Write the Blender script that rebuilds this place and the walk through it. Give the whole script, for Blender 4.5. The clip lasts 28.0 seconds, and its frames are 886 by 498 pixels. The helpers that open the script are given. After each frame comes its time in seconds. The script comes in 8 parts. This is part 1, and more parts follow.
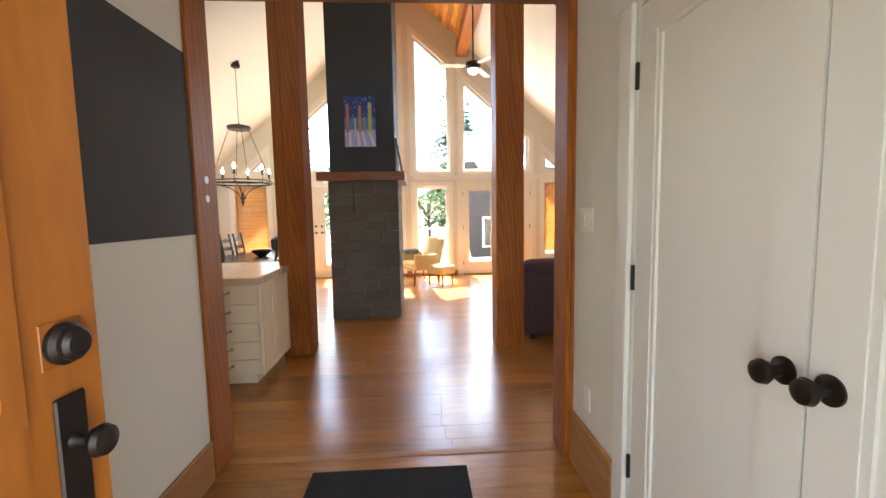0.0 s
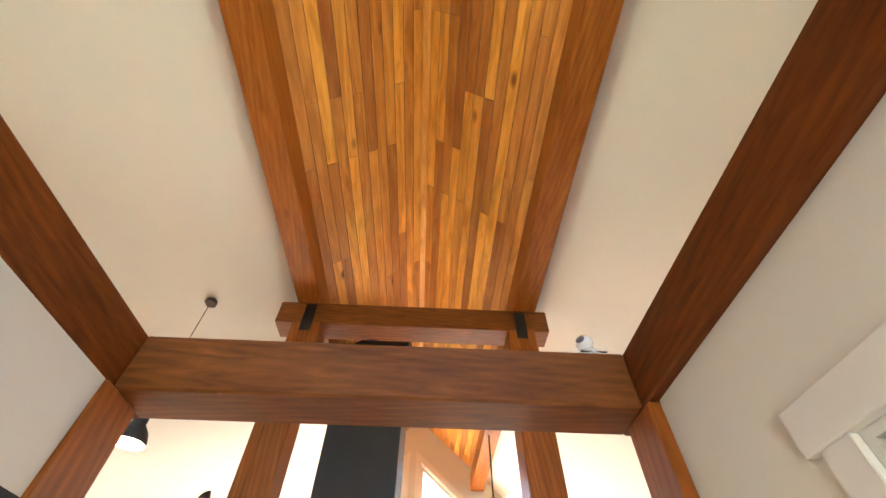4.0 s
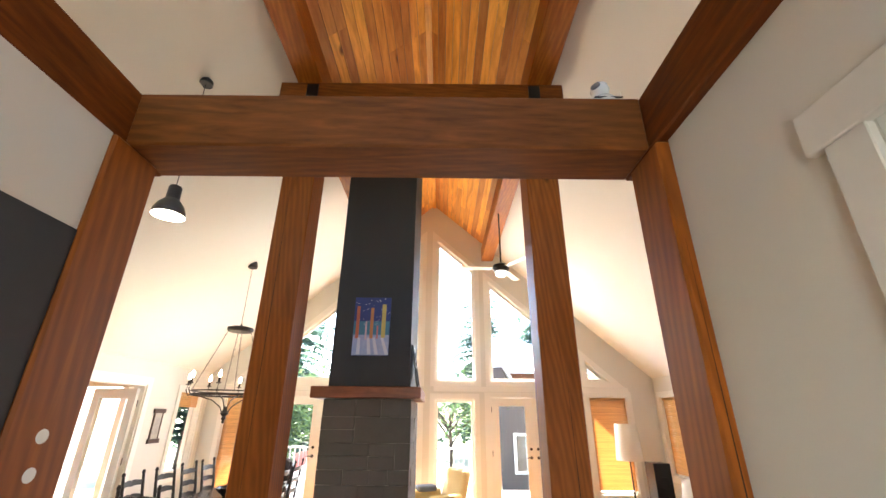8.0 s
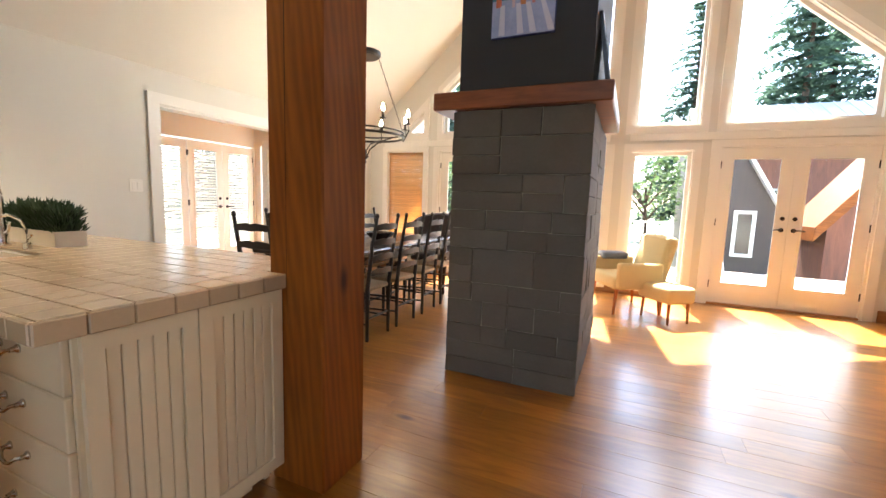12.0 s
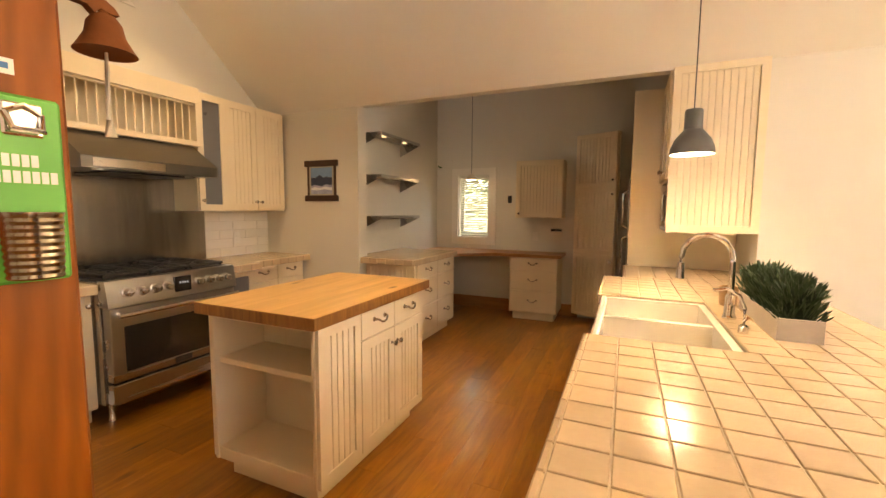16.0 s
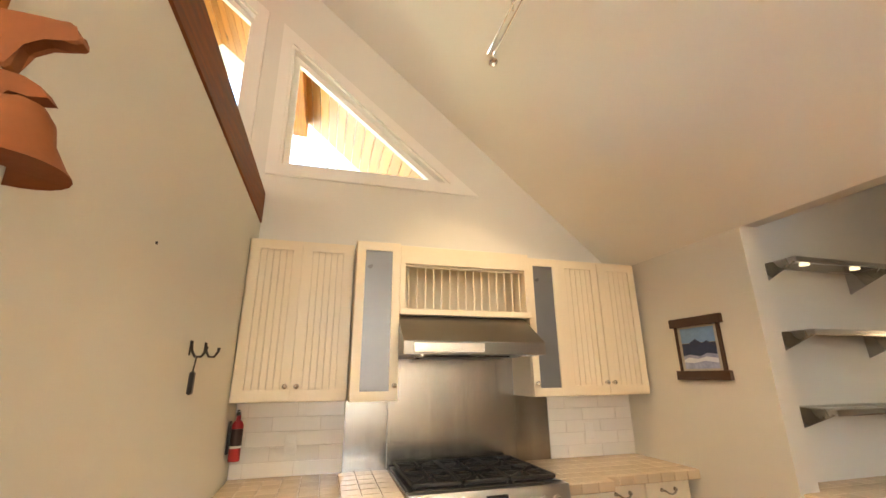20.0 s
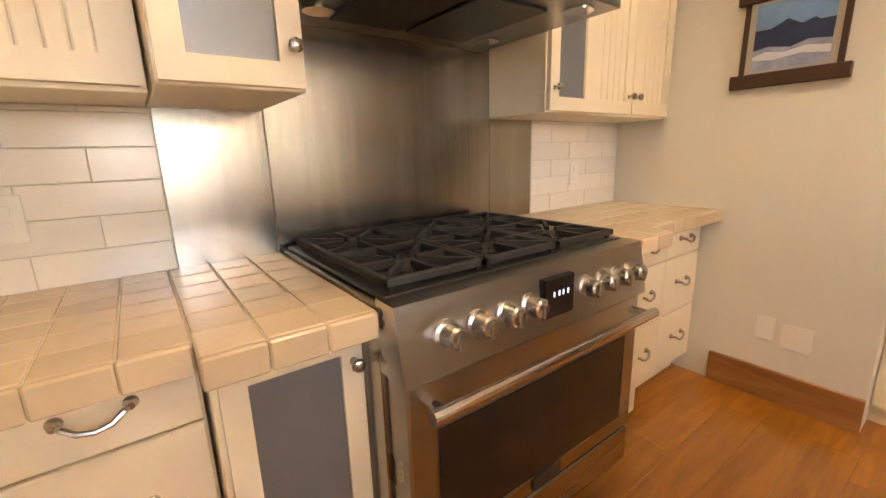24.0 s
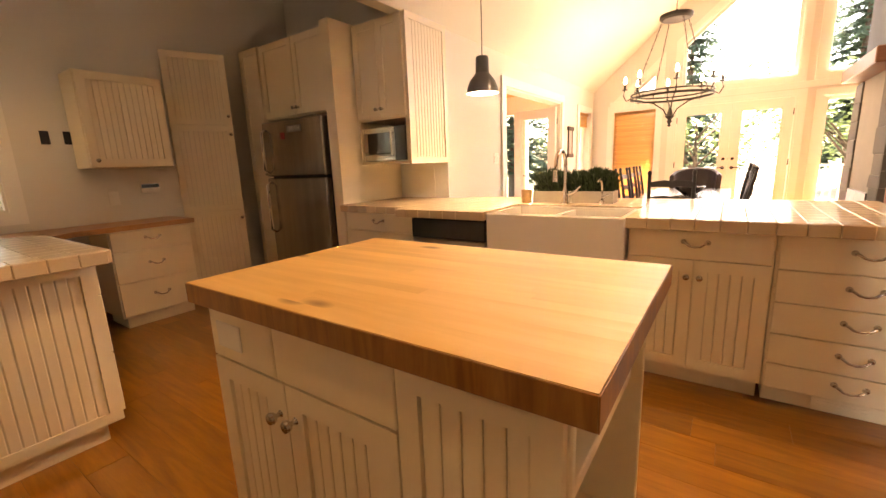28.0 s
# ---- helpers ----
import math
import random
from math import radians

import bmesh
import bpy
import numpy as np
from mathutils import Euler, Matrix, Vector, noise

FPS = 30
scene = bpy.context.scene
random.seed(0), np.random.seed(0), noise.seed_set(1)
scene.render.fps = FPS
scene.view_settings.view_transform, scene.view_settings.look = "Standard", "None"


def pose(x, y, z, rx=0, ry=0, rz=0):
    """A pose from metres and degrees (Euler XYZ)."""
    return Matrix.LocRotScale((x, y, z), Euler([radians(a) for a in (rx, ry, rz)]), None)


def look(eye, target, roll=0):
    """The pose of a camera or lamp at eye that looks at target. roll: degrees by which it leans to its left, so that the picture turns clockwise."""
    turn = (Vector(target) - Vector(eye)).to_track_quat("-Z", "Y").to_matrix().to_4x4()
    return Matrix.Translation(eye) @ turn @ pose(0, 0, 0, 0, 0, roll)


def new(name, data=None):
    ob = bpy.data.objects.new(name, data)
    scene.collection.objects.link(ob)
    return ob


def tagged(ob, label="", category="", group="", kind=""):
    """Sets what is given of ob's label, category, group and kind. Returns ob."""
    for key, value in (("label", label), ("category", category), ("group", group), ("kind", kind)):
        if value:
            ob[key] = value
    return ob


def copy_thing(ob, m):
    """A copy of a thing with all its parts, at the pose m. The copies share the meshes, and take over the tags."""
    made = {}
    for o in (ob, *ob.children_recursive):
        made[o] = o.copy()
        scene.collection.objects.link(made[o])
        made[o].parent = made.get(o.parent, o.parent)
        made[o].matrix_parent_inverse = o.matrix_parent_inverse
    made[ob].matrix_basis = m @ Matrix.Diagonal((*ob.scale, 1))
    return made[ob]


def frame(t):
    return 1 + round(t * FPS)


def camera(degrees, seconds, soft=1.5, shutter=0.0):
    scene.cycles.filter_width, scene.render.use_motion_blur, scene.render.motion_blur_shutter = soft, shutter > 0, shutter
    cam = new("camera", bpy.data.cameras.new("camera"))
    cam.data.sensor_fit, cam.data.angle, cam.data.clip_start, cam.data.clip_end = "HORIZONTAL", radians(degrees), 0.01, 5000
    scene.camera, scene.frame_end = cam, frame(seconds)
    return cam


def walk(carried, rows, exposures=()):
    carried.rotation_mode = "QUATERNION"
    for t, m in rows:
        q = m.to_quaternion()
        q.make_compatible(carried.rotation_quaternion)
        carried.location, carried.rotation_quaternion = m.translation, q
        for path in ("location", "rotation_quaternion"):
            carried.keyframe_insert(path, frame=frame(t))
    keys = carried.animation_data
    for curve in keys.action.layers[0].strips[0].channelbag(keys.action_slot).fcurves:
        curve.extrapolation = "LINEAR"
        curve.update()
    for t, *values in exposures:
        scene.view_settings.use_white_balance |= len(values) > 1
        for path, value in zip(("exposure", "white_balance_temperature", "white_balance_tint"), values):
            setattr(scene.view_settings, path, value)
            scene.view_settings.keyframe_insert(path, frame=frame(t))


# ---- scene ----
cam = camera(94.2, 28.0)
PATH = [
    (0, (-0.025, 0.109, 1.41), (0.085, 2.098, 1.23), -1.0),
    (0.5, (-0.039, 0.376, 1.395), (0.072, 2.361, 1.178), -0.1),
    (1, (-0.049, 0.673, 1.408), (0.014, 2.661, 1.202), -1.6),
    (1.5, (-0.008, 0.911, 1.467), (-0.047, 2.91, 1.495), -0.1),
    (2, (-0.022, 1.003, 1.539), (-0.058, 2.968, 1.909), 0.5),
    (2.5, (-0.032, 1.021, 1.597), (-0.046, 2.899, 2.283), 0.9),
    (3, (-0.033, 1.006, 1.694), (-0.019, 2.7, 2.757), 0.9),
    (3.5, (-0.032, 0.976, 1.745), (-0.002, 2.465, 3.08), 1.0),
    (4, (-0.03, 0.934, 1.789), (0.011, 2.225, 3.316), 1.1),
    (4.5, (-0.027, 0.899, 1.822), (0.022, 1.983, 3.502), 1.5),
    (6.5, (0.001, 0.973, 1.789), (0.028, 2.361, 3.229), 0.6),
    (7, (0.005, 1.009, 1.758), (0.024, 2.571, 3.006), 0.4),
    (7.5, (0.006, 1.037, 1.722), (0.013, 2.758, 2.741), 0.4),
    (8, (0.006, 1.07, 1.662), (0.008, 2.922, 2.417), 0.5),
    (8.5, (0.012, 1.107, 1.591), (0.015, 3.049, 2.068), 0.3),
    (9, (-0.011, 1.231, 1.501), (-0.006, 3.224, 1.673), 0.0),
    (9.5, (-0.094, 1.537, 1.462), (-0.053, 3.537, 1.441), -0.3),
    (10, (-0.066, 1.844, 1.465), (-0.056, 3.842, 1.381), 0.3),
    (10.5, (-0.078, 2.158, 1.433), (-0.224, 4.145, 1.26), 0.5),
    (11, (-0.118, 2.405, 1.431), (-0.351, 4.378, 1.197), -0.2),
    (11.5, (-0.074, 2.668, 1.282), (-0.638, 4.569, 1.026), 0.1),
    (12, (-0.069, 2.949, 1.235), (-0.881, 4.761, 0.997), 1.9),
    (12.5, (-0.167, 3.201, 1.235), (-1.528, 4.642, 0.966), 0.8),
    (13, (-0.145, 3.406, 1.243), (-1.925, 4.278, 0.972), 1.6),
    (13.5, (-0.208, 3.538, 1.243), (-2.157, 3.915, 1.003), 1.9),
    (15.5, (-0.742, 3.718, 1.39), (-2.62, 3.06, 1.192), 1.9),
    (16, (-0.912, 3.533, 1.39), (-2.734, 2.727, 1.204), 0.4),
    (16.5, (-1.13, 3.376, 1.379), (-2.822, 2.328, 1.177), 0.0),
    (17, (-1.308, 3.219, 1.366), (-2.825, 1.939, 1.125), 0.3),
    (17.5, (-1.431, 3.022, 1.358), (-2.798, 1.592, 1.06), -0.7),
    (18, (-1.56, 2.945, 1.358), (-2.646, 1.288, 1.084), -1.2),
    (18.5, (-1.79, 2.942, 1.371), (-2.469, 1.072, 1.158), -0.2),
    (19, (-1.891, 2.946, 1.375), (-2.432, 1.025, 1.239), 0.1),
    (19.5, (-1.9, 2.944, 1.403), (-2.404, 1.012, 1.511), -0.3),
    (20, (-1.892, 2.939, 1.522), (-2.407, 1.097, 2.107), -0.4),
    (20.5, (-1.893, 2.956, 1.564), (-2.399, 1.221, 2.42), -0.4),
    (21, (-1.899, 2.915, 1.537), (-2.4, 1.105, 2.224), 0.8),
    (21.5, (-1.886, 2.719, 1.452), (-2.463, 0.834, 1.786), 2.0),
    (23.5, (-1.892, 1.519, 1.272), (-2.826, -0.212, 0.912), 0.7),
    (24, (-1.985, 1.294, 1.228), (-3.136, -0.277, 0.775), -1.6),
    (24.5, (-2.112, 1.17, 1.208), (-3.614, -0.012, 0.618), -1.7),
    (25, (-2.174, 1.06, 1.2), (-4.016, 0.536, 0.623), -2.0),
    (25.5, (-2.148, 0.952, 1.211), (-4.04, 1.298, 0.665), -2.3),
    (26, (-2.096, 0.996, 1.204), (-3.669, 2.122, 0.696), -1.3),
    (26.5, (-2.032, 1.042, 1.222), (-3.148, 2.624, 0.717), -0.3),
    (27, (-2.004, 1.05, 1.235), (-2.813, 2.814, 0.753), -0.7),
    (27.5, (-2.001, 1.05, 1.243), (-2.827, 2.817, 0.802), -1.8),
    (28, (-2.136, 1.094, 1.223), (-3.261, 2.698, 0.823), -2.3),
]
walk(cam, [(t, look(eye, target, roll)) for t, eye, target, roll in PATH], [(0.0, 3.55, 6450, 10), (1.5, 3.45, 6450, 10), (3.0, 4.0, 6450, 10), (4.5, 4.4, 6300, 8), (6.5, 4.4, 6300, 8), (8.0, 3.8, 6250, 10), (9.5, 3.3, 6050, 8), (12.0, 3.5, 6350, 10), (13.0, 4.3, 10200, 18), (15.5, 4.1, 9400, 18), (16.5, 4.45, 8400, 15), (18.0, 4.95, 6900, 11), (20.0, 4.55, 7000, 10), (24.0, 4.85, 7000, 14), (25.0, 4.9, 7400, 14), (26.0, 4.5, 9600, 24), (28.0, 4.25, 9900, 26)])


# ---- world, sun, large lights ----
RX, RZ, SL = -0.185, 6.0, 0.87          # ridge line and roof slope
WX, EX, SY, NY = -4.33, 3.99, -0.13, 9.2  # inner faces of the outer walls


def roof(x):
    return RZ - SL * abs(x - RX)


SUN_EL, SUN_AZ = 56.6, -8.0
wd = bpy.data.worlds.new("world")
scene.world = wd
wd.use_nodes = True
wn = wd.node_tree
bgn = wn.nodes["Background"]
sky = wn.nodes.new("ShaderNodeTexSky")
sky.sky_type, sky.sun_disc = "NISHITA", False
sky.sun_elevation, sky.sun_rotation = radians(SUN_EL), radians(SUN_AZ)
wn.links.new(sky.outputs[0], bgn.inputs[0])
bgn.inputs[1].default_value = 0.12


def lamp(name, kind, where, power, colour=(1, 1, 1), size=0.1, target=None, size_y=None, cone=None):
    li = bpy.data.lights.new(name, kind)
    li.energy, li.color = power, colour
    if kind == "AREA":
        li.size = size
        if size_y:
            li.shape, li.size_y = "RECTANGLE", size_y
    elif kind == "SUN":
        li.angle = radians(0.6)
    else:
        li.shadow_soft_size = size
    if cone:
        li.spot_size, li.spot_blend = radians(cone), 0.6
    ob = new(name, li)
    ob.matrix_world = look(where, target) if target else pose(*where)
    return ob


WARM = (1.0, 0.76, 0.48)
DAY = (0.97, 0.98, 1.0)
sun_to = Vector((math.sin(radians(SUN_AZ)) * math.cos(radians(SUN_EL)), math.cos(radians(SUN_AZ)) * math.cos(radians(SUN_EL)), math.sin(radians(SUN_EL))))
lamp("sun", "SUN", tuple(sun_to * 30), 3.9, (1.0, 0.95, 0.87), target=(0, 0, 0))

# skylight coming in at the tall north windows and the garden doors
lamp("sky_window_east", "AREA", (1.25, NY - 0.06, 2.85), 3.5, DAY, 1.8, (0.2, 0, 1.6), 1.3)
lamp("sky_window_west", "AREA", (-1.75, NY - 0.06, 2.85), 0.6, DAY, 1.8, (-1.4, 0, 1.4), 1.3)
lamp("sky_garden_doors", "AREA", (1.70, NY - 0.06, 1.1), 2.0, DAY, 1.4, (0.4, 0, 0.9), 1.7)
lamp("sky_dining_doors", "AREA", (-2.38, NY - 0.06, 1.1), 2.6, DAY, 2.0, (-1.9, 5.0, -0.6), 1.7)
# daylight from the open front door, and in front of it the bright porch
lamp("sky_front_door", "AREA", (-0.12, SY - 0.03, 1.1), 1.8, DAY, 0.95, (-1.9, 3.0, 0.9), 1.9)

# ---- materials ----
MATS = {}


def mat(name, base, rough=0.5, metal=0.0, var=0.12, scale=6.0, fine=60.0, bump=0.15, stretch=(1, 1, 1), rand=0.0, spec=0.5, dark=None):
    """A painted, stone, cloth or metal surface: two scales of variation in colour and gloss, fine relief."""
    if name in MATS:
        return MATS[name]
    m = bpy.data.materials.new(name)
    m.use_nodes = True
    nt, b = m.node_tree, m.node_tree.nodes["Principled BSDF"]
    N, L = nt.nodes.new, nt.links.new
    tc, mp = N("ShaderNodeTexCoord"), N("ShaderNodeMapping")
    mp.inputs["Scale"].default_value = stretch
    L(tc.outputs["Object"], mp.inputs[0])
    n1, n2 = N("ShaderNodeTexNoise"), N("ShaderNodeTexNoise")
    n1.inputs["Scale"].default_value, n1.inputs["Detail"].default_value = scale, 4
    n2.inputs["Scale"].default_value, n2.inputs["Detail"].default_value = fine, 6
    L(mp.outputs[0], n1.inputs[0]), L(mp.outputs[0], n2.inputs[0])
    mix = N("ShaderNodeMix")
    mix.data_type = "RGBA"
    c = Vector(base)
    lo = Vector(dark) if dark else c * (1 - var)
    mix.inputs[6].default_value, mix.inputs[7].default_value = (*lo, 1), (*(c * (1 + var * 0.5)), 1)
    add = N("ShaderNodeMath")
    add.operation = "MULTIPLY_ADD"
    L(n2.outputs[0], add.inputs[0])
    add.inputs[1].default_value = 0.4
    sub = N("ShaderNodeMath")
    sub.operation = "MULTIPLY"
    L(n1.outputs[0], sub.inputs[0])
    sub.inputs[1].default_value = 0.7
    L(sub.outputs[0], add.inputs[2])
    L(add.outputs[0], mix.inputs[0])
    out = mix.outputs[2]
    if rand:
        oi, hs = N("ShaderNodeObjectInfo"), N("ShaderNodeHueSaturation")
        mr = N("ShaderNodeMapRange")
        mr.inputs[3].default_value, mr.inputs[4].default_value = 1 - rand, 1 + rand
        L(oi.outputs["Random"], mr.inputs[0]), L(mr.outputs[0], hs.inputs["Value"]), L(out, hs.inputs["Color"])
        out = hs.outputs[0]
    L(out, b.inputs["Base Color"])
    rr = N("ShaderNodeMapRange")
    rr.inputs[3].default_value, rr.inputs[4].default_value = max(rough - 0.08, 0.02), min(rough + 0.1, 1)
    L(n1.outputs[0], rr.inputs[0]), L(rr.outputs[0], b.inputs["Roughness"])
    b.inputs["Metallic"].default_value = metal
    b.inputs["Specular IOR Level"].default_value = spec
    bp = N("ShaderNodeBump")
    bp.inputs["Strength"].default_value, bp.inputs["Distance"].default_value = bump, 0.002
    L(n2.outputs[0], bp.inputs["Height"]), L(bp.outputs[0], b.inputs["Normal"])
    MATS[name] = m
    return m


def wood(name, light, deep, along="x", rings=14.0, rough=0.35, rand=0.15, island=False, knots=0.0, bump=0.1, hue=0.0, coat=0.0, figure=0.0, spec=0.5, wear=0.1, flat=False):
    """Grain drawn out along one axis, with per-piece tone and a few knots."""
    if name in MATS:
        return MATS[name]
    m = bpy.data.materials.new(name)
    m.use_nodes = True
    nt, b = m.node_tree, m.node_tree.nodes["Principled BSDF"]
    N, L = nt.nodes.new, nt.links.new
    geo, oi = N("ShaderNodeNewGeometry"), N("ShaderNodeObjectInfo")
    pick = geo.outputs["Random Per Island"] if island else oi.outputs["Random"]
    tc, off, mp = N("ShaderNodeTexCoord"), N("ShaderNodeVectorMath"), N("ShaderNodeMapping")
    cmb = N("ShaderNodeCombineXYZ")
    sc = N("ShaderNodeMath")
    sc.operation = "MULTIPLY"
    sc.inputs[1].default_value = 37.0
    L(pick, sc.inputs[0])
    for k in range(3):
        L(sc.outputs[0], cmb.inputs[k])
    L(tc.outputs["Object"], off.inputs[0]), L(cmb.outputs[0], off.inputs[1])
    L(off.outputs[0], mp.inputs[0])
    mp.inputs["Scale"].default_value = [0.12 if a == along else 1.0 for a in "xyz"]
    n1, n2 = N("ShaderNodeTexNoise"), N("ShaderNodeTexNoise")
    n1.inputs["Scale"].default_value, n1.inputs["Detail"].default_value, n1.inputs["Distortion"].default_value = rings, 5, 1.6
    n2.inputs["Scale"].default_value, n2.inputs["Detail"].default_value = rings * 9, 3
    L(mp.outputs[0], n1.inputs[0]), L(mp.outputs[0], n2.inputs[0])
    rp = N("ShaderNodeValToRGB")
    rp.color_ramp.elements[0].position, rp.color_ramp.elements[1].position = 0.3, 0.7
    rp.color_ramp.elements[0].color, rp.color_ramp.elements[1].color = (*deep, 1), (*light, 1)
    ma = N("ShaderNodeMath")
    ma.operation = "MULTIPLY_ADD"
    ma.inputs[1].default_value = 0.25
    L(n2.outputs[0], ma.inputs[0]), L(n1.outputs[0], ma.inputs[2])
    s2 = N("ShaderNodeMath")
    s2.operation = "SUBTRACT"
    s2.inputs[1].default_value = 0.12
    L(ma.outputs[0], s2.inputs[0]), L(s2.outputs[0], rp.inputs[0])
    hs, mr = N("ShaderNodeHueSaturation"), N("ShaderNodeMapRange")
    mr.inputs[3].default_value, mr.inputs[4].default_value = 1 - rand, 1 + rand
    L(pick, mr.inputs[0]), L(mr.outputs[0], hs.inputs["Value"]), L(rp.outputs[0], hs.inputs["Color"])
    if hue:
        mh = N("ShaderNodeMapRange")
        mh.inputs[3].default_value, mh.inputs[4].default_value = 0.5 - hue, 0.5 + hue
        L(pick, mh.inputs[0]), L(mh.outputs[0], hs.inputs["Hue"])
    out = hs.outputs[0]
    if figure:
        wv, wr, wm = N("ShaderNodeTexWave"), N("ShaderNodeMapRange"), N("ShaderNodeMix")
        wv.wave_type, wv.bands_direction = "BANDS", "DIAGONAL"
        wv.inputs["Scale"].default_value, wv.inputs["Distortion"].default_value = 15.0, 7.0
        wv.inputs["Detail"].default_value, wv.inputs["Detail Scale"].default_value = 2.0, 0.6
        L(mp.outputs[0], wv.inputs[0])
        wr.inputs[3].default_value, wr.inputs[4].default_value = 1.0 - figure, 1.05
        L(wv.outputs["Fac"], wr.inputs[0])
        wm.data_type, wm.blend_type = "RGBA", "MULTIPLY"
        wm.inputs[0].default_value = 1.0
        L(out, wm.inputs[6]), L(wr.outputs[0], wm.inputs[7])
        out = wm.outputs[2]
    if knots:
        vo, vr = N("ShaderNodeTexVoronoi"), N("ShaderNodeValToRGB")
        mk = N("ShaderNodeMapping")
        mk.inputs["Scale"].default_value = [0.45 if a == along else 0.0 if flat and a == "z" else 1.0 for a in "xyz"]
        L(off.outputs[0], mk.inputs[0]), L(mk.outputs[0], vo.inputs[0])
        vo.inputs["Scale"].default_value = knots
        vr.color_ramp.elements[0].position, vr.color_ramp.elements[1].position = 0.03, 0.09
        vr.color_ramp.elements[0].color, vr.color_ramp.elements[1].color = (0.25, 0.18, 0.15, 1), (1, 1, 1, 1)
        mx = N("ShaderNodeMix")
        mx.data_type, mx.blend_type = "RGBA", "MULTIPLY"
        mx.inputs[0].default_value = 1.0
        L(vo.outputs["Distance"], vr.inputs[0]), L(out, mx.inputs[6]), L(vr.outputs[0], mx.inputs[7])
        out = mx.outputs[2]
    L(out, b.inputs["Base Color"])
    rr = N("ShaderNodeMapRange")
    rr.inputs[3].default_value, rr.inputs[4].default_value = rough - 0.7 * wear, rough + 1.2 * wear
    L(n1.outputs[0], rr.inputs[0]), L(rr.outputs[0], b.inputs["Roughness"])
    b.inputs["Specular IOR Level"].default_value = spec
    b.inputs["Coat Weight"].default_value, b.inputs["Coat Roughness"].default_value = coat, 0.18
    bp = N("ShaderNodeBump")
    bp.inputs["Strength"].default_value, bp.inputs["Distance"].default_value = bump, 0.002
    L(n2.outputs[0], bp.inputs["Height"]), L(bp.outputs[0], b.inputs["Normal"])
    MATS[name] = m
    return m


def glow(name, colour, power):
    if name in MATS:
        return MATS[name]
    m = bpy.data.materials.new(name)
    m.use_nodes = True
    b = m.node_tree.nodes["Principled BSDF"]
    b.inputs["Base Color"].default_value = (*colour, 1)
    b.inputs["Emission Color"].default_value, b.inputs["Emission Strength"].default_value = (*colour, 1), power
    MATS[name] = m
    return m


def glass(name, tint=(1, 1, 1), rough=0.0):
    if name in MATS:
        return MATS[name]
    m = bpy.data.materials.new(name)
    m.use_nodes = True
    b = m.node_tree.nodes["Principled BSDF"]
    b.inputs["Base Color"].default_value, b.inputs["Roughness"].default_value = (*tint, 1), rough
    b.inputs["Transmission Weight"].default_value, b.inputs["IOR"].default_value = 1.0, 1.02
    MATS[name] = m
    return m


WALL = mat("wall_paint", (0.71, 0.685, 0.61), 0.75, var=0.04, scale=1.5, fine=180, bump=0.12)
CEIL = mat("ceiling_paint", (0.82, 0.785, 0.70), 0.8, var=0.04, scale=1.2, fine=150, bump=0.15)
CHAR = mat("charcoal_paint", (0.031, 0.031, 0.033), 0.7, var=0.1, scale=2, fine=160, bump=0.12)
TRIM = mat("trim_paint", (0.82, 0.79, 0.72), 0.4, var=0.05, scale=3, fine=90, bump=0.06)
DOORP = mat("door_paint", (0.74, 0.72, 0.66), 0.4, var=0.05, scale=3, fine=90, bump=0.06)
CREAM = mat("cabinet_cream", (0.81, 0.70, 0.51), 0.38, var=0.06, scale=4, fine=80, bump=0.07)
# cabinet cream darkened: the shade in the beadboard grooves, put into the colour
GROOVE_SHADE = mat("cabinet_groove_shade", (0.60, 0.51, 0.37), 0.5, var=0.1)
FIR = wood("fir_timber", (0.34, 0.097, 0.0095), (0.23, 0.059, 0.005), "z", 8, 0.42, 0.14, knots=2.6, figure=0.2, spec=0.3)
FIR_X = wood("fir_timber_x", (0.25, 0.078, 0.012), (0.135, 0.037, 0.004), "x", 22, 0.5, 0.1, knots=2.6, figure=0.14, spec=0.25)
# same fir, lighter: sun bounced up onto the purlins is put into the colour
FIR_P_LIT = wood("fir_purlin_lit", (0.46, 0.155, 0.020), (0.30, 0.085, 0.009), "y", 14, 0.45, 0.1, knots=2.2, figure=0.14, spec=0.3)
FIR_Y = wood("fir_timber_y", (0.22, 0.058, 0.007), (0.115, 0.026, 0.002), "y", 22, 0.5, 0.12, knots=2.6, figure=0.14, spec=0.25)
CEDAR = wood("cedar_boards", (0.86, 0.40, 0.080), (0.52, 0.19, 0.028), "y", 8, 0.42, 0.38, True, 2.2, hue=0.012)
OAK = wood("oak_plank", (0.40, 0.160, 0.019), (0.25, 0.092, 0.009), "x", 15, 0.30, 0.20, knots=2.6, bump=0.02, coat=0.55, wear=0.03, flat=True)
OAK_R = wood("oak_plank_far", (0.40, 0.160, 0.019), (0.25, 0.092, 0.009), "x", 15, 0.30, 0.20, True, 2.6, bump=0.02, coat=0.55, wear=0.03, flat=True)
BASEB = wood("oak_baseboard", (0.40, 0.19, 0.06), (0.26, 0.11, 0.035), "x", 9, 0.4, 0.08)
BASEB_Y = wood("oak_baseboard_y", (0.40, 0.19, 0.06), (0.26, 0.11, 0.035), "y", 9, 0.4, 0.08)
BUTCHER = wood("butcher_block", (0.80, 0.51, 0.22), (0.64, 0.37, 0.125), "x", 5, 0.4, 0.06, False, 3.4, bump=0.05)
DOORW = wood("door_wood", (0.33, 0.105, 0.013), (0.19, 0.053, 0.006), "z", 8, 0.33, 0.08)
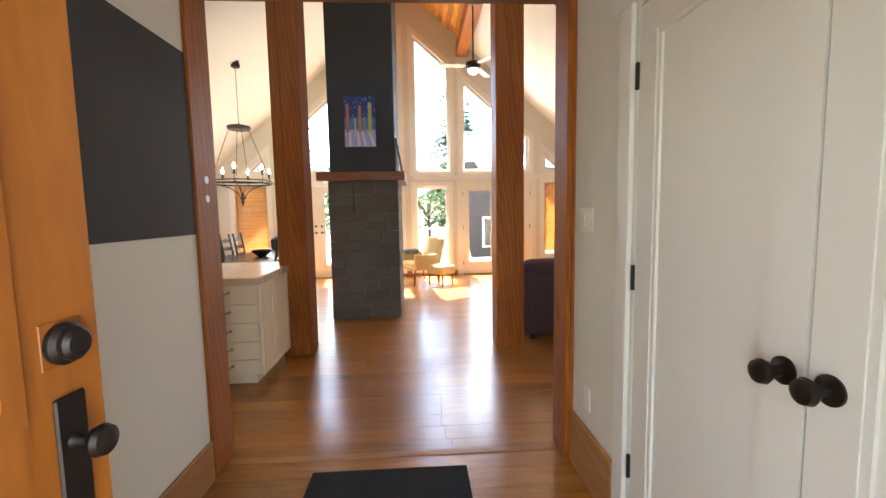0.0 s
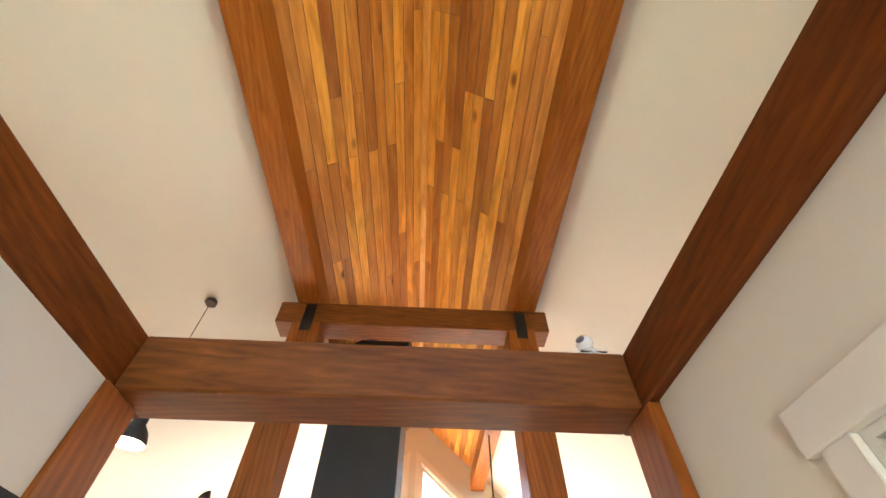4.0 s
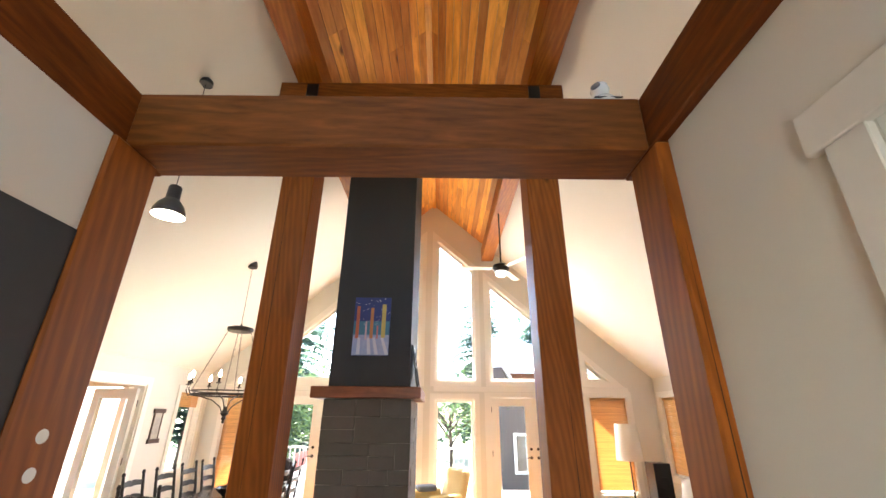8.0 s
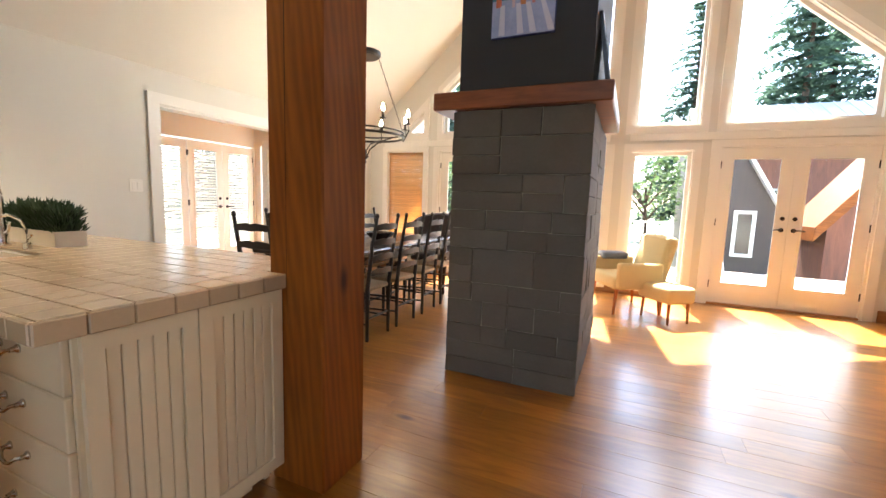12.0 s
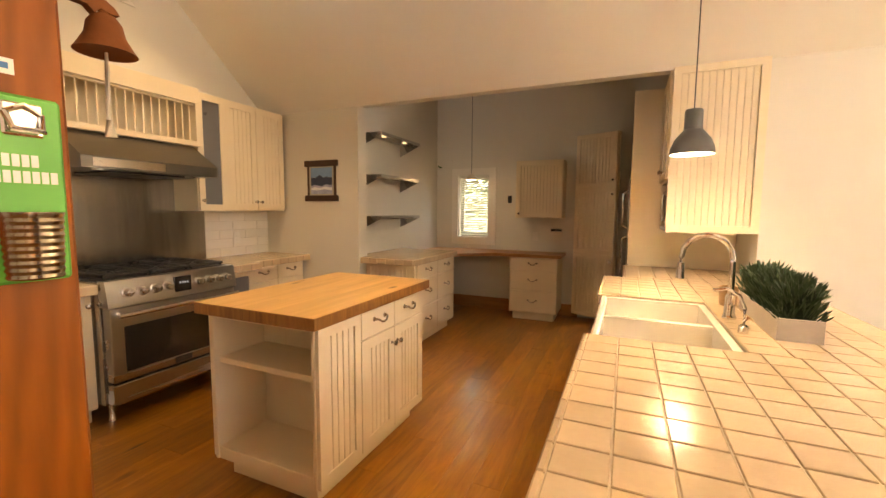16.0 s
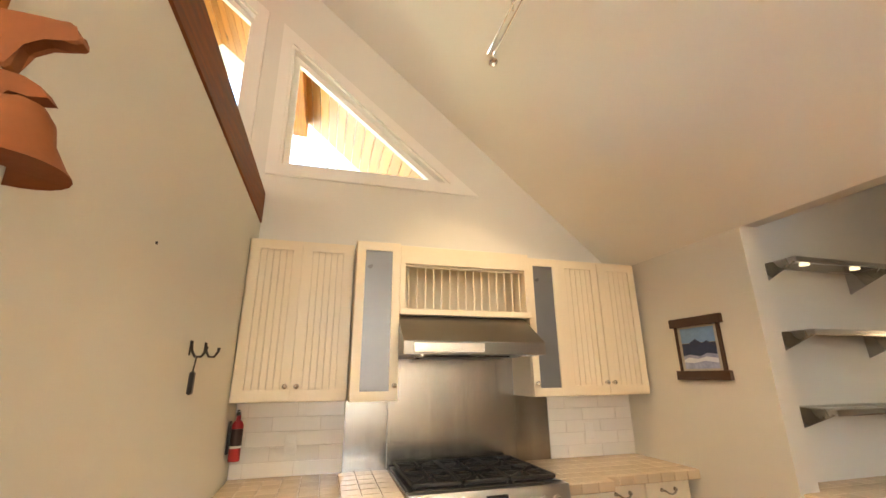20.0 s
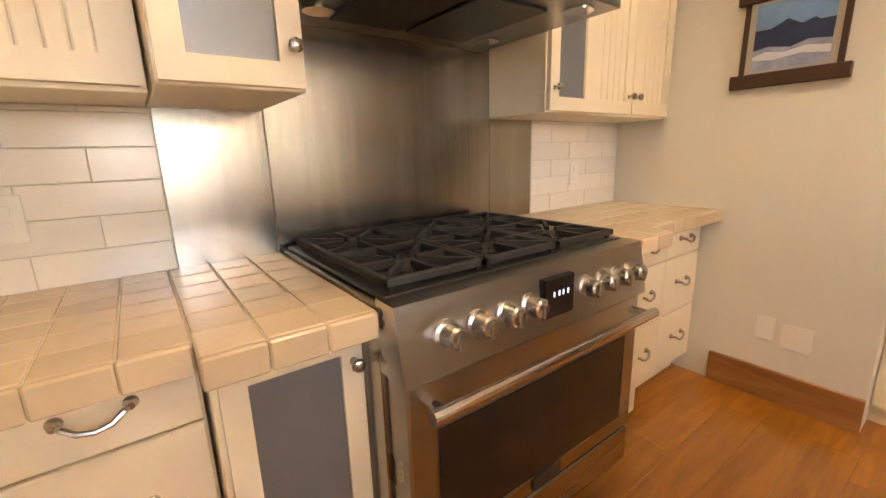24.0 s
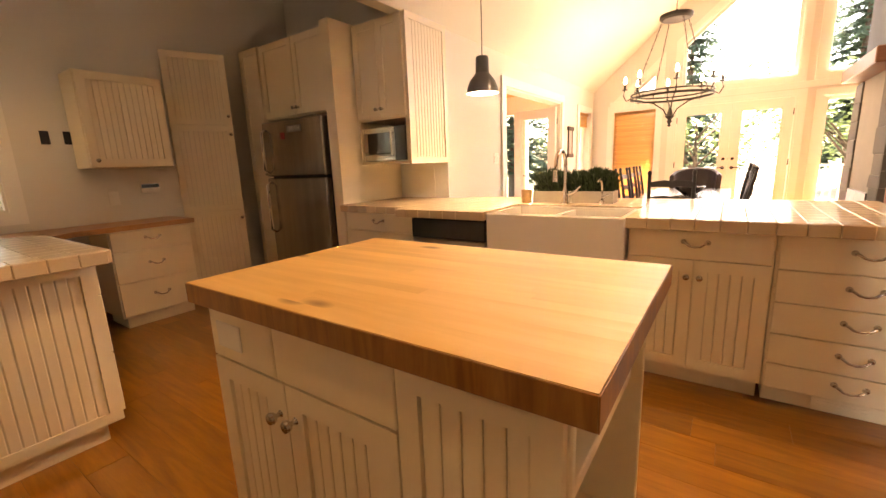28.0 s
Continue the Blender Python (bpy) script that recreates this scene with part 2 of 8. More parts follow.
TILE = mat("counter_tile", (0.61, 0.475, 0.32), 0.16, var=0.12, scale=9, fine=70, bump=0.1, rand=0.07)
GROUTW = mat("pale_grout", (0.62, 0.57, 0.48), 0.8, var=0.1, fine=120)
GROUT = mat("grout", (0.55, 0.45, 0.32), 0.8, var=0.15, fine=120)
SUBWAY = mat("subway_tile", (0.82, 0.78, 0.70), 0.14, var=0.05, scale=6, fine=40, bump=0.05, rand=0.05)
STEEL = mat("brushed_steel", (0.42, 0.40, 0.365), 0.22, 1.0, var=0.55, scale=13, fine=120, bump=0.2, stretch=(1, 1, 0.03))
STEEL_H = mat("brushed_steel_h", (0.46, 0.44, 0.405), 0.27, 1.0, var=0.12, scale=5, fine=90, bump=0.1, stretch=(0.05, 1, 1))
CHROME = mat("chrome", (0.72, 0.70, 0.68), 0.14, 1.0, var=0.05)
NICKEL = mat("pewter", (0.56, 0.53, 0.48), 0.22, 1.0, var=0.1)
IRON = mat("wrought_iron", (0.045, 0.038, 0.033), 0.5, 0.6, var=0.25, scale=20, bump=0.3)
BRONZE = mat("oiled_bronze", (0.04, 0.032, 0.028), 0.35, 0.8, var=0.2, scale=20)
BLACK = mat("black_enamel", (0.018, 0.018, 0.019), 0.35, var=0.25, scale=15, bump=0.1)
CAST = mat("cast_iron", (0.028, 0.028, 0.029), 0.6, 0.2, var=0.25, scale=30, fine=200, bump=0.35)
SMOKE = mat("dark_glass", (0.012, 0.011, 0.011), 0.06, var=0.1, spec=0.6)
MESHG = mat("grey_mesh", (0.20, 0.205, 0.22), 0.3, 0.3, var=0.06, scale=3, fine=90, bump=0.03)
WHITE = mat("white_plastic", (0.80, 0.77, 0.70), 0.35, var=0.03)
CERAMIC = mat("white_fireclay", (0.84, 0.80, 0.72), 0.12, var=0.03, bump=0.02)
STONE = mat("grey_stone", (0.115, 0.102, 0.087), 0.82, var=0.35, scale=7, fine=45, bump=1.0, rand=0.14)
MORTAR = mat("mortar", (0.31, 0.28, 0.24), 0.9, var=0.2, fine=90, bump=0.5)
SOFA = mat("plum_fabric", (0.080, 0.049, 0.058), 0.95, var=0.22, scale=5, fine=260, bump=0.5, spec=0.2)
CUSHW = mat("cushion_cream", (0.68, 0.62, 0.52), 0.95, var=0.1, scale=8, fine=260, bump=0.5, spec=0.2)
THROW = mat("blue_grey_wool", (0.20, 0.22, 0.26), 0.95, var=0.25, scale=9, fine=200, bump=0.8, spec=0.2)
YELLOW = mat("straw_fabric", (0.62, 0.48, 0.25), 0.9, var=0.12, scale=6, fine=200, bump=0.4, spec=0.2)
CHAIRB = mat("black_paint", (0.022, 0.019, 0.018), 0.35, var=0.3, scale=12, bump=0.15)
RUSH = mat("woven_rush", (0.42, 0.28, 0.15), 0.8, var=0.3, scale=40, fine=160, bump=0.9)
TABLEW = wood("dark_table", (0.055, 0.04, 0.033), (0.028, 0.02, 0.017), "y", 8, 0.22, 0.1)
RUG = mat("charcoal_rug", (0.035, 0.035, 0.036), 0.98, var=0.4, scale=30, fine=220, bump=1.0, spec=0.1)
GLASS = glass("window_glass")
LEAF = mat("boxwood_green", (0.035, 0.075, 0.025), 0.7, var=0.5, scale=30, fine=120, rand=0.2)
PLANTERM = mat("whitewashed_planter", (0.62, 0.56, 0.47), 0.7, var=0.2, scale=12)
RUST = mat("rusted_iron", (0.24, 0.075, 0.018), 0.75, 0.2, var=0.35, scale=12, bump=0.5)



def thin_cloth(name, base, share=0.4):
    """A woven shade that lets some light through."""
    m = wood(name, base, tuple(c * 0.86 for c in base), "x", 20, 0.6, 0.08)
    nt = m.node_tree
    b, out = nt.nodes["Principled BSDF"], nt.nodes["Material Output"]
    tr, mx = nt.nodes.new("ShaderNodeBsdfTranslucent"), nt.nodes.new("ShaderNodeMixShader")
    nt.links.new(b.inputs["Base Color"].links[0].from_socket, tr.inputs[0])
    mx.inputs[0].default_value = share
    nt.links.new(b.outputs[0], mx.inputs[1]), nt.links.new(tr.outputs[0], mx.inputs[2]), nt.links.new(mx.outputs[0], out.inputs[0])
    return m


BAMBOO = thin_cloth("bamboo_shade", (0.70, 0.43, 0.19), 0.55)
BLINDW = thin_cloth("white_blind", (0.80, 0.77, 0.70), 0.55)
# darker than the staves: end grain, plus side shade put into the colour
END_GRAIN_SHADED = wood("maple_edge_shaded", (0.34, 0.155, 0.042), (0.19, 0.075, 0.018), "z", 20, 0.45, 0.12)
BLINDN = thin_cloth("nook_blind", (0.74, 0.74, 0.66), 0.2)
SUBF = wood("subfloor", (0.20, 0.085, 0.02), (0.12, 0.05, 0.012), "x", 7, 0.6, 0.05)

# ---- shaping helpers ----


def box(bm, x0, x1, y0, y1, z0, z1, bevel=0.0, m=None):
    v = [bm.verts.new((x, y, z)) for x in (x0, x1) for y in (y0, y1) for z in (z0, z1)]
    fs = [bm.faces.new([v[i] for i in q]) for q in ((0, 1, 3, 2), (4, 6, 7, 5), (0, 4, 5, 1), (2, 3, 7, 6), (0, 2, 6, 4), (1, 5, 7, 3))]
    if bevel:
        es = list({e for f in fs for e in f.edges})
        r = bmesh.ops.bevel(bm, geom=es, offset=bevel, segments=1, profile=0.5, affect="EDGES", clamp_overlap=True)
        v = list({w for f in r["faces"] for w in f.verts} | {w for w in v if w.is_valid})
    if m is not None:
        bmesh.ops.transform(bm, matrix=m, verts=v)
    return v


def prism(bm, pts, axis, a, b):
    """A polygon of (u, v) pairs drawn along an axis from a to b. axis y: u is x, v is z; x: u is y, v is z; z: u is x, v is y."""
    put = {"y": lambda u, v, w: (u, w, v), "x": lambda u, v, w: (w, u, v), "z": lambda u, v, w: (u, v, w)}[axis]
    lo, hi = [bm.verts.new(put(u, v, a)) for u, v in pts], [bm.verts.new(put(u, v, b)) for u, v in pts]
    n = len(pts)
    bm.faces.new(lo), bm.faces.new(hi[::-1])
    for i in range(n):
        bm.faces.new((lo[i], hi[i], hi[(i + 1) % n], lo[(i + 1) % n]))
    return lo + hi


def lathe(bm, prof, segs=16, at=(0, 0, 0), m=None, cap=True):
    """A profile of (radius, height) pairs turned about z."""
    rings = []
    for r, z in prof:
        rings.append([bm.verts.new((at[0] + r * math.cos(k * math.tau / segs), at[1] + r * math.sin(k * math.tau / segs), at[2] + z)) for k in range(segs)])
    for a, b in zip(rings, rings[1:]):
        for k in range(segs):
            bm.faces.new((a[k], a[(k + 1) % segs], b[(k + 1) % segs], b[k]))
    if cap and prof[0][0] > 1e-4:
        bm.faces.new(rings[0][::-1])
    if cap and prof[-1][0] > 1e-4:
        bm.faces.new(rings[-1])
    vs = [v for r in rings for v in r]
    if m is not None:
        bmesh.ops.transform(bm, matrix=m, verts=vs)
    return vs


def tube(bm, pts, r, segs=8):
    """A round rod along a line of points; r a radius or one for each point."""
    pts = [Vector(p) for p in pts]
    rs = r if isinstance(r, (list, tuple)) else [r] * len(pts)
    rings = []
    for i, p in enumerate(pts):
        d = (pts[min(i + 1, len(pts) - 1)] - pts[max(i - 1, 0)]).normalized()
        q = d.to_track_quat("Z", "Y")
        rings.append([bm.verts.new(p + q @ Vector((rs[i] * math.cos(k * math.tau / segs), rs[i] * math.sin(k * math.tau / segs), 0))) for k in range(segs)])
    for a, b in zip(rings, rings[1:]):
        for k in range(segs):
            bm.faces.new((a[k], a[(k + 1) % segs], b[(k + 1) % segs], b[k]))
    bm.faces.new(rings[0][::-1]), bm.faces.new(rings[-1])
    return [v for q in rings for v in q]


def ball(bm, c, r, sx=1, sy=1, sz=1, segs=10):
    n = 6
    return lathe(bm, [(max(r * math.sin(math.pi * k / n), 1e-5), -r * math.cos(math.pi * k / n)) for k in range(n + 1)], segs,
                 m=Matrix.Translation(c) @ Matrix.Diagonal((sx, sy, sz, 1)))


def cushion(bm, x0, x1, y0, y1, z0, z1, r=0.04, m=None, puff=0.0):
    """A soft upholstered block with rounded edges and swollen faces."""
    v = box(bm, x0, x1, y0, y1, z0, z1)
    fs = list({f for w in v for f in w.link_faces})
    es = list({e for f in fs for e in f.edges})
    rb = bmesh.ops.bevel(bm, geom=es, offset=r, segments=3, profile=0.5, affect="EDGES", clamp_overlap=True)
    vs = {w for f in rb["faces"] for w in f.verts}
    fl = [f for f in bm.faces if all(w in vs for w in f.verts)]
    if puff:
        big = sorted(fl, key=lambda f: -f.calc_area())[:6]
        for f in big:
            n = f.normal.copy()
            pk = bmesh.ops.poke(bm, faces=[f])
            for w in pk["verts"]:
                w.co += n * puff
                vs.add(w)
    if m is not None:
        bmesh.ops.transform(bm, matrix=m, verts=list(vs))
    return vs


def part(name, bm, material, parent=None, label="", smooth=False, sharp=35):
    me = bpy.data.meshes.new(name)
    bmesh.ops.recalc_face_normals(bm, faces=bm.faces[:])
    bm.to_mesh(me)
    bm.free()
    me.materials.append(material)
    if smooth:
        me.polygons.foreach_set("use_smooth", [True] * len(me.polygons))
        me.set_sharp_from_angle(angle=radians(sharp))
    ob = new(name, me)
    ob.parent = parent
    if label:
        ob["label"] = label
    return ob


def B():
    return bmesh.new()


def boxpart(name, dims, material, parent=None, label="", bevel=0.003, m=None):
    bm = B()
    box(bm, *dims, bevel=bevel, m=m)
    return part(name, bm, material, parent, label)


def thing(name, m, label, category, group="", kind=""):
    ob = new(name)
    ob.empty_display_size = 0.1
    ob.matrix_world = m
    return tagged(ob, label, category, group, kind)

# ---- structure ----


def inset(poly, d):
    """A convex polygon moved inwards by d (outwards if negative)."""
    n = len(poly)
    area = sum(poly[i][0] * poly[(i + 1) % n][1] - poly[(i + 1) % n][0] * poly[i][1] for i in range(n))
    s = 1 if area > 0 else -1
    lines = []
    for i in range(n):
        (x0, y0), (x1, y1) = poly[i], poly[(i + 1) % n]
        dx, dy = x1 - x0, y1 - y0
        ln = math.hypot(dx, dy)
        lines.append((x0 - s * dy / ln * d, y0 + s * dx / ln * d, dx, dy))
    out = []
    for i in range(n):
        ax, ay, adx, ady = lines[i - 1]
        bx, by, bdx, bdy = lines[i]
        det = adx * bdy - ady * bdx
        k = ((bx - ax) * bdy - (by - ay) * bdx) / det
        out.append((ax + adx * k, ay + ady * k))
    return out


def ring(bm, outer, inner, axis, a, b):
    """A frame between two polygons, drawn along an axis."""
    n = len(outer)
    for i in range(n):
        j = (i + 1) % n
        prism(bm, [outer[i], outer[j], inner[j], inner[i]], axis, a, b)


def strips_wall(bm, x0, x1, top, opens, y0, y1, axis="y", extra=()):
    """A wall with openings (x0, x1, bottom, top at x0, top at x1) cut right through it."""
    cuts = sorted({x0, x1, *extra, *(o[0] for o in opens), *(o[1] for o in opens)})
    cuts = [c for c in cuts if x0 <= c <= x1]
    for a, b in zip(cuts, cuts[1:]):
        if b - a < 1e-4:
            continue
        here = sorted([o for o in opens if o[0] <= a + 1e-5 and o[1] >= b - 1e-5], key=lambda o: o[2])
        la, lb = 0.0, 0.0
        for o in here:
            k = lambda x: o[3] + (o[4] - o[3]) * (x - o[0]) / (o[1] - o[0])
            if o[2] - la > 1e-3 or o[2] - lb > 1e-3:
                prism(bm, [(a, la), (b, lb), (b, o[2]), (a, o[2])], axis, y0, y1)
            la, lb = k(a), k(b)
        prism(bm, [(a, la), (b, lb), (b, top(b)), (a, top(a))], axis, y0, y1)


def window(name, poly, axis, face, deep, label, side=-1, casing=0.085, sash=0.045, pane_mat=None, parent=None, cat="window"):
    """A glazed opening: casing on the room side of the wall, jamb frame, sash and pane. face: the wall's inner face; side: which way the room lies."""
    w = thing(name, pose(0, 0, 0), label, cat, kind="structure")
    bm = B()
    ring(bm, inset(poly, -casing), inset(poly, 0.003), axis, face + side * 0.022, face + side * 0.001)
    part("casing", bm, TRIM, w)
    bm = B()
    ring(bm, inset(poly, 0.002), inset(poly, 0.02), axis, face, face - side * deep)
    part("frame", bm, TRIM, w)
    bm = B()
    ring(bm, inset(poly, 0.02), inset(poly, 0.02 + sash), axis, face - side * deep * 0.45, face - side * deep * 0.8)
    part("sash", bm, TRIM, w)
    bm = B()
    prism(bm, inset(poly, 0.02 + sash - 0.006), axis, face - side * deep * 0.6, face - side * (deep * 0.6 + 0.006))
    p = part("pane", bm, pane_mat or GLASS, w)
    p.visible_shadow = False
    return w


def rect(a, b, c, d):
    return [(a, c), (b, c), (b, d), (a, d)]


WT = 0.16
# openings of the north gable; the west half mirrors the east about the ridge
TOP, MX = 0.75, -0.265
N_LOW, N_UP = 2.03, 2.28


def mir(o):
    x0, x1, zb, z0, z1 = o
    return (2 * MX - x1, 2 * MX - x0, zb, z1, z0)


def up(x):
    return roof(x) - TOP


east = {
    "centre_high": (-0.12, 0.67, N_UP, up(-0.12), up(0.67)),
    "side_high": (0.93, 2.42, N_UP, up(0.93), up(2.42)),
    "corner_high": (2.74, 3.22, N_UP, up(2.74), N_UP + 0.01),
    "centre_low": (-0.12, 0.63, 0.15, 1.98, 1.98),
    "doors": (0.90, 2.47, 0.0, N_LOW, N_LOW),
    "side_low": (2.74, 3.45, 0.42, N_LOW, N_LOW),
}
west = {k: mir(o) for k, o in east.items()}
north_open = [*east.values(), *west.values()]
bm = B()
strips_wall(bm, WX - WT, EX + WT, lambda x: roof(x) + 0.02, north_open, NY, NY + WT, extra=(RX,))
tagged(part("wall_north", bm, WALL), "cream painted gable wall with tall windows", "wall", kind="structure")
south_open = [(-0.65, 0.41, 0.0, 2.06, 2.06), (-2.83, -1.44, 3.07, 3.07 + 0.01, 4.22), (-1.14, -0.22, 3.07, 4.45, 5.25), (-0.12, 0.80, 3.07, 5.25, 4.45)]
bm = B()
strips_wall(bm, WX - WT, EX + WT, lambda x: roof(x) + 0.02, south_open, SY - WT, SY, extra=(RX,))
tagged(part("wall_south", bm, WALL), "cream painted gable wall behind the range", "wall", kind="structure")
bm = B()
strips_wall(bm, SY, 1.10, lambda y: roof(WX) + 0.04, [], WX - 0.14, WX, "x")
tagged(part("wall_west_kitchen", bm, WALL), "cream painted wall beside the range counter", "wall", kind="structure")
bm = B()
W_OPEN = (5.56, 7.46, 0.0, 2.07, 2.07)
W_WIN = (8.33, 8.98, 0.75, 2.03, 2.03)
strips_wall(bm, 4.36, NY, lambda y: roof(WX) + 0.04, [W_OPEN, W_WIN], WX - WT, WX, "x")
tagged(part("wall_west_dining", bm, WALL), "cream painted dining wall with a wide cased opening", "wall", kind="structure")
bm = B()
E_WIN = (8.47, 9.02, 0.75, 2.03, 2.03)
strips_wall(bm, SY, NY, lambda y: roof(EX) + 0.04, [E_WIN], EX, EX + WT, "x")
tagged(part("wall_east", bm, WALL), "cream painted living room wall", "wall", kind="structure")
# nook: behind the kitchen's west side
NKX, NKS, NKN, NKZ = -6.52, 0.95, 3.95, 3.15
bm = B()
box(bm, NKX - WT, WX - 0.14, NKS - 0.12, NKS, 0, NKZ)
tagged(part("wall_nook_south", bm, WALL), "cream painted nook wall behind the steel shelves", "wall", kind="structure")
bm = B()
NW = (1.29, 1.77, 1.0, 1.90, 1.90)
strips_wall(bm, NKS, 4.36 + WT, lambda y: NKZ, [NW], NKX - WT, NKX, "x")
tagged(part("wall_nook_west", bm, WALL), "cream painted nook wall with a small window", "wall", kind="structure")
bm = B()
box(bm, NKX, WX - WT - 0.001, 4.36, 4.36 + WT, 0, NKZ)
tagged(part("wall_nook_north", bm, WALL), "cream painted wall behind the refrigerator", "wall", kind="structure")
bm = B()
box(bm, WX - 0.14, WX, 1.10, 4.36, 2.405, NKZ)
tagged(part("wall_nook_header", bm, WALL), "cream painted header over the nook opening", "wall", kind="structure")
bm = B()
box(bm, NKX - WT, WX - 0.14, NKS - 0.12, 4.36 + WT, NKZ, NKZ + 0.1)
tagged(part("ceiling_nook", bm, CEIL), "flat cream nook ceiling", "ceiling", kind="structure")
# partition between entry and kitchen, open above its beam
PX0, PX1 = -1.37, -1.165
bm = B()
box(bm, PX0, PX1, SY, 2.271, 0, 2.585)
tagged(part("wall_entry_west", bm, WALL), "cream painted partition between entry and kitchen", "wall", kind="structure")
bm = B()
box(bm, PX1 + 0.001, PX1 + 0.006, SY + 0.01, 2.268, 1.318, 2.205)
tagged(part("wall_band", bm, CHAR), "broad charcoal painted band on the entry wall", "wall", kind="structure")
CL = (0.18, 1.685, 0.0, 2.18, 2.18)
bm = B()
strips_wall(bm, SY, 2.284, lambda y: 2.585, [CL], 0.81, 0.93, "x")
tagged(part("wall_entry_east", bm, WALL), "cream painted entry wall with closet doors", "wall", kind="structure")
bm = B()
box(bm, 0.931, EX, 2.31, 2.43, 0, 2.79)
tagged(part("wall_living_south", bm, WALL), "cream painted wall south of the living room", "wall", kind="structure")
bm = B()
box(bm, 0.936, EX, SY, 2.31, 2.69, 2.79)
tagged(part("ceiling_closet", bm, CEIL), "plain ledge over the closet block", "ceiling", kind="structure")
bm = B()
box(bm, 1.60, 1.66, SY, 2.31, 0, 2.69)
tagged(part("wall_closet", bm, WALL), "plain back wall of the closet", "wall", kind="structure")

# roof slopes and the cedar strip along the ridge
PUR = 1.07
for nm, s in (("ceiling_west", -1), ("ceiling_east", 1)):
    bm = B()
    xe = WX - 0.001 if s < 0 else EX + WT
    xi = RX + s * (PUR - 0.02)
    prism(bm, [(xe, roof(xe)), (xi, roof(xi)), (xi, roof(xi) + 0.15), (xe, roof(xe) + 0.15)], "y", SY - WT, NY + WT)
    tagged(part(nm, bm, CEIL), "smooth cream sloping ceiling", "ceiling", kind="structure")
bm = B()
rng = random.Random(4)
for s in (-1, 1):
    u, wdt = 0.035, 0.085
    while u < PUR:
        y = SY + 0.01
        while y < NY - 0.02:
            ln = min(rng.choice([1.2, 1.8, 2.4, 3.0, 3.6]), NY - 0.01 - y)
            dz = rng.uniform(-0.003, 0.003)
            a, b = RX + s * (u + 0.002), RX + s * (u + wdt - 0.003)
            prism(bm, [(a, roof(a) + dz), (b, roof(b) + dz), (b, roof(b) + 0.03), (a, roof(a) + 0.03)], "y", y, y + ln - 0.002)
            y += ln
        u += wdt
box(bm, RX - 0.035, RX + 0.035, SY, NY, RZ - 0.055, RZ + 0.02)
tagged(part("ceiling_ridge", bm, CEDAR), "tongue-and-groove cedar boards along the ridge", "ceiling", kind="structure")
bm = B()
prism(bm, [(RX - PUR - 0.1, roof(RX - PUR - 0.1) + 0.16), (RX, RZ + 0.16), (RX + PUR + 0.1, roof(RX + PUR + 0.1) + 0.16), (RX, RZ + 0.06), ], "y", SY - WT, NY + WT)
tagged(part("roof_deck", bm, MORTAR), "roof deck above the cedar boards", "roof", kind="structure")


def timber(name, dims, material, label, bevel=0.008, **kw):
    ob = boxpart(name, dims, material, None, "", bevel)
    return tagged(ob, label, kw.get("category", "beam"), kw.get("group", ""), kind="structure")


# timber frame
P1X0, P1X1, P2X0, P2X1 = -1.41, -1.13, 0.74, 1.02
PY0, PY1 = 4.19, 4.47
BZ = 4.46
timber("post_entry", (PX0 - 0.012, -1.150, 2.272, 2.50, 0, 2.585), FIR, "square fir post at the end of the entry wall", category="post")
timber("post_entry", (0.765, 0.93, 2.285, 2.50, 0, 2.585), FIR, "square fir post at the end of the closet wall", category="post")
timber("post_great_room", (P1X0, P1X1, PY0, PY1, 0, BZ - 0.03), FIR, "tall checked fir post at the counter's end", category="post", group="great room posts")
timber("post_great_room", (P2X0, P2X1, PY0, PY1, 0, BZ - 0.03), FIR, "tall knotty fir post beside the sofa", category="post", group="great room posts")
CRACK = mat("drying_check", (0.03, 0.012, 0.005), 0.8)
for xa, za, xb, zb, yf in ((-1.315, 0.7, -1.325, 3.9, PY0 - 0.0012), (0.93, 0.3, 0.915, 2.1, PY0 - 0.0012), (0.785, 0.2, 0.79, 2.2, 2.2838)):
    bm = B()
    zm, xm = (za + zb) / 2, (xa + xb) / 2 + 0.006
    prism(bm, [(xa, za), (xm + 0.0025, zm), (xb, zb), (xm - 0.0025, zm)], "y", yf, yf + 0.0008)
    tagged(part("drying_check", bm, CRACK), "long drying crack down the face of the fir post", "crack", kind="structure")
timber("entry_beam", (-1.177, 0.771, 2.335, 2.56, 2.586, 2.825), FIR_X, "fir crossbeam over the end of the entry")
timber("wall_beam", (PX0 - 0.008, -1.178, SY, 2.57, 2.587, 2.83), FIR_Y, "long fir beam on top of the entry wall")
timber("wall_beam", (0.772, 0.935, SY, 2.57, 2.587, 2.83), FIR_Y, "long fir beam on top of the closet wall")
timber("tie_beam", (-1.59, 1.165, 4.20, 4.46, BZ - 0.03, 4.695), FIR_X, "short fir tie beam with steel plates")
for x in ((P1X0 + P1X1) / 2, (P2X0 + P2X1) / 2):
    tagged(boxpart("steel_plate", (x - 0.055, x + 0.055, 4.186, 4.197, BZ - 0.13, 4.66), BLACK, None, "", 0.002), "black steel plate bolted to the tie beam", "bracket", "steel plates", "structure")
timber("purlin", (RX - PUR - 0.18, RX - PUR + 0.06, SY, NY, 4.70, 4.99), FIR_P_LIT, "fir purlin under the sloping ceiling", group="purlins")
timber("purlin", (RX + PUR - 0.06, RX + PUR + 0.18, SY, NY, 4.70, 4.99), FIR_P_LIT, "fir purlin under the sloping ceiling", group="purlins")

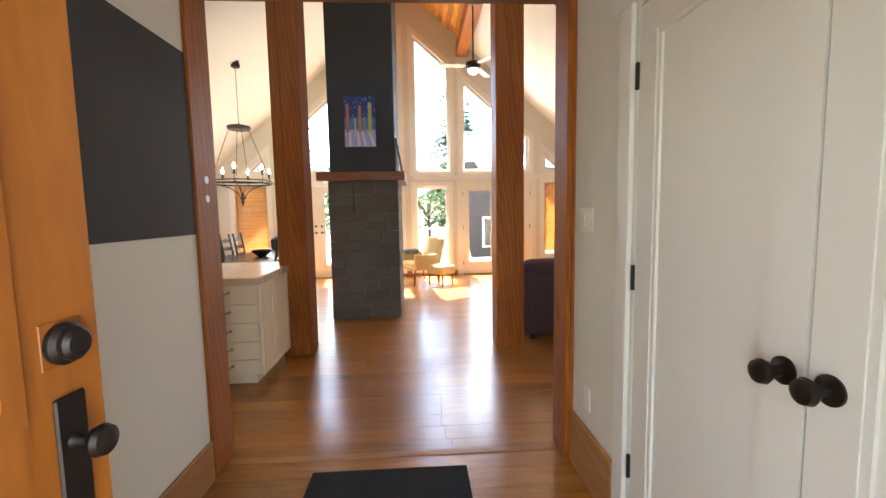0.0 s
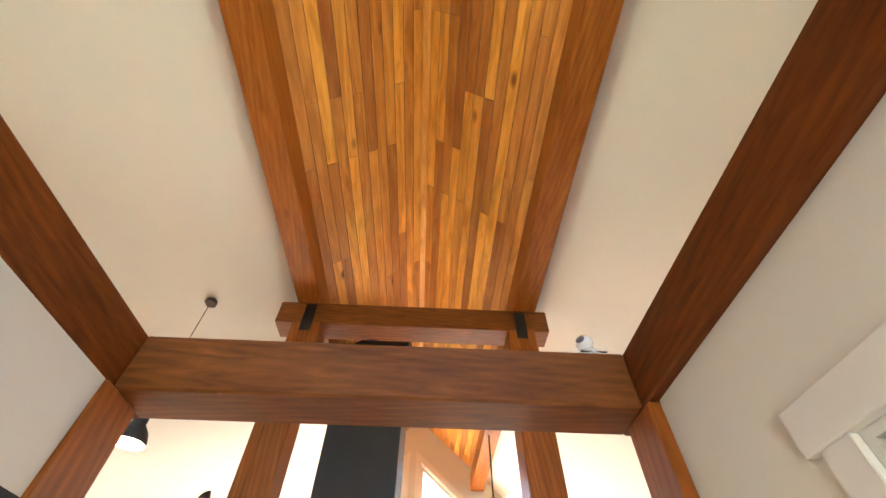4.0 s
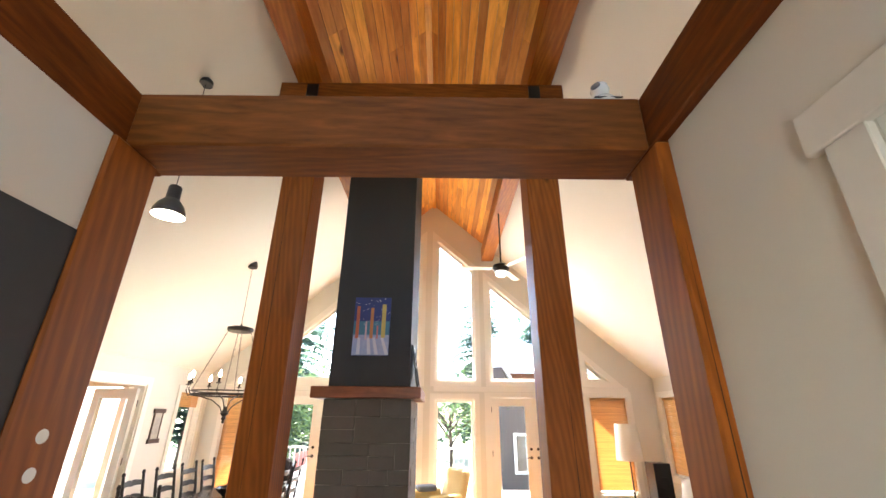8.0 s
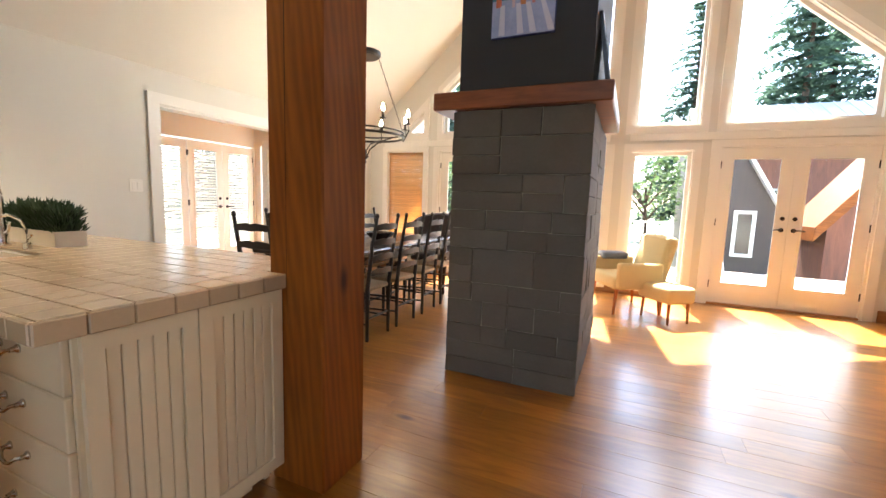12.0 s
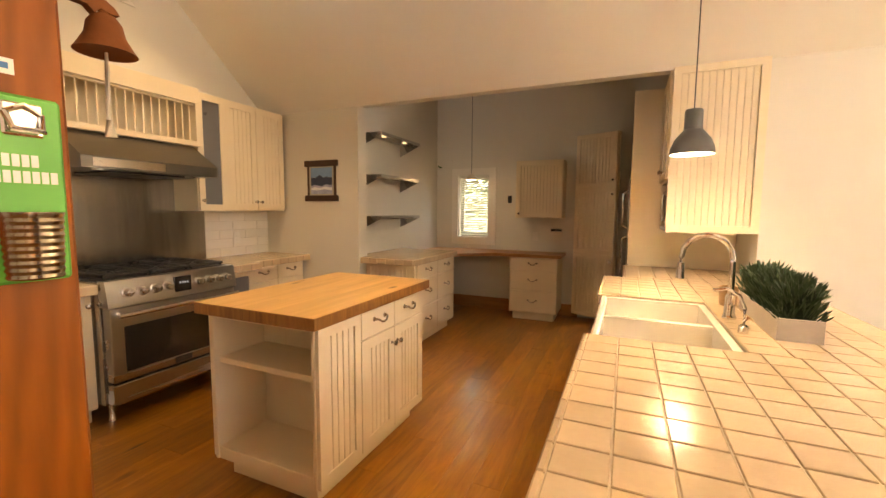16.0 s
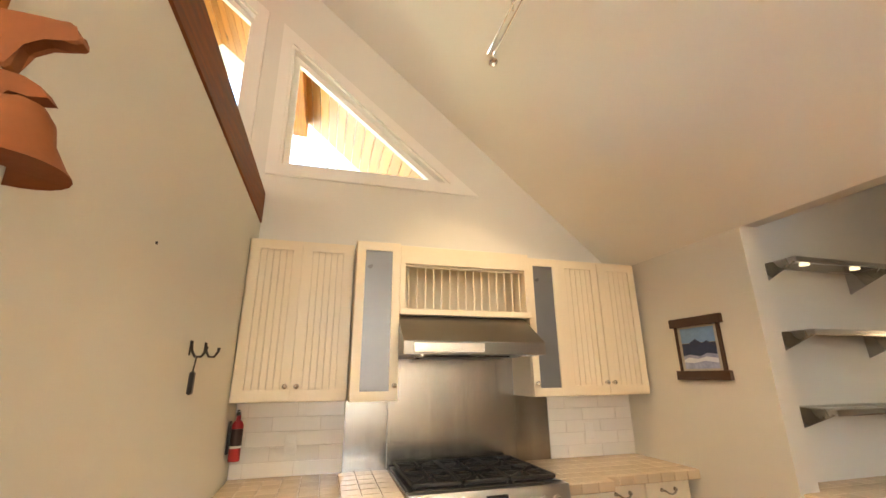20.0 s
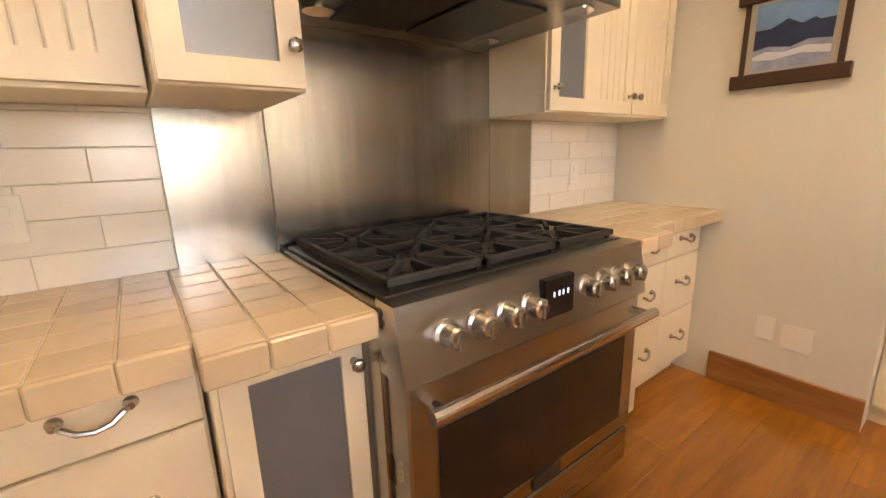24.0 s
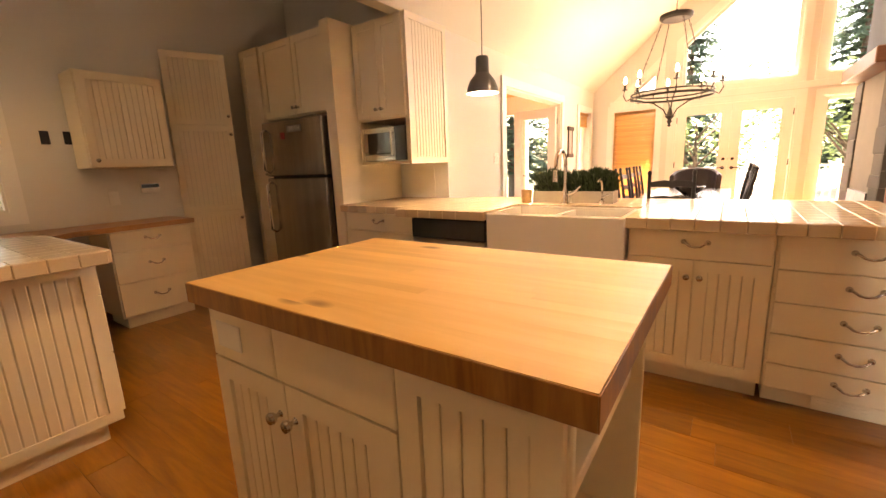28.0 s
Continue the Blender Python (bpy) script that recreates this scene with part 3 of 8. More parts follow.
# baseboards
bb = [
    ((PX1 + 0.001, PX1 + 0.02, SY, 2.262, 0, 0.22), BASEB_Y), ((0.790, 0.809, 1.79, 2.28, 0, 0.30), BASEB_Y),
    ((PX0 - 0.02, PX0 - 0.001, 0.5, 2.29, 0, 0.13), BASEB_Y), ((WX + 0.001, WX + 0.02, 0.5, 1.10, 0, 0.16), BASEB_Y),
    ((NKX + 0.001, NKX + 0.018, 1.1, 3.0, 0, 0.16), BASEB_Y), ((WX + 0.001, WX + 0.02, 4.45, 5.45, 0, 0.14), BASEB_Y),
    ((WX + 0.001, WX + 0.02, 7.57, NY, 0, 0.14), BASEB_Y), ((EX - 0.02, EX - 0.001, 2.6, NY, 0, 0.14), BASEB_Y),
    ((2.6, EX - 0.02, NY - 0.02, NY - 0.001, 0, 0.14), BASEB), ((-0.95, 0.8, NY - 0.02, NY - 0.001, 0, 0.12), BASEB),
    ((WX + 0.02, -2.95, NY - 0.02, NY - 0.001, 0, 0.14), BASEB)]
for d, mt in bb:
    tagged(boxpart("baseboard", d, mt, None, "", 0.004), "stained oak baseboard", "baseboard", "baseboards", "structure")

# windows of the north gable


def opoly(o):
    pl = [(o[0], o[2]), (o[1], o[2]), (o[1], o[4]), (o[0], o[3])]
    if abs(o[4] - o[2]) < 0.05:
        pl = [(o[0], o[2]), (o[1], o[2]), (o[0], o[3])]
    elif abs(o[3] - o[2]) < 0.05:
        pl = [(o[0], o[2]), (o[1], o[2]), (o[1], o[4])]
    return pl


num = 1
for half in (east, west):
    for k in ("centre_high", "side_high", "corner_high", "centre_low", "side_low"):
        window(f"window_{num}", opoly(half[k]), "y", NY, WT, {"centre_high": "tall raked window beside the chimney", "side_high": "raked window above the garden doors", "corner_high": "small triangular gable window", "centre_low": "low fixed window beside the garden doors", "side_low": "narrow window with a bamboo shade"}[k])
        num += 1
for k, o in (("gable", south_open[1]), ("gable", south_open[2]), ("gable", south_open[3])):
    window(f"window_{num}", opoly(o), "y", SY, WT, "raked gable window looking at the cedar porch roof", side=1)
    num += 1
window(f"window_{num}", rect(NW[0], NW[1], NW[2], NW[3]), "x", NKX, WT, "small nook window with a white blind", side=1, casing=0.09)
window(f"window_{num + 1}", rect(W_WIN[0], W_WIN[1], W_WIN[2], W_WIN[3]), "x", WX, WT, "dining side window with a raised bamboo shade", side=1)
window(f"window_{num + 2}", rect(E_WIN[0], E_WIN[1], E_WIN[2], E_WIN[3]), "x", EX, WT, "living side window with a lowered bamboo shade", side=-1)
# continuous band under the high windows
for a, b in ((-0.14, 3.5), (2 * MX - 3.5, 2 * MX + 0.14)):
    tagged(boxpart("trim", (a, b, NY - 0.03, NY - 0.0235, 2.10, 2.19), TRIM, None, "", 0.003), "painted band between the low and high windows", "trim", "", "structure")


def lever(parent, x, y, z, out, reach, material=BRONZE):
    """A round rose with a lever or knob. out: the way that it stands off the door, along y."""
    bm = B()
    lathe(bm, [(0.026, 0), (0.026, 0.008), (0.012, 0.012), (0.010, 0.045)], 12, m=Matrix.Translation((x, y, z)) @ Matrix.Rotation(radians(90 if out < 0 else -90), 4, "X"))
    tube(bm, [(x, y + out * 0.045, z), (x + reach * 0.5, y + out * 0.05, z + 0.004), (x + reach, y + out * 0.047, z - 0.004)], [0.010, 0.008, 0.007])
    return part("handle", bm, material, parent, smooth=True)


def glazed_leaf(m, w, h, label, group, blind=0.0, handle=1, hinge=True):
    """A white one-light door leaf. Origin at its lower corner; the room lies towards -y."""
    d = thing("door", m, label, "door", group, "structure")
    sd = 0.125 if w > 0.65 else 0.095
    bm = B()
    ring(bm, rect(0, w, 0.005, h), [(sd, 0.26), (w - sd, 0.26), (w - sd, h - 0.13), (sd, h - 0.13)], "y", 0, 0.045)
    part("leaf", bm, TRIM, d)
    bm = B()
    ring(bm, [(sd - 0.01, 0.25), (w - sd + 0.01, 0.25), (w - sd + 0.01, h - 0.12), (sd - 0.01, h - 0.12)], [(sd + 0.013, 0.273), (w - sd - 0.013, 0.273), (w - sd - 0.013, h - 0.143), (sd + 0.013, h - 0.143)], "y", -0.006, 0.0)
    part("bead", bm, TRIM, d)
    bm = B()
    box(bm, sd - 0.005, w - sd + 0.005, 0.02, 0.026, 0.255, h - 0.125)
    p = part("pane", bm, GLASS, d)
    p.visible_shadow = False
    hx = w - 0.06 if handle > 0 else 0.06
    lever(d, hx, 0, 0.98, -1, -0.1 * handle)
    bm = B()
    lathe(bm, [(0.024, 0), (0.024, 0.012), (0.01, 0.02)], 12, m=Matrix.Translation((hx, 0, 1.12)) @ Matrix.Rotation(radians(90), 4, "X"))
    part("deadbolt", bm, BRONZE, d, smooth=True)
    ex = -0.004 if handle > 0 else w - 0.008
    for z in (0.2, 1.0, h - 0.25):
        boxpart("hinge", (ex, ex + 0.012, -0.012, 0.0, z, z + 0.09), BRONZE, d, bevel=0.002)
    if blind:
        n = int(blind * (h - 0.4) / 0.045)
        for k in range(n):
            boxpart("slat", (sd + 0.005, w - sd - 0.005, 0.030, 0.034, h - 0.19 - k * 0.045, h - 0.155 - k * 0.045), BLINDW, d, bevel=0)
    return d


def french(x0, x1, y, h, label, nm):
    fr = thing(nm, pose(0, 0, 0), "white painted frame of the garden doors", "door frame", kind="structure")
    bm = B()
    pl = rect(x0, x1, 0.0, h)
    ring(bm, [(x0 - 0.09, 0), (x1 + 0.09, 0), (x1 + 0.09, h + 0.06), (x0 - 0.09, h + 0.06)], [(x0 + 0.003, 0), (x1 - 0.003, 0), (x1 - 0.003, h - 0.003), (x0 + 0.003, h - 0.003)], "y", y - 0.022, y - 0.001)
    part("casing", bm, TRIM, fr)
    bm = B()
    box(bm, x0 + 0.001, x0 + 0.03, y, y + WT, 0, h - 0.001), box(bm, x1 - 0.03, x1 - 0.001, y, y + WT, 0, h - 0.001), box(bm, x0 + 0.03, x1 - 0.03, y, y + WT, h - 0.03, h - 0.001)
    part("jamb", bm, TRIM, fr)
    boxpart("threshold", (x0 + 0.03, x1 - 0.03, y - 0.02, y + WT + 0.04, -0.005, 0.022), BASEB, fr, "oak threshold")
    w = (x1 - x0 - 0.07) / 2
    glazed_leaf(pose(x0 + 0.034, y + 0.02, 0.02), w, h - 0.055, label, "garden doors", handle=1)
    glazed_leaf(pose(x0 + 0.036 + w, y + 0.02, 0.02), w, h - 0.055, label, "garden doors", handle=-1)


french(east["doors"][0], east["doors"][1], NY, N_LOW, "white glazed garden door leaf, closed, beside its twin", "door_frame")
french(west["doors"][0], west["doors"][1], NY, N_LOW, "white glazed dining door leaf, closed, beside its twin", "door_frame")

# opening to the porch on the west, its casing and a folded-back glazed leaf
fr = thing("door_frame", pose(0, 0, 0), "white cased opening between dining room and porch", "door frame", kind="structure")
bm = B()
y0, y1, h = W_OPEN[0], W_OPEN[1], W_OPEN[3]
ring(bm, [(y0 - 0.1, 0), (y1 + 0.1, 0), (y1 + 0.1, h + 0.1), (y0 - 0.1, h + 0.1)], [(y0 + 0.003, 0), (y1 - 0.003, 0), (y1 - 0.003, h - 0.003), (y0 + 0.003, h - 0.003)], "x", WX + 0.022, WX + 0.001)
part("casing", bm, TRIM, fr)
bm = B()
box(bm, WX - WT, WX, y0 + 0.001, y0 + 0.025, 0, h - 0.001), box(bm, WX - WT, WX, y1 - 0.025, y1 - 0.001, 0, h - 0.001), box(bm, WX - WT, WX, y0 + 0.025, y1 - 0.025, h - 0.025, h - 0.001)
part("jamb", bm, TRIM, fr)
glazed_leaf(pose(WX - 0.05, y1 - 0.04, 0.01, 0, 0, 168), 0.76, 2.0, "white glazed porch door leaf standing open", "porch doors", handle=1)

# porch room beyond
bm = B()
strips_wall(bm, 4.36 + WT, NY, lambda y: 2.5, [(4.75, 6.01, 0, 2.07, 2.07), (6.06, 8.58, 0, 2.07, 2.07)], -6.66, -6.5, "x")
tagged(part("wall_porch", bm, WALL), "cream wall of the porch room with glazed doors", "wall", kind="structure")
bm = B()
box(bm, -6.5, WX - WT, 8.6, 8.75, 0, 0.35), box(bm, -6.5, WX - WT, 8.6, 8.75, 2.1, 2.5), box(bm, -6.5, -6.35, 8.6, 8.75, 0.35, 2.1), box(bm, -5.5, -5.4, 8.6, 8.75, 0.35, 2.1), box(bm, -6.5, WX - WT, 4.53, 4.60, 0, 2.5)
tagged(part("wall_porch_side", bm, WALL), "cream end walls of the porch room, one with wide openings", "wall", kind="structure")
bm = B()
for k in range(42):
    box(bm, -6.5, WX - WT, 4.6 + k * 0.096, 4.6 + k * 0.096 + 0.092, 2.42, 2.44)
tagged(part("ceiling_porch", bm, CEDAR), "cedar boards on the porch ceiling", "ceiling", kind="structure")
for yy, hd_, bl_n in ((4.77, 1, 0.95), (5.385, -1, 0.95), (6.08, 1, 0.95), (6.705, -1, 0.95), (7.33, 1, 0.95), (7.955, -1, 0.95)):
    glazed_leaf(pose(-6.52, yy, 0.01, 0, 0, 90), 0.61, 2.04, "white glazed porch door with lowered slatted blind", "porch doors", blind=bl_n, handle=hd_)

# front door, open into the entry
fd = thing("front_door", pose(-0.625, SY + 0.01, 0.01, 0, 0, 86), "stained fir front door standing open, oiled bronze hardware", "door", kind="structure")
boxpart("leaf", (0, 0.93, 0.0, 0.045, 0, 2.03), DOORW, fd, bevel=0.003)
for x0, x1 in ((0.13, 0.42), (0.51, 0.80)):
    for z0, z1 in ((0.28, 0.95), (1.12, 1.86)):
        bm = B()
        ring(bm, rect(x0, x1, z0, z1), inset(rect(x0, x1, z0, z1), 0.03), "y", -0.006, 0.0)
        ring(bm, inset(rect(x0, x1, z0, z1), 0.05), inset(rect(x0, x1, z0, z1), 0.1), "y", -0.004, 0.0)
        part("panel", bm, DOORW, fd)
bm = B()
lathe(bm, [(0.032, 0), (0.032, 0.008), (0.025, 0.014), (0.025, 0.022), (0.019, 0.028), (0.013, 0.029)], 20, m=Matrix.Translation((0.862, -0.004, 1.215)) @ Matrix.Rotation(radians(90), 4, "X"))
part("deadbolt", bm, BRONZE, fd, smooth=True)
boxpart("deadbolt_pad", (0.828, 0.896, -0.004, 0.0, 1.181, 1.249), DOORW, fd, bevel=0.001)
boxpart("escutcheon", (0.838, 0.890, -0.007, 0.0, 0.935, 1.135), BRONZE, fd, bevel=0.003)
bm = B()
lathe(bm, [(0.013, 0), (0.009, 0.010), (0.009, 0.022), (0.020, 0.030), (0.025, 0.041), (0.022, 0.050), (0.010, 0.055)], 18, m=Matrix.Translation((0.864, -0.007, 1.062)) @ Matrix.Rotation(radians(90), 4, "X"))
part("knob", bm, BRONZE, fd, smooth=True)

# closet doors
fr = thing("door_frame", pose(0, 0, 0), "white painted casing of the entry closet", "door frame", kind="structure")
bm = B()
a, b, h = CL[0], CL[1], CL[3]
box(bm, 0.788, 0.809, a - 0.09, a, 0, h, 0.003), box(bm, 0.788, 0.809, b, b + 0.09, 0, h, 0.003), box(bm, 0.782, 0.809, a - 0.12, b + 0.125, h, h + 0.10, 0.003)
part("casing", bm, DOORP, fr)
bm = B()
box(bm, 0.81, 0.93, a + 0.001, a + 0.02, 0, h), box(bm, 0.81, 0.93, b - 0.02, b - 0.001, 0, h), box(bm, 0.81, 0.93, a + 0.02, b - 0.02, h - 0.02, h - 0.001)
part("jamb", bm, DOORP, fr)
lw = (b - a - 0.05) / 2
for k, yy in enumerate((b - 0.022, a + 0.022 + lw)):
    d = thing("closet_door", pose(0.812, yy, 0.01, 0, 0, -90), "white panelled closet door, closed, with bronze knob", "door", "closet doors", "structure")
    w, hh = lw - 0.004, h - 0.04
    bm = B()
    ring(bm, rect(0, w, 0, hh), rect(0.11, w - 0.11, 0.24, hh - 0.12), "y", 0, 0.038)
    part("leaf", bm, DOORP, d)
    bm = B()
    ring(bm, rect(0.108, w - 0.108, 0.238, hh - 0.118), inset(rect(0.108, w - 0.108, 0.238, hh - 0.118), 0.022), "y", 0.004, 0.02)
    part("moulding", bm, DOORP, d)
    boxpart("panel", (0.10, w - 0.10, 0.014, 0.03, 0.23, hh - 0.11), DOORP, d, bevel=0)
    kx = w - 0.05 if k == 0 else 0.05
    bm = B()
    lathe(bm, [(0.033, 0), (0.033, 0.006), (0.014, 0.012), (0.012, 0.035), (0.024, 0.043), (0.030, 0.055), (0.026, 0.068), (0.01, 0.074)], 18, m=Matrix.Translation((kx, 0, 1.02)) @ Matrix.Rotation(radians(90), 4, "X"))
    part("knob", bm, BRONZE, d, smooth=True)
    hx = -0.008 if k == 0 else w - 0.004
    for z in (0.30, 1.08, hh - 0.295):
        boxpart("hinge", (hx, hx + 0.012, -0.014, 0.0, z, z + 0.1), BRONZE, d, bevel=0.002)

# ---- kitchen ----


def pull(parent, x, z, y=0.0, w=0.105):
    """An arched pewter pull with round feet; stands off towards -y."""
    bm = B()
    h = w / 2
    pts = [(x - h, y - 0.012, z + 0.006), (x - h * 0.8, y - 0.026, z + 0.004), (x - h * 0.45, y - 0.032, z - 0.010), (x, y - 0.033, z - 0.015), (x + h * 0.45, y - 0.032, z - 0.010), (x + h * 0.8, y - 0.026, z + 0.004), (x + h, y - 0.012, z + 0.006)]
    tube(bm, pts, [0.005, 0.006, 0.0055, 0.005, 0.0055, 0.006, 0.005], 8)
    for s in (-1, 1):
        lathe(bm, [(0.013, 0), (0.013, 0.004), (0.008, 0.010), (0.007, 0.02)], 10, m=Matrix.Translation((x + s * h, y, z + 0.006)) @ Matrix.Rotation(radians(90), 4, "X"))
    return part("handle", bm, NICKEL, parent, "pewter arched pull", smooth=True)


def knob(parent, x, z, y=0.0, r=0.016):
    bm = B()
    lathe(bm, [(0.010, 0), (0.006, 0.006), (0.006, 0.014), (r * 0.8, 0.018), (r, 0.026), (r * 0.85, 0.033), (r * 0.3, 0.037)], 14, m=Matrix.Translation((x, y, z)) @ Matrix.Rotation(radians(90), 4, "X"))
    return part("knob", bm, NICKEL, parent, "round pewter knob", smooth=True)


def slab(parent, x0, x1, z0, z1, pulls=(), name="drawer", t=0.02):
    d = boxpart(name, (x0, x1, -t, 0.0, z0, z1), CREAM, parent, bevel=0.003)
    for px in pulls:
        pull(d, px, (z0 + z1) / 2 + 0.01, -t)
    return d


BEADS = {}


def bead_door(parent, x0, x1, z0, z1, knob_at=None, name="door", t=0.02, rail=0.058, fill="bead", pull_at=None):
    """A framed door with a field of beaded boards, grey mesh glass or a plain panel."""
    bm = B()
    o, i = rect(x0, x1, z0, z1), rect(x0 + rail, x1 - rail, z0 + rail, z1 - rail)
    ring(bm, o, i, "y", -t, 0)
    bmesh.ops.remove_doubles(bm, verts=bm.verts[:], dist=0.00001)
    d = part(name, bm, CREAM, parent)
    if fill == "bead":
        bm = B()
        a, b = x0 + rail + 0.001, x1 - rail - 0.001
        n = max(2, round((b - a) / 0.042))
        w = (b - a) / n
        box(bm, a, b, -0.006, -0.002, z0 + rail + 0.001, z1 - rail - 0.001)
        part("backing", bm, GROOVE_SHADE, d)
        key, first = (round(w, 4), round(z1 - z0, 4), rail), None
        for k in range(n):
            if key not in BEADS:
                bm, xa, xb = B(), 0.0016, w - 0.0016
                prism(bm, [(xa, -0.006), (xb, -0.006), (xb, -0.011), (xb - 0.004, -0.013), (xa + 0.004, -0.013), (xa, -0.011)], "z", 0, z1 - z0 - 2 * rail - 0.002)
                q = part("board", bm, CREAM, d)
                BEADS[key] = q.data
            else:
                q = new("board", BEADS[key])
                q.parent = d
            q.location = (a + k * w, 0, z0 + rail + 0.001)
    elif fill == "mesh":
        boxpart("glass_panel", (x0 + rail, x1 - rail, -0.010, -0.004, z0 + rail, z1 - rail), MESHG, d, "fine grey mesh glass panel", bevel=0)
    else:
        boxpart("panel", (x0 + rail, x1 - rail, -0.010, -0.004, z0 + rail, z1 - rail), CREAM, d, bevel=0)
    if knob_at:
        knob(d, knob_at[0], knob_at[1], -t)
    if pull_at:
        pull(d, pull_at[0], pull_at[1], -t, 0.09)
    return d


def carcass(name, m, w, d, z0, z1, label, category="cabinet", group="", toe=0.0, toe_in=0.06, back=True):
    c = thing(name, m, label, category, group)
    boxpart("body", (0, w, 0.0, d, z0, z1), CREAM, c, bevel=0.002)
    if toe:
        boxpart("toe_kick", (0.01, w - 0.01, toe_in, d, 0, z0 - 0.001), CREAM, c, bevel=0.002)
    return c


def facing(x, y, turn, z=0.0):
    return pose(x, y, z, 0, 0, turn)


CT0, CT = 0.862, 0.915
# range wall, base units (fronts look north)
c = carcass("base_cabinet", facing(PX0 - 0.004, 0.387, 180), 0.655, 0.507, 0.10, CT0 - 0.002, "cream drawer base with six pewter pulls under tiled counter", toe=1)
for z0, z1 in ((0.118, 0.412), (0.418, 0.712), (0.718, 0.852)):
    slab(c, 0.03, 0.650, z0, z1, (0.19, 0.49))
bm = B()
for k in range(22):
    box(bm, 0.25 + k * 0.010, 0.257 + k * 0.010, 0.052, 0.059, 0.030, 0.085)
box(bm, 0.235, 0.485, 0.055, 0.0595, 0.018, 0.096)
part("vent_grille", bm, NICKEL, c, "slotted heating register in the toe kick")
c = carcass("base_cabinet", facing(-2.036, 0.472, 180), 0.310, 0.587, 0.10, CT0 - 0.002, "narrow cream base with a grey mesh glass door", toe=1, group="mesh door bases")
bead_door(c, 0.012, 0.302, 0.115, 0.852, (0.280, 0.78), fill="mesh", rail=0.05)
c = carcass("base_cabinet", facing(-3.280, 0.472, 180), 0.310, 0.587, 0.10, CT0 - 0.002, "narrow cream base with a grey mesh glass door", toe=1, group="mesh door bases")
bead_door(c, 0.008, 0.300, 0.115, 0.852, (0.03, 0.78), fill="mesh", rail=0.05)
c = carcass("base_cabinet", facing(-3.594, 0.38, 180), -WX - 3.594 - 0.012, 0.50, 0.10, CT0 - 0.002, "cream drawer base beside the range, pewter pulls", toe=1)
for z0, z1 in ((0.118, 0.412), (0.418, 0.700), (0.706, 0.852)):
    slab(c, 0.010, 0.352, z0, z1, (0.18,))
    slab(c, 0.358, 0.700, z0, z1, (0.53,))

# range wall, upper units
UZ0, UZ1 = 1.372, 2.385
c = carcass("wall_cabinet", facing(PX0 - 0.004, 0.155, 180), 0.665, 0.28, UZ0, UZ1, "tall cream upper cabinet with two beadboard doors")
bead_door(c, 0.012, 0.328, UZ0 + 0.012, UZ1 - 0.012, (0.298, UZ0 + 0.09))
bead_door(c, 0.334, 0.652, UZ0 + 0.012, UZ1 - 0.012, (0.364, UZ0 + 0.09))
c = carcass("wall_cabinet", facing(-2.045, 0.30, 180), 0.29, 0.425, UZ0, UZ1 - 0.01, "narrow cream upper cabinet with frosted mesh door", group="mesh door uppers")
bead_door(c, 0.005, 0.285, UZ0 + 0.006, UZ1 - 0.022, (0.262, UZ0 + 0.09), fill="mesh", rail=0.052)
c = carcass("wall_cabinet", facing(-3.30, 0.19, 180), 0.28, 0.315, UZ0, UZ1 - 0.01, "narrow cream upper cabinet with frosted mesh door", group="mesh door uppers")
bead_door(c, 0.005, 0.275, UZ0 + 0.006, UZ1 - 0.022, (0.03, UZ0 + 0.09), fill="mesh", rail=0.052)
c = carcass("wall_cabinet", facing(-3.585, 0.155, 180), -WX - 3.585 - 0.03, 0.28, UZ0, UZ1, "cream upper cabinet with two beadboard doors by the corner")
w = -WX - 3.585 - 0.03
bead_door(c, 0.01, w / 2 - 0.003, UZ0 + 0.012, UZ1 - 0.012, (w / 2 - 0.03, UZ0 + 0.09))
bead_door(c, w / 2 + 0.003, w - 0.01, UZ0 + 0.012, UZ1 - 0.012, (w / 2 + 0.03, UZ0 + 0.09))

# plate rack over the hood
rk = thing("plate_rack", facing(-2.342, 0.245, 180), "cream open plate rack with turned dowels above the hood", "plate rack")
bm = B()
box(bm, 0, 0.952, 0, 0.37, 1.905, 1.935, 0.002), box(bm, 0, 0.952, 0, 0.37, 2.335, 2.375, 0.002), box(bm, 0, 0.03, 0, 0.37, 1.935, 2.335), box(bm, 0.922, 0.952, 0, 0.37, 1.935, 2.335), box(bm, 0.03, 0.922, 0.35, 0.37, 1.935, 2.335)
part("body", bm, CREAM, rk)
bm = B()
box(bm, 0, 0.952, -0.02, -0.001, 2.25, 2.375, 0.002), box(bm, 0, 0.952, -0.02, -0.001, 1.905, 1.945, 0.002), box(bm, 0, 0.035, -0.02, -0.001, 1.945, 2.25), box(bm, 0.917, 0.952, -0.02, -0.001, 1.945, 2.25)
part("face_frame", bm, CREAM, rk)
for k in range(15):
    bm = B()
    x = 0.065 + k * 0.0587
    tube(bm, [(x, 0.02, 1.934), (x, 0.02, 2.336)], 0.0055, 8)
    part("dowel", bm, CREAM, rk, smooth=True)
boxpart("rail", (0.031, 0.921, 0.005, 0.03, 2.235, 2.249), CREAM, rk)

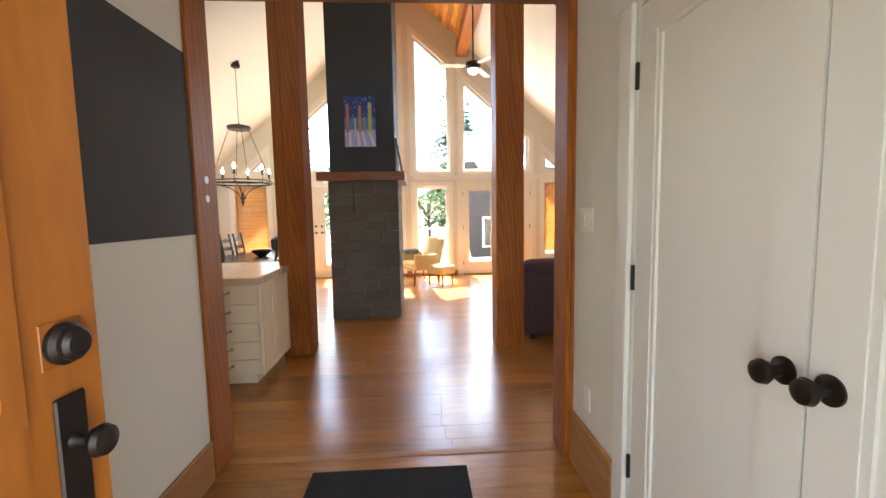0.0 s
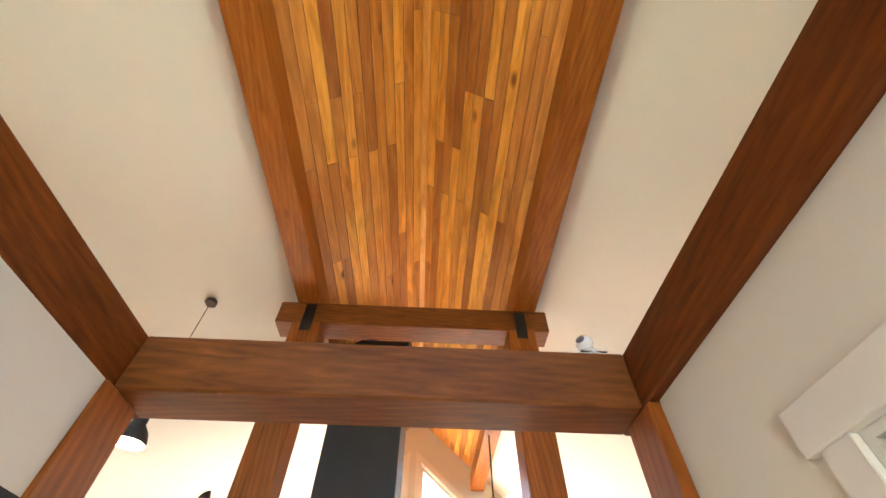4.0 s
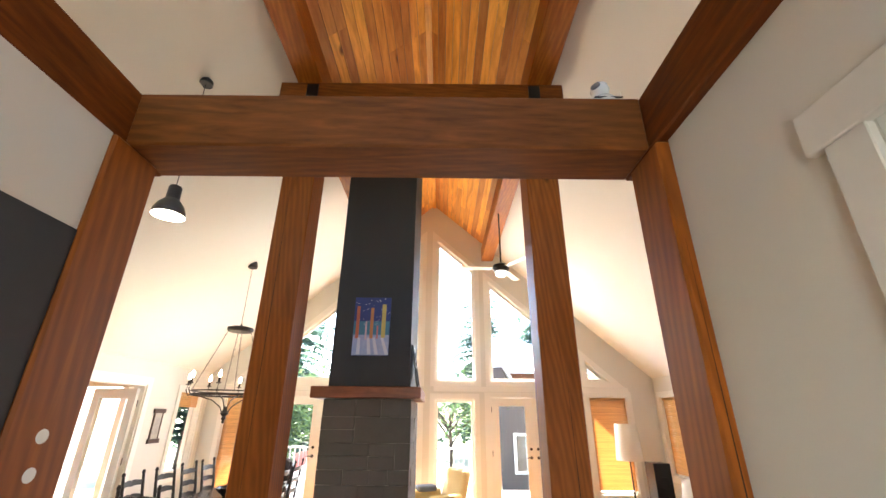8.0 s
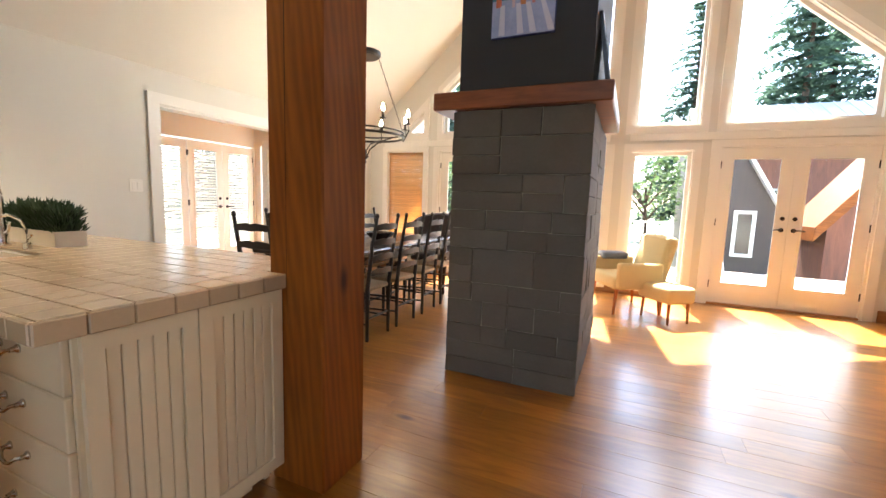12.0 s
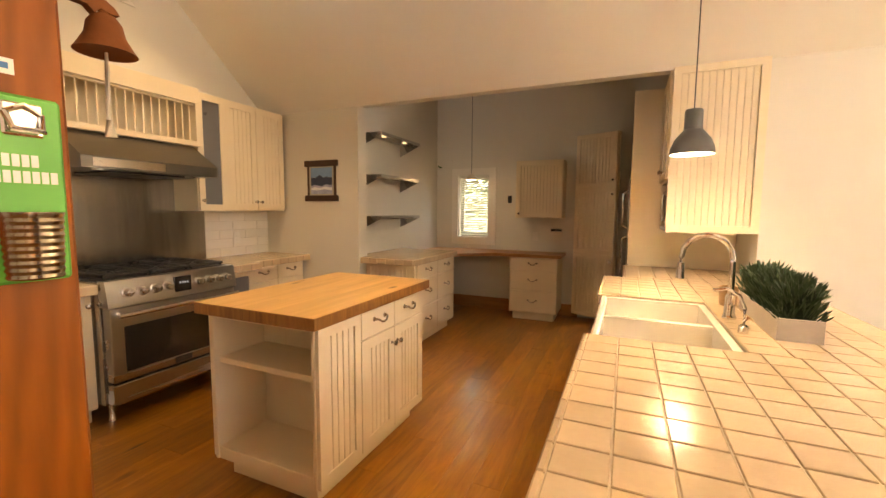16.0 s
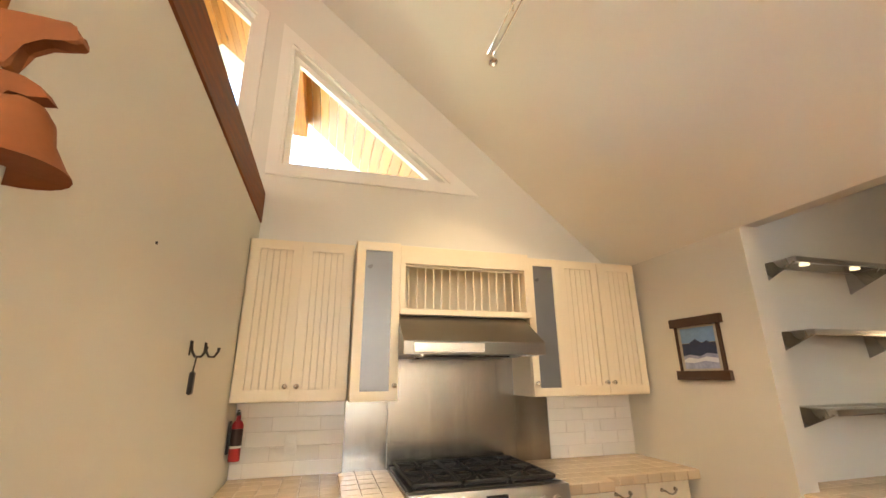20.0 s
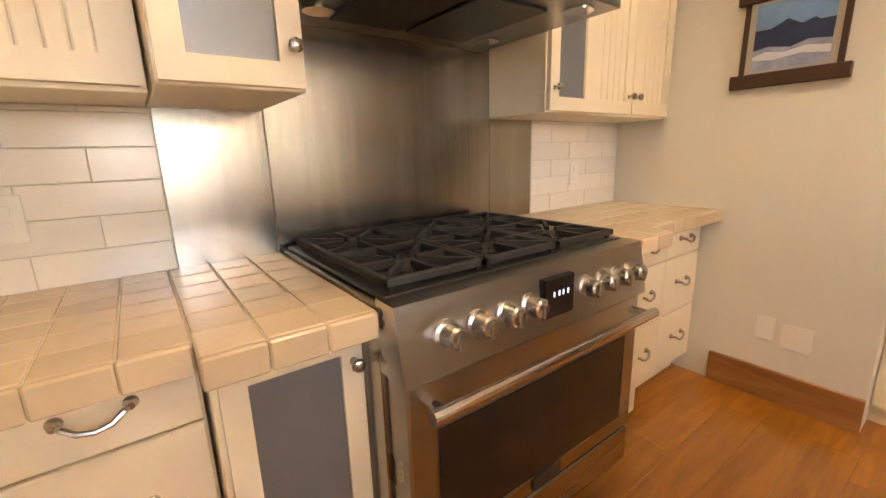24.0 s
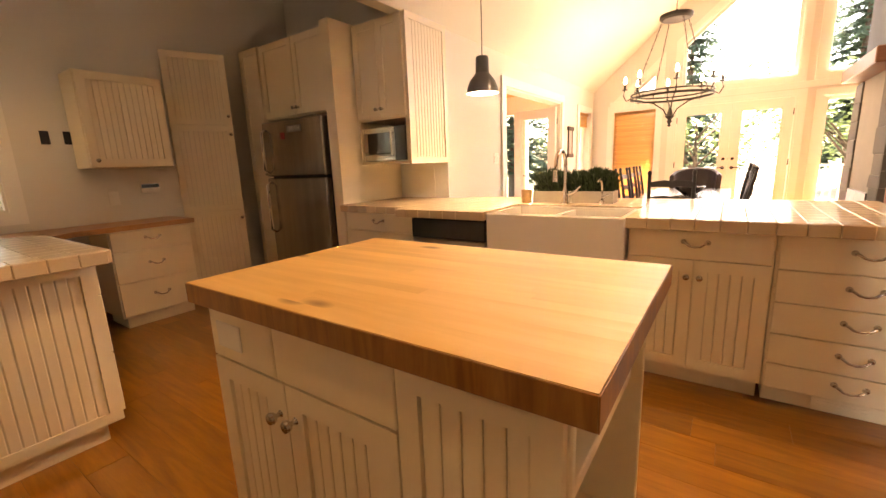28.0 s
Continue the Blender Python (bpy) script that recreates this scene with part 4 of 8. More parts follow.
# hood
hd = thing("range_hood", facing(-2.33, 0.0, 180), "stainless range hood with lights above the range", "range hood")
bm = B()
prism(bm, [(0.12, 1.90), (-0.235, 1.90), (-0.515, 1.715), (-0.515, 1.640), (0.12, 1.640)], "x", 0.0, 0.915)
part("canopy", bm, mat("hood_steel", (0.26, 0.245, 0.225), 0.3, 1.0, var=0.12, scale=5, fine=90, bump=0.1, stretch=(0.05, 1, 1)), hd)
boxpart("control_strip", (0.06, 0.50, -0.5205, -0.5155, 1.652, 1.705), CHROME, hd, "bright polished front strip", 0.001)
for x in (0.20, 0.47):
    boxpart("filter", (x, x + 0.25, -0.40, 0.0, 1.628, 1.639), BLACK, hd, "dark grease filter", 0.003)
for x, y in ((0.12, -0.45), (0.80, -0.45), (0.15, -0.05), (0.80, -0.05)):
    bm = B()
    lathe(bm, [(0.045, 0), (0.045, 0.008), (0.03, 0.010)], 16, at=(x, y, 1.629))
    part("light", bm, CHROME, hd, "small round hood light", smooth=True)

# range, six burners
RGX, RGW = -2.348, 0.912
rg = thing("range", facing(RGX, 0.60, 180), "stainless six-burner gas range with black grates", "range")
bm = B()
box(bm, 0.0, RGW, 0.04, 0.70, 0.13, 0.928, 0.003)
part("body", bm, STEEL, rg)
bm = B()
prism(bm, [(0.045, 0.772), (-0.058, 0.772), (-0.030, 0.938), (0.045, 0.938)], "x", 0.0, RGW)
part("control_panel", bm, STEEL_H, rg)
for k, x in enumerate((0.115, 0.203, 0.290, 0.372, 0.597, 0.677, 0.753, 0.828)):
    bm = B()
    lathe(bm, [(0.034, 0), (0.034, 0.008), (0.026, 0.012), (0.024, 0.045), (0.019, 0.050)], 18, m=Matrix.Translation((x, -0.043, 0.855)) @ Matrix.Rotation(radians(84), 4, "X"))
    kb = part("knob", bm, STEEL_H, rg, "steel control knob", smooth=True)
    boxpart("grip", (x - 0.005, x + 0.005, -0.098, -0.058, 0.835, 0.876), STEEL_H, kb, bevel=0.003)
boxpart("display", (0.415, 0.535, -0.0565, -0.036, 0.805, 0.912), SMOKE, rg, "black display", 0.002)
bm = B()
for k, x in enumerate((0.450, 0.470, 0.486, 0.506)):
    box(bm, x, x + 0.005, -0.0578, -0.0567, 0.862, 0.875)
part("digits", bm, glow("clock_digits", (0.7, 0.85, 1.0), 0.04), rg)
dr = boxpart("oven_door", (0.012, RGW - 0.012, -0.045, 0.038, 0.285, 0.765), STEEL_H, rg, bevel=0.006)
boxpart("window", (0.085, RGW - 0.085, -0.0495, -0.0452, 0.345, 0.640), SMOKE, dr, "black oven glass", 0.002)
boxpart("badge", (0.40, 0.52, -0.051, -0.0454, 0.295, 0.338), BLACK, dr, "small dark badge", 0.002)
bm = B()
tube(bm, [(0.03, -0.108, 0.725), (0.5, -0.110, 0.725), (RGW - 0.03, -0.108, 0.725)], 0.016, 12)
for x in (0.06, RGW - 0.06):
    tube(bm, [(x, -0.045, 0.725), (x, -0.108, 0.725)], 0.012, 10)
part("door_handle", bm, CHROME, dr, "tubular steel handle", smooth=True)
boxpart("drawer", (0.012, RGW - 0.012, -0.040, 0.038, 0.14, 0.270), STEEL_H, rg, bevel=0.005)
for x in (0.05, RGW - 0.05):
    for y in (0.08, 0.62):
        bm = B()
        lathe(bm, [(0.022, 0), (0.022, 0.02), (0.016, 0.03), (0.016, 0.135)], 12, at=(x, y, 0))
        part("foot", bm, CHROME, rg, smooth=True)
boxpart("cooktop", (0.012, RGW - 0.012, 0.03, 0.69, 0.929, 0.941), BLACK, rg, bevel=0.003)
gw = (RGW - 0.06) / 3
for gx in range(3):
    bm = B()
    x0, x1, y0, y1, z0, z1 = 0.03 + gx * gw, 0.03 + (gx + 1) * gw - 0.006, 0.045, 0.665, 0.952, 0.971
    for a in ((x0, x1, y0, y0 + 0.018), (x0, x1, y1 - 0.018, y1), (x0, x0 + 0.016, y0, y1), (x1 - 0.016, x1, y0, y1), (x0, x1, (y0 + y1) / 2 - 0.009, (y0 + y1) / 2 + 0.009)):
        box(bm, a[0], a[1], a[2], a[3], z0, z1, 0.003)
    for cy in (y0 + 0.155, y1 - 0.155):
        cx = (x0 + x1) / 2
        for k in range(8):
            an = k * math.tau / 8
            ex, ey = (gw / 2 - 0.02), 0.145
            q = 1 / max(abs(math.cos(an)) / ex, abs(math.sin(an)) / ey)
            p0 = Vector((cx + 0.035 * math.cos(an), cy + 0.035 * math.sin(an), z1 - 0.008))
            p1 = Vector((cx + q * math.cos(an), cy + q * math.sin(an), z1 - 0.008))
            box(bm, 0, (p1 - p0).length, -0.006, 0.006, -0.012, 0.008, m=Matrix.Translation(p0) @ Matrix.Rotation(an, 4, "Z"))
    for px in (x0 + 0.01, x1 - 0.02):
        for py in (y0 + 0.01, y1 - 0.02):
            box(bm, px, px + 0.012, py, py + 0.012, 0.941, z0)
    gr = part("grate", bm, CAST, rg, "cast-iron grate")
    for cy in (y0 + 0.155, y1 - 0.155):
        bm = B()
        lathe(bm, [(0.055, 0.0), (0.055, 0.006), (0.040, 0.010), (0.040, 0.016), (0.012, 0.02)], 18, at=((x0 + x1) / 2, cy, 0.941))
        part("burner", bm, CAST, rg, "burner cap", smooth=True)

# steel splashback, in three sheets
spb = thing("splashback", pose(0, 0, 0), "brushed steel splashback behind the range and hood", "splashback")
for x0, x1, z1 in ((-3.575, -3.3012, 1.371), (-3.2995, -2.3405, 1.90), (-2.3388, -2.05, 1.371)):
    boxpart("sheet", (x0, x1, SY + 0.001, SY + 0.008, CT, z1), STEEL, spb, bevel=0.001)

# tiled counters: bed first, tiles further down
COUNTERS = []


def counter(name, outline, label, edges):
    """A tiled worktop. outline: a list of boxes (x0, x1, y0, y1); edges: which sides show nosing."""
    c = thing(name, pose(0, 0, 0), label, "countertop")
    bm = B()
    for x0, x1, y0, y1 in outline:
        box(bm, x0, x1, y0, y1, CT0, CT - 0.0015)
    part("bed", bm, GROUT, c)
    COUNTERS.append((c, outline, edges))
    return c


counter("countertop", [(-2.022, PX0 - 0.001, SY + 0.001, 0.485)], "sand tiled counter beside the steel range", ("n",))
counter("countertop", [(-2.345, -2.0225, SY + 0.001, 0.56)], "sand tiled counter bumped out beside the range", ("n", "e"))
counter("countertop", [(-3.60, -3.262, SY + 0.001, 0.56), (WX + 0.001, -3.60, SY + 0.001, 0.462)], "sand tiled counter in the kitchen corner", ("n",))

# island
IX0, IX1, IY0, IY1 = -3.365, -2.252, 1.592, 2.345
isl = thing("kitchen_island", pose(0, 0, 0), "cream beadboard island with open shelves at one end", "kitchen island")
bx0, bx1, by0, by1 = IX0 + 0.04, IX1 - 0.045, IY0 + 0.045, IY1 - 0.045
bm = B()
mid = bx1 - 0.32
box(bm, bx0, mid, by0, by1, 0.10, 0.872, 0.002)
part("body", bm, CREAM, isl)
boxpart("side_panel", (mid + 0.0005, bx1, by0, by0 + 0.02, 0.10, 0.872), CREAM, isl)
boxpart("side_panel", (mid + 0.0005, bx1, by1 - 0.02, by1, 0.10, 0.872), CREAM, isl)
boxpart("top_rail", (mid + 0.0005, bx1, by0 + 0.0205, by1 - 0.0205, 0.849, 0.872), CREAM, isl)
boxpart("shelf", (mid + 0.001, bx1 - 0.006, by0 + 0.021, by1 - 0.021, 0.100, 0.165), CREAM, isl)
boxpart("shelf", (mid + 0.001, bx1 - 0.03, by0 + 0.021, by1 - 0.021, 0.605, 0.635), CREAM, isl)
boxpart("toe_kick", (bx0 + 0.05, bx1 - 0.06, by0 + 0.05, by1 - 0.05, 0, 0.0985), CREAM, isl)
for nm, m in (("north", Matrix.Translation((bx1, by1, 0)) @ Matrix.Rotation(math.pi, 4, "Z")), ("south", Matrix.Translation((bx0, by0, 0)))):
    W = bx1 - bx0
    e, before = isl, set(isl.children)
    if nm == "north":
        bead_door(e, 0.008, 0.328, 0.11, 0.864, name="panel", rail=0.05)
        slab(e, 0.334, 0.66, 0.718, 0.864, (0.5,)), slab(e, 0.665, W - 0.008, 0.718, 0.864, (0.83,))
        bead_door(e, 0.334, 0.66, 0.11, 0.713, (0.632, 0.625)), bead_door(e, 0.665, W - 0.008, 0.11, 0.713, (0.693, 0.625))
    else:
        bead_door(e, W - 0.328, W - 0.008, 0.11, 0.864, name="panel", rail=0.05)
        slab(e, 0.008, 0.30, 0.718, 0.864), slab(e, 0.305, W - 0.334, 0.718, 0.864)
        bead_door(e, 0.008, 0.33, 0.11, 0.713, (0.302, 0.625)), bead_door(e, 0.335, W - 0.334, 0.11, 0.713, (0.363, 0.625))
        boxpart("outlet", (0.05, 0.165, -0.026, -0.0205, 0.755, 0.83), CERAMIC, e, "white outlet plate", 0.003)
    for ch in set(isl.children) - before:
        ch.matrix_basis = m
top = thing("butcher_block", pose(0, 0, 0), "maple butcher block top lying on the island", "worktop")
n = 17
wd_ = (IY1 - IY0) / n
rng = random.Random(8)
for k in range(n):
    x, y0 = IX0, IY0 + k * wd_
    while x < IX1 - 0.01:
        ln = rng.uniform(0.35, 1.0)
        xe = IX1 if x + ln > IX1 - 0.2 else x + ln
        boxpart("stave", (x, xe, y0, y0 + wd_, 0.8735, 0.930), BUTCHER, top, bevel=0)
        x = xe
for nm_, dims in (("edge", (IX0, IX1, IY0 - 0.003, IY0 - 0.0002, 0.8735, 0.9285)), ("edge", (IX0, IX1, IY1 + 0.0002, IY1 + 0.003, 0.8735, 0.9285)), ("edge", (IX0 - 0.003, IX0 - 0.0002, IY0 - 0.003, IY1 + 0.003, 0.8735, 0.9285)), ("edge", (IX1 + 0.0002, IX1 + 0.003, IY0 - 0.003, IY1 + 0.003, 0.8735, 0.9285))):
    boxpart(nm_, dims, END_GRAIN_SHADED, top, "dark end grain edge with the side shade in its colour", 0.001)

# peninsula
pn = thing("base_cabinet", facing(-1.938, 3.49, 0), "cream drawer bank with five pewter pulls at the counter's end", "cabinet")
boxpart("body", (0, 0.585, 0, 0.66, 0.10, CT0 - 0.002), CREAM, pn)
boxpart("toe_kick", (0.01, 0.52, 0.06, 0.6, 0, 0.099), CREAM, pn)
for z0, z1 in ((0.105, 0.228), (0.233, 0.378), (0.383, 0.533), (0.538, 0.690), (0.695, 0.852)):
    slab(pn, 0.012, 0.580, z0, z1, (0.31,))
bm = B()
box(bm, 0.20, 0.42, 0.051, 0.0585, 0.02, 0.085)
for k in range(3):
    box(bm, 0.22, 0.40, 0.047, 0.0515, 0.032 + k * 0.017, 0.040 + k * 0.017)
part("vent_grille", bm, CREAM, pn, "heating register in the toe kick")
ends = thing("cabinet_end", facing(-1.352, 3.505, 90), "cream beadboard end panels of the counter", "end panel")
bead_door(ends, 0.0, 0.315, 0.095, 0.855, name="panel", rail=0.05), bead_door(ends, 0.32, 0.675, 0.095, 0.855, name="panel", rail=0.05)
c = carcass("base_cabinet", facing(-2.574, 3.49, 0), 0.634, 0.66, 0.10, CT0 - 0.002, "cream base with a drawer and two beadboard doors", toe=1)
slab(c, 0.008, 0.626, 0.705, 0.852, (0.317,))
bead_door(c, 0.008, 0.314, 0.11, 0.700, (0.288, 0.615)), bead_door(c, 0.320, 0.626, 0.11, 0.700, (0.346, 0.615))
c = carcass("base_cabinet", facing(-3.431, 3.49, 0), 0.855, 0.66, 0.10, 0.665, "cream sink base with two beadboard doors", toe=1)
bead_door(c, 0.008, 0.425, 0.11, 0.655, (0.39, 0.59)), bead_door(c, 0.430, 0.847, 0.11, 0.655, (0.46, 0.59))
sk = thing("farm_sink", pose(0, 0, 0), "white fireclay double farmhouse sink", "sink")
bm = B()
sx0, sx1, sy0, sy1 = -3.423, -2.583, 3.425, 3.93
box(bm, sx0, sx1, sy0, sy0 + 0.03, 0.670, 0.908, 0.008), box(bm, sx0, sx1, sy1 - 0.03, sy1, 0.670, 0.905), box(bm, sx0, sx0 + 0.03, sy0 + 0.03, sy1 - 0.03, 0.670, 0.906), box(bm, sx1 - 0.03, sx1, sy0 + 0.03, sy1 - 0.03, 0.670, 0.906)
box(bm, (sx0 + sx1) / 2 - 0.015, (sx0 + sx1) / 2 + 0.015, sy0 + 0.03, sy1 - 0.03, 0.670, 0.892), box(bm, sx0 + 0.03, sx1 - 0.03, sy0 + 0.03, sy1 - 0.03, 0.668, 0.69)
part("basin", bm, CERAMIC, sk)
for x in (-3.21, -2.79):
    bm = B()
    lathe(bm, [(0.045, 0), (0.045, 0.004), (0.03, 0.006)], 16, at=(x, 3.72, 0.69))
    part("drain", bm, CHROME, sk, smooth=True)
dw = thing("dishwasher", facing(-4.078, 3.49, 0), "black and steel dishwasher under the counter", "dishwasher")
boxpart("body", (0, 0.635, 0.0, 0.6, 0.10, CT0 - 0.003), BLACK, dw)
boxpart("door", (0.01, 0.625, -0.025, -0.001, 0.12, 0.70), STEEL_H, dw, "steel door")
boxpart("control_panel", (0.01, 0.625, -0.032, -0.001, 0.705, 0.845), SMOKE, dw, "black control panel")
c = carcass("base_cabinet", facing(-4.90, 3.575, 0), 0.775, 0.75, 0.10, CT0 - 0.002, "cream drawer base under the microwave counter", toe=1)
for z0, z1 in ((0.118, 0.412), (0.418, 0.700), (0.706, 0.852)):
    slab(c, 0.06, 0.767, z0, z1, (0.40,))
boxpart("back_panel", (-4.1, -1.42, 4.155, 4.185, 0.0, CT0 - 0.002), CREAM, None, bevel=0.003)
tagged(bpy.data.objects["back_panel"], "cream panel closing the counter's dining side", "panel", kind="structure")
counter("countertop", [(-2.579, -1.33, 3.418, 4.185), (-4.18, -3.427, 3.418, 3.935), (-4.92, -4.18, 3.545, 4.355), (-3.427, -2.579, 3.935, 4.185), (-4.18, -3.427, 3.935, 4.185), (-4.18, -1.42, 4.185, 4.50)], "sand tiled peninsula counter with rounded nosing", ("s", "e", "n"))

# faucet and soap tap
fc = thing("faucet", pose(-3.09, 3.975, CT), "chrome gooseneck kitchen faucet behind the sink", "faucet")
bm = B()
lathe(bm, [(0.028, 0), (0.028, 0.012), (0.022, 0.02), (0.020, 0.10), (0.016, 0.11)], 16)
part("base", bm, CHROME, fc, smooth=True)
bm = B()
pts = [(0, 0, 0.10), (0, 0, 0.26)] + [(0, -0.1 + 0.1 * math.cos(a), 0.27 + 0.105 * math.sin(a)) for a in [math.pi * k / 8 for k in range(9)]] + [(0, -0.2, 0.24)]
tube(bm, pts, 0.0125, 10)
part("spout", bm, CHROME, fc, smooth=True)
bm = B()
tube(bm, [(0, -0.2, 0.245), (0, -0.2, 0.17)], [0.015, 0.018], 12)
part("spray_head", bm, CHROME, fc, smooth=True)
bm = B()
tube(bm, [(0.02, 0, 0.07), (0.06, 0, 0.085), (0.11, -0.01, 0.13)], [0.010, 0.008, 0.006])
part("handle", bm, CHROME, fc, smooth=True)
sd = thing("water_tap", pose(-2.84, 3.975, CT), "small chrome filtered water tap", "tap")
bm = B()
lathe(bm, [(0.018, 0), (0.018, 0.03), (0.012, 0.035)], 14)
part("base", bm, CHROME, sd, smooth=True)
bm = B()
tube(bm, [(0, 0, 0.03), (0, 0, 0.10), (0, -0.02, 0.15), (0, -0.06, 0.175), (0, -0.11, 0.165)], 0.007, 8)
part("spout", bm, CHROME, sd, smooth=True)
bm = B()
tube(bm, [(0, 0, 0.05), (0.05, 0.0, 0.075)], 0.006, 8)
part("handle", bm, CHROME, sd, smooth=True)

# planters and a cup on the counter


def planter(x, y, w, seed):
    p = thing("planter", pose(x, y, CT), "whitewashed box of clipped artificial greens on the counter", "planter", "planters")
    d, h = 0.07, 0.085
    bm = B()
    ring(bm, rect(-w / 2, w / 2, -d, d), rect(-w / 2 + 0.012, w / 2 - 0.012, -d + 0.012, d - 0.012), "z", 0, h)
    box(bm, -w / 2 + 0.012, w / 2 - 0.012, -d + 0.012, d - 0.012, 0, 0.012)
    part("box", bm, PLANTERM, p)
    r = random.Random(seed)
    bm = B()
    for k in range(1500):
        x0, y0 = r.uniform(-w / 2 + 0.004, w / 2 - 0.004), r.uniform(-d + 0.004, d - 0.004)
        edge = max(abs(x0) / (w / 2), abs(y0) / d)
        z0 = r.uniform(0.07, 0.215 - 0.03 * edge ** 3 + 0.012 * math.sin(x0 * 40 + seed))
        h0, an = r.uniform(0.025, 0.05), r.uniform(0, 6.3)
        out = 0.028 * edge * edge
        lx, ly = out * x0 / (w / 2) + 0.012 * math.cos(an * 2), out * y0 / d + 0.012 * math.sin(an * 2)
        wx, wy = 0.005 * math.cos(an), 0.005 * math.sin(an)
        v = [bm.verts.new(q) for q in ((x0 - wx * 0.4, y0 - wy * 0.4, z0), (x0 + wx * 0.4, y0 + wy * 0.4, z0), (x0 + lx * 0.6 + wx, y0 + ly * 0.6 + wy, z0 + h0 * 0.6), (x0 + lx, y0 + ly, z0 + h0), (x0 + lx * 0.6 - wx, y0 + ly * 0.6 - wy, z0 + h0 * 0.6))]
        bm.faces.new(v)
    o = part("foliage", bm, LEAF, p, "dense green foliage")
    o["kind"] = "stuff"
    # solid core inside the leaves, a darker green than they have
    bm = B()
    cushion(bm, -w / 2 + 0.018, w / 2 - 0.018, -d + 0.018, d - 0.018, 0.06, 0.20, 0.025)
    part("fill", bm, mat("dark_green_core", (0.012, 0.028, 0.010), 0.9, var=0.4, scale=40), p)
    return p


planter(-2.93, 4.135, 0.285, 1)
planter(-3.225, 4.14, 0.285, 2)
cp = thing("cup", pose(-3.40, 4.03, CT), "tan ceramic tumbler beside the sink", "cup")
bm = B()
lathe(bm, [(0.034, 0), (0.038, 0.01), (0.042, 0.10), (0.038, 0.10), (0.034, 0.012), (0.001, 0.01)], 18)
part("vessel", bm, mat("tan_ceramic", (0.50, 0.30, 0.14), 0.5, var=0.15), cp, smooth=True)

# microwave cabinet, refrigerator bank and pantry
MWX0, MWX1 = -4.885, WX - 0.0
c = thing("wall_cabinet", facing(MWX0, 3.80, 0), "tall cream upper cabinet with a microwave niche", "cabinet")
bm = B()
w = MWX1 - MWX0 - 0.002
box(bm, 0, w, 0, 0.555, 1.615, 2.40), box(bm, 0, 0.02, 0, 0.555, 1.25, 1.615), box(bm, w - 0.02, w, 0, 0.555, 1.25, 1.615), box(bm, 0.02, w - 0.02, 0, 0.555, 1.25, 1.272), box(bm, 0.02, w - 0.02, 0.5, 0.555, 1.272, 1.615)
part("body", bm, CREAM, c)
bead_door(c, 0.008, w / 2 - 0.003, 1.63, 2.39, fill="plain", knob_at=(w / 2 - 0.03, 1.70)), bead_door(c, w / 2 + 0.003, w - 0.008, 1.63, 2.39, fill="plain", knob_at=(w / 2 + 0.03, 1.70))
es = thing("cabinet_end", facing(MWX1 + 0.0, 3.80, 90), "cream beadboard side of the microwave cabinet", "end panel")
bead_door(es, 0.0, 0.556, 1.245, 2.405, name="panel", rail=0.05, t=0.02)
mw = thing("microwave", facing(MWX0 + 0.035, 3.81, 0, 1.273), "silver microwave oven in its niche", "microwave")
boxpart("body", (0, 0.475, 0.03, 0.42, 0, 0.29), NICKEL, mw, bevel=0.006)
boxpart("door", (0, 0.355, 0.0, 0.029, 0.005, 0.285), STEEL_H, mw, bevel=0.004)
boxpart("window", (0.05, 0.31, -0.004, -0.0005, 0.06, 0.24), SMOKE, mw, "dark window", 0.002)
boxpart("control_panel", (0.358, 0.475, 0.0, 0.029, 0.005, 0.285), SMOKE, mw, "dark keypad", 0.003)
bm = B()
tube(bm, [(0.335, -0.018, 0.05), (0.335, -0.022, 0.15), (0.335, -0.018, 0.25)], 0.008)
part("handle", bm, CHROME, mw, smooth=True)
fg = thing("refrigerator", facing(-5.985, 3.62, 0), "stainless two-door refrigerator with stickers", "refrigerator")
boxpart("body", (0, 0.90, 0.0, 0.68, 0.03, 1.69), BLACK, fg, bevel=0.01)
fz = boxpart("freezer_door", (0.002, 0.898, -0.07, -0.004, 1.175, 1.69), STEEL, fg, bevel=0.012)
rd = boxpart("fridge_door", (0.002, 0.898, -0.07, -0.004, 0.09, 1.160), STEEL, fg, bevel=0.012)
boxpart("base_grille", (0.01, 0.89, -0.03, -0.004, 0.03, 0.085), BLACK, fg)
for pr, z0, z1 in ((fz, 1.21, 1.62), (rd, 0.62, 1.12)):
    bm = B()
    tube(bm, [(0.06, -0.072, z0), (0.06, -0.12, z0 + 0.03), (0.06, -0.125, (z0 + z1) / 2), (0.06, -0.12, z1 - 0.03), (0.06, -0.072, z1)], 0.011, 8)
    part("handle", bm, CHROME, pr, smooth=True)
boxpart("sticker", (0.40, 0.62, -0.0735, -0.0705, 1.575, 1.635), mat("grey_sticker", (0.22, 0.22, 0.23), 0.5), fz, "dark sticker with white letters", 0)
boxpart("sticker", (0.30, 0.36, -0.0735, -0.0705, 1.52, 1.58), mat("red_sticker", (0.42, 0.05, 0.05), 0.5), fz, "small red crest sticker", 0)
tc_ = bpy.data.curves.new("letters", "FONT")
tc_.body, tc_.size, tc_.extrude, tc_.align_x = "SMITH", 0.062, 0.0006, "CENTER"
tc_.materials.append(mat("white_print", (0.8, 0.8, 0.8), 0.5))
lt = new("letters", tc_)
lt.parent, lt.matrix_local = fz, pose(0.51, -0.0742, 1.584, 90, 0, 0)
lt["label"] = "white letters"
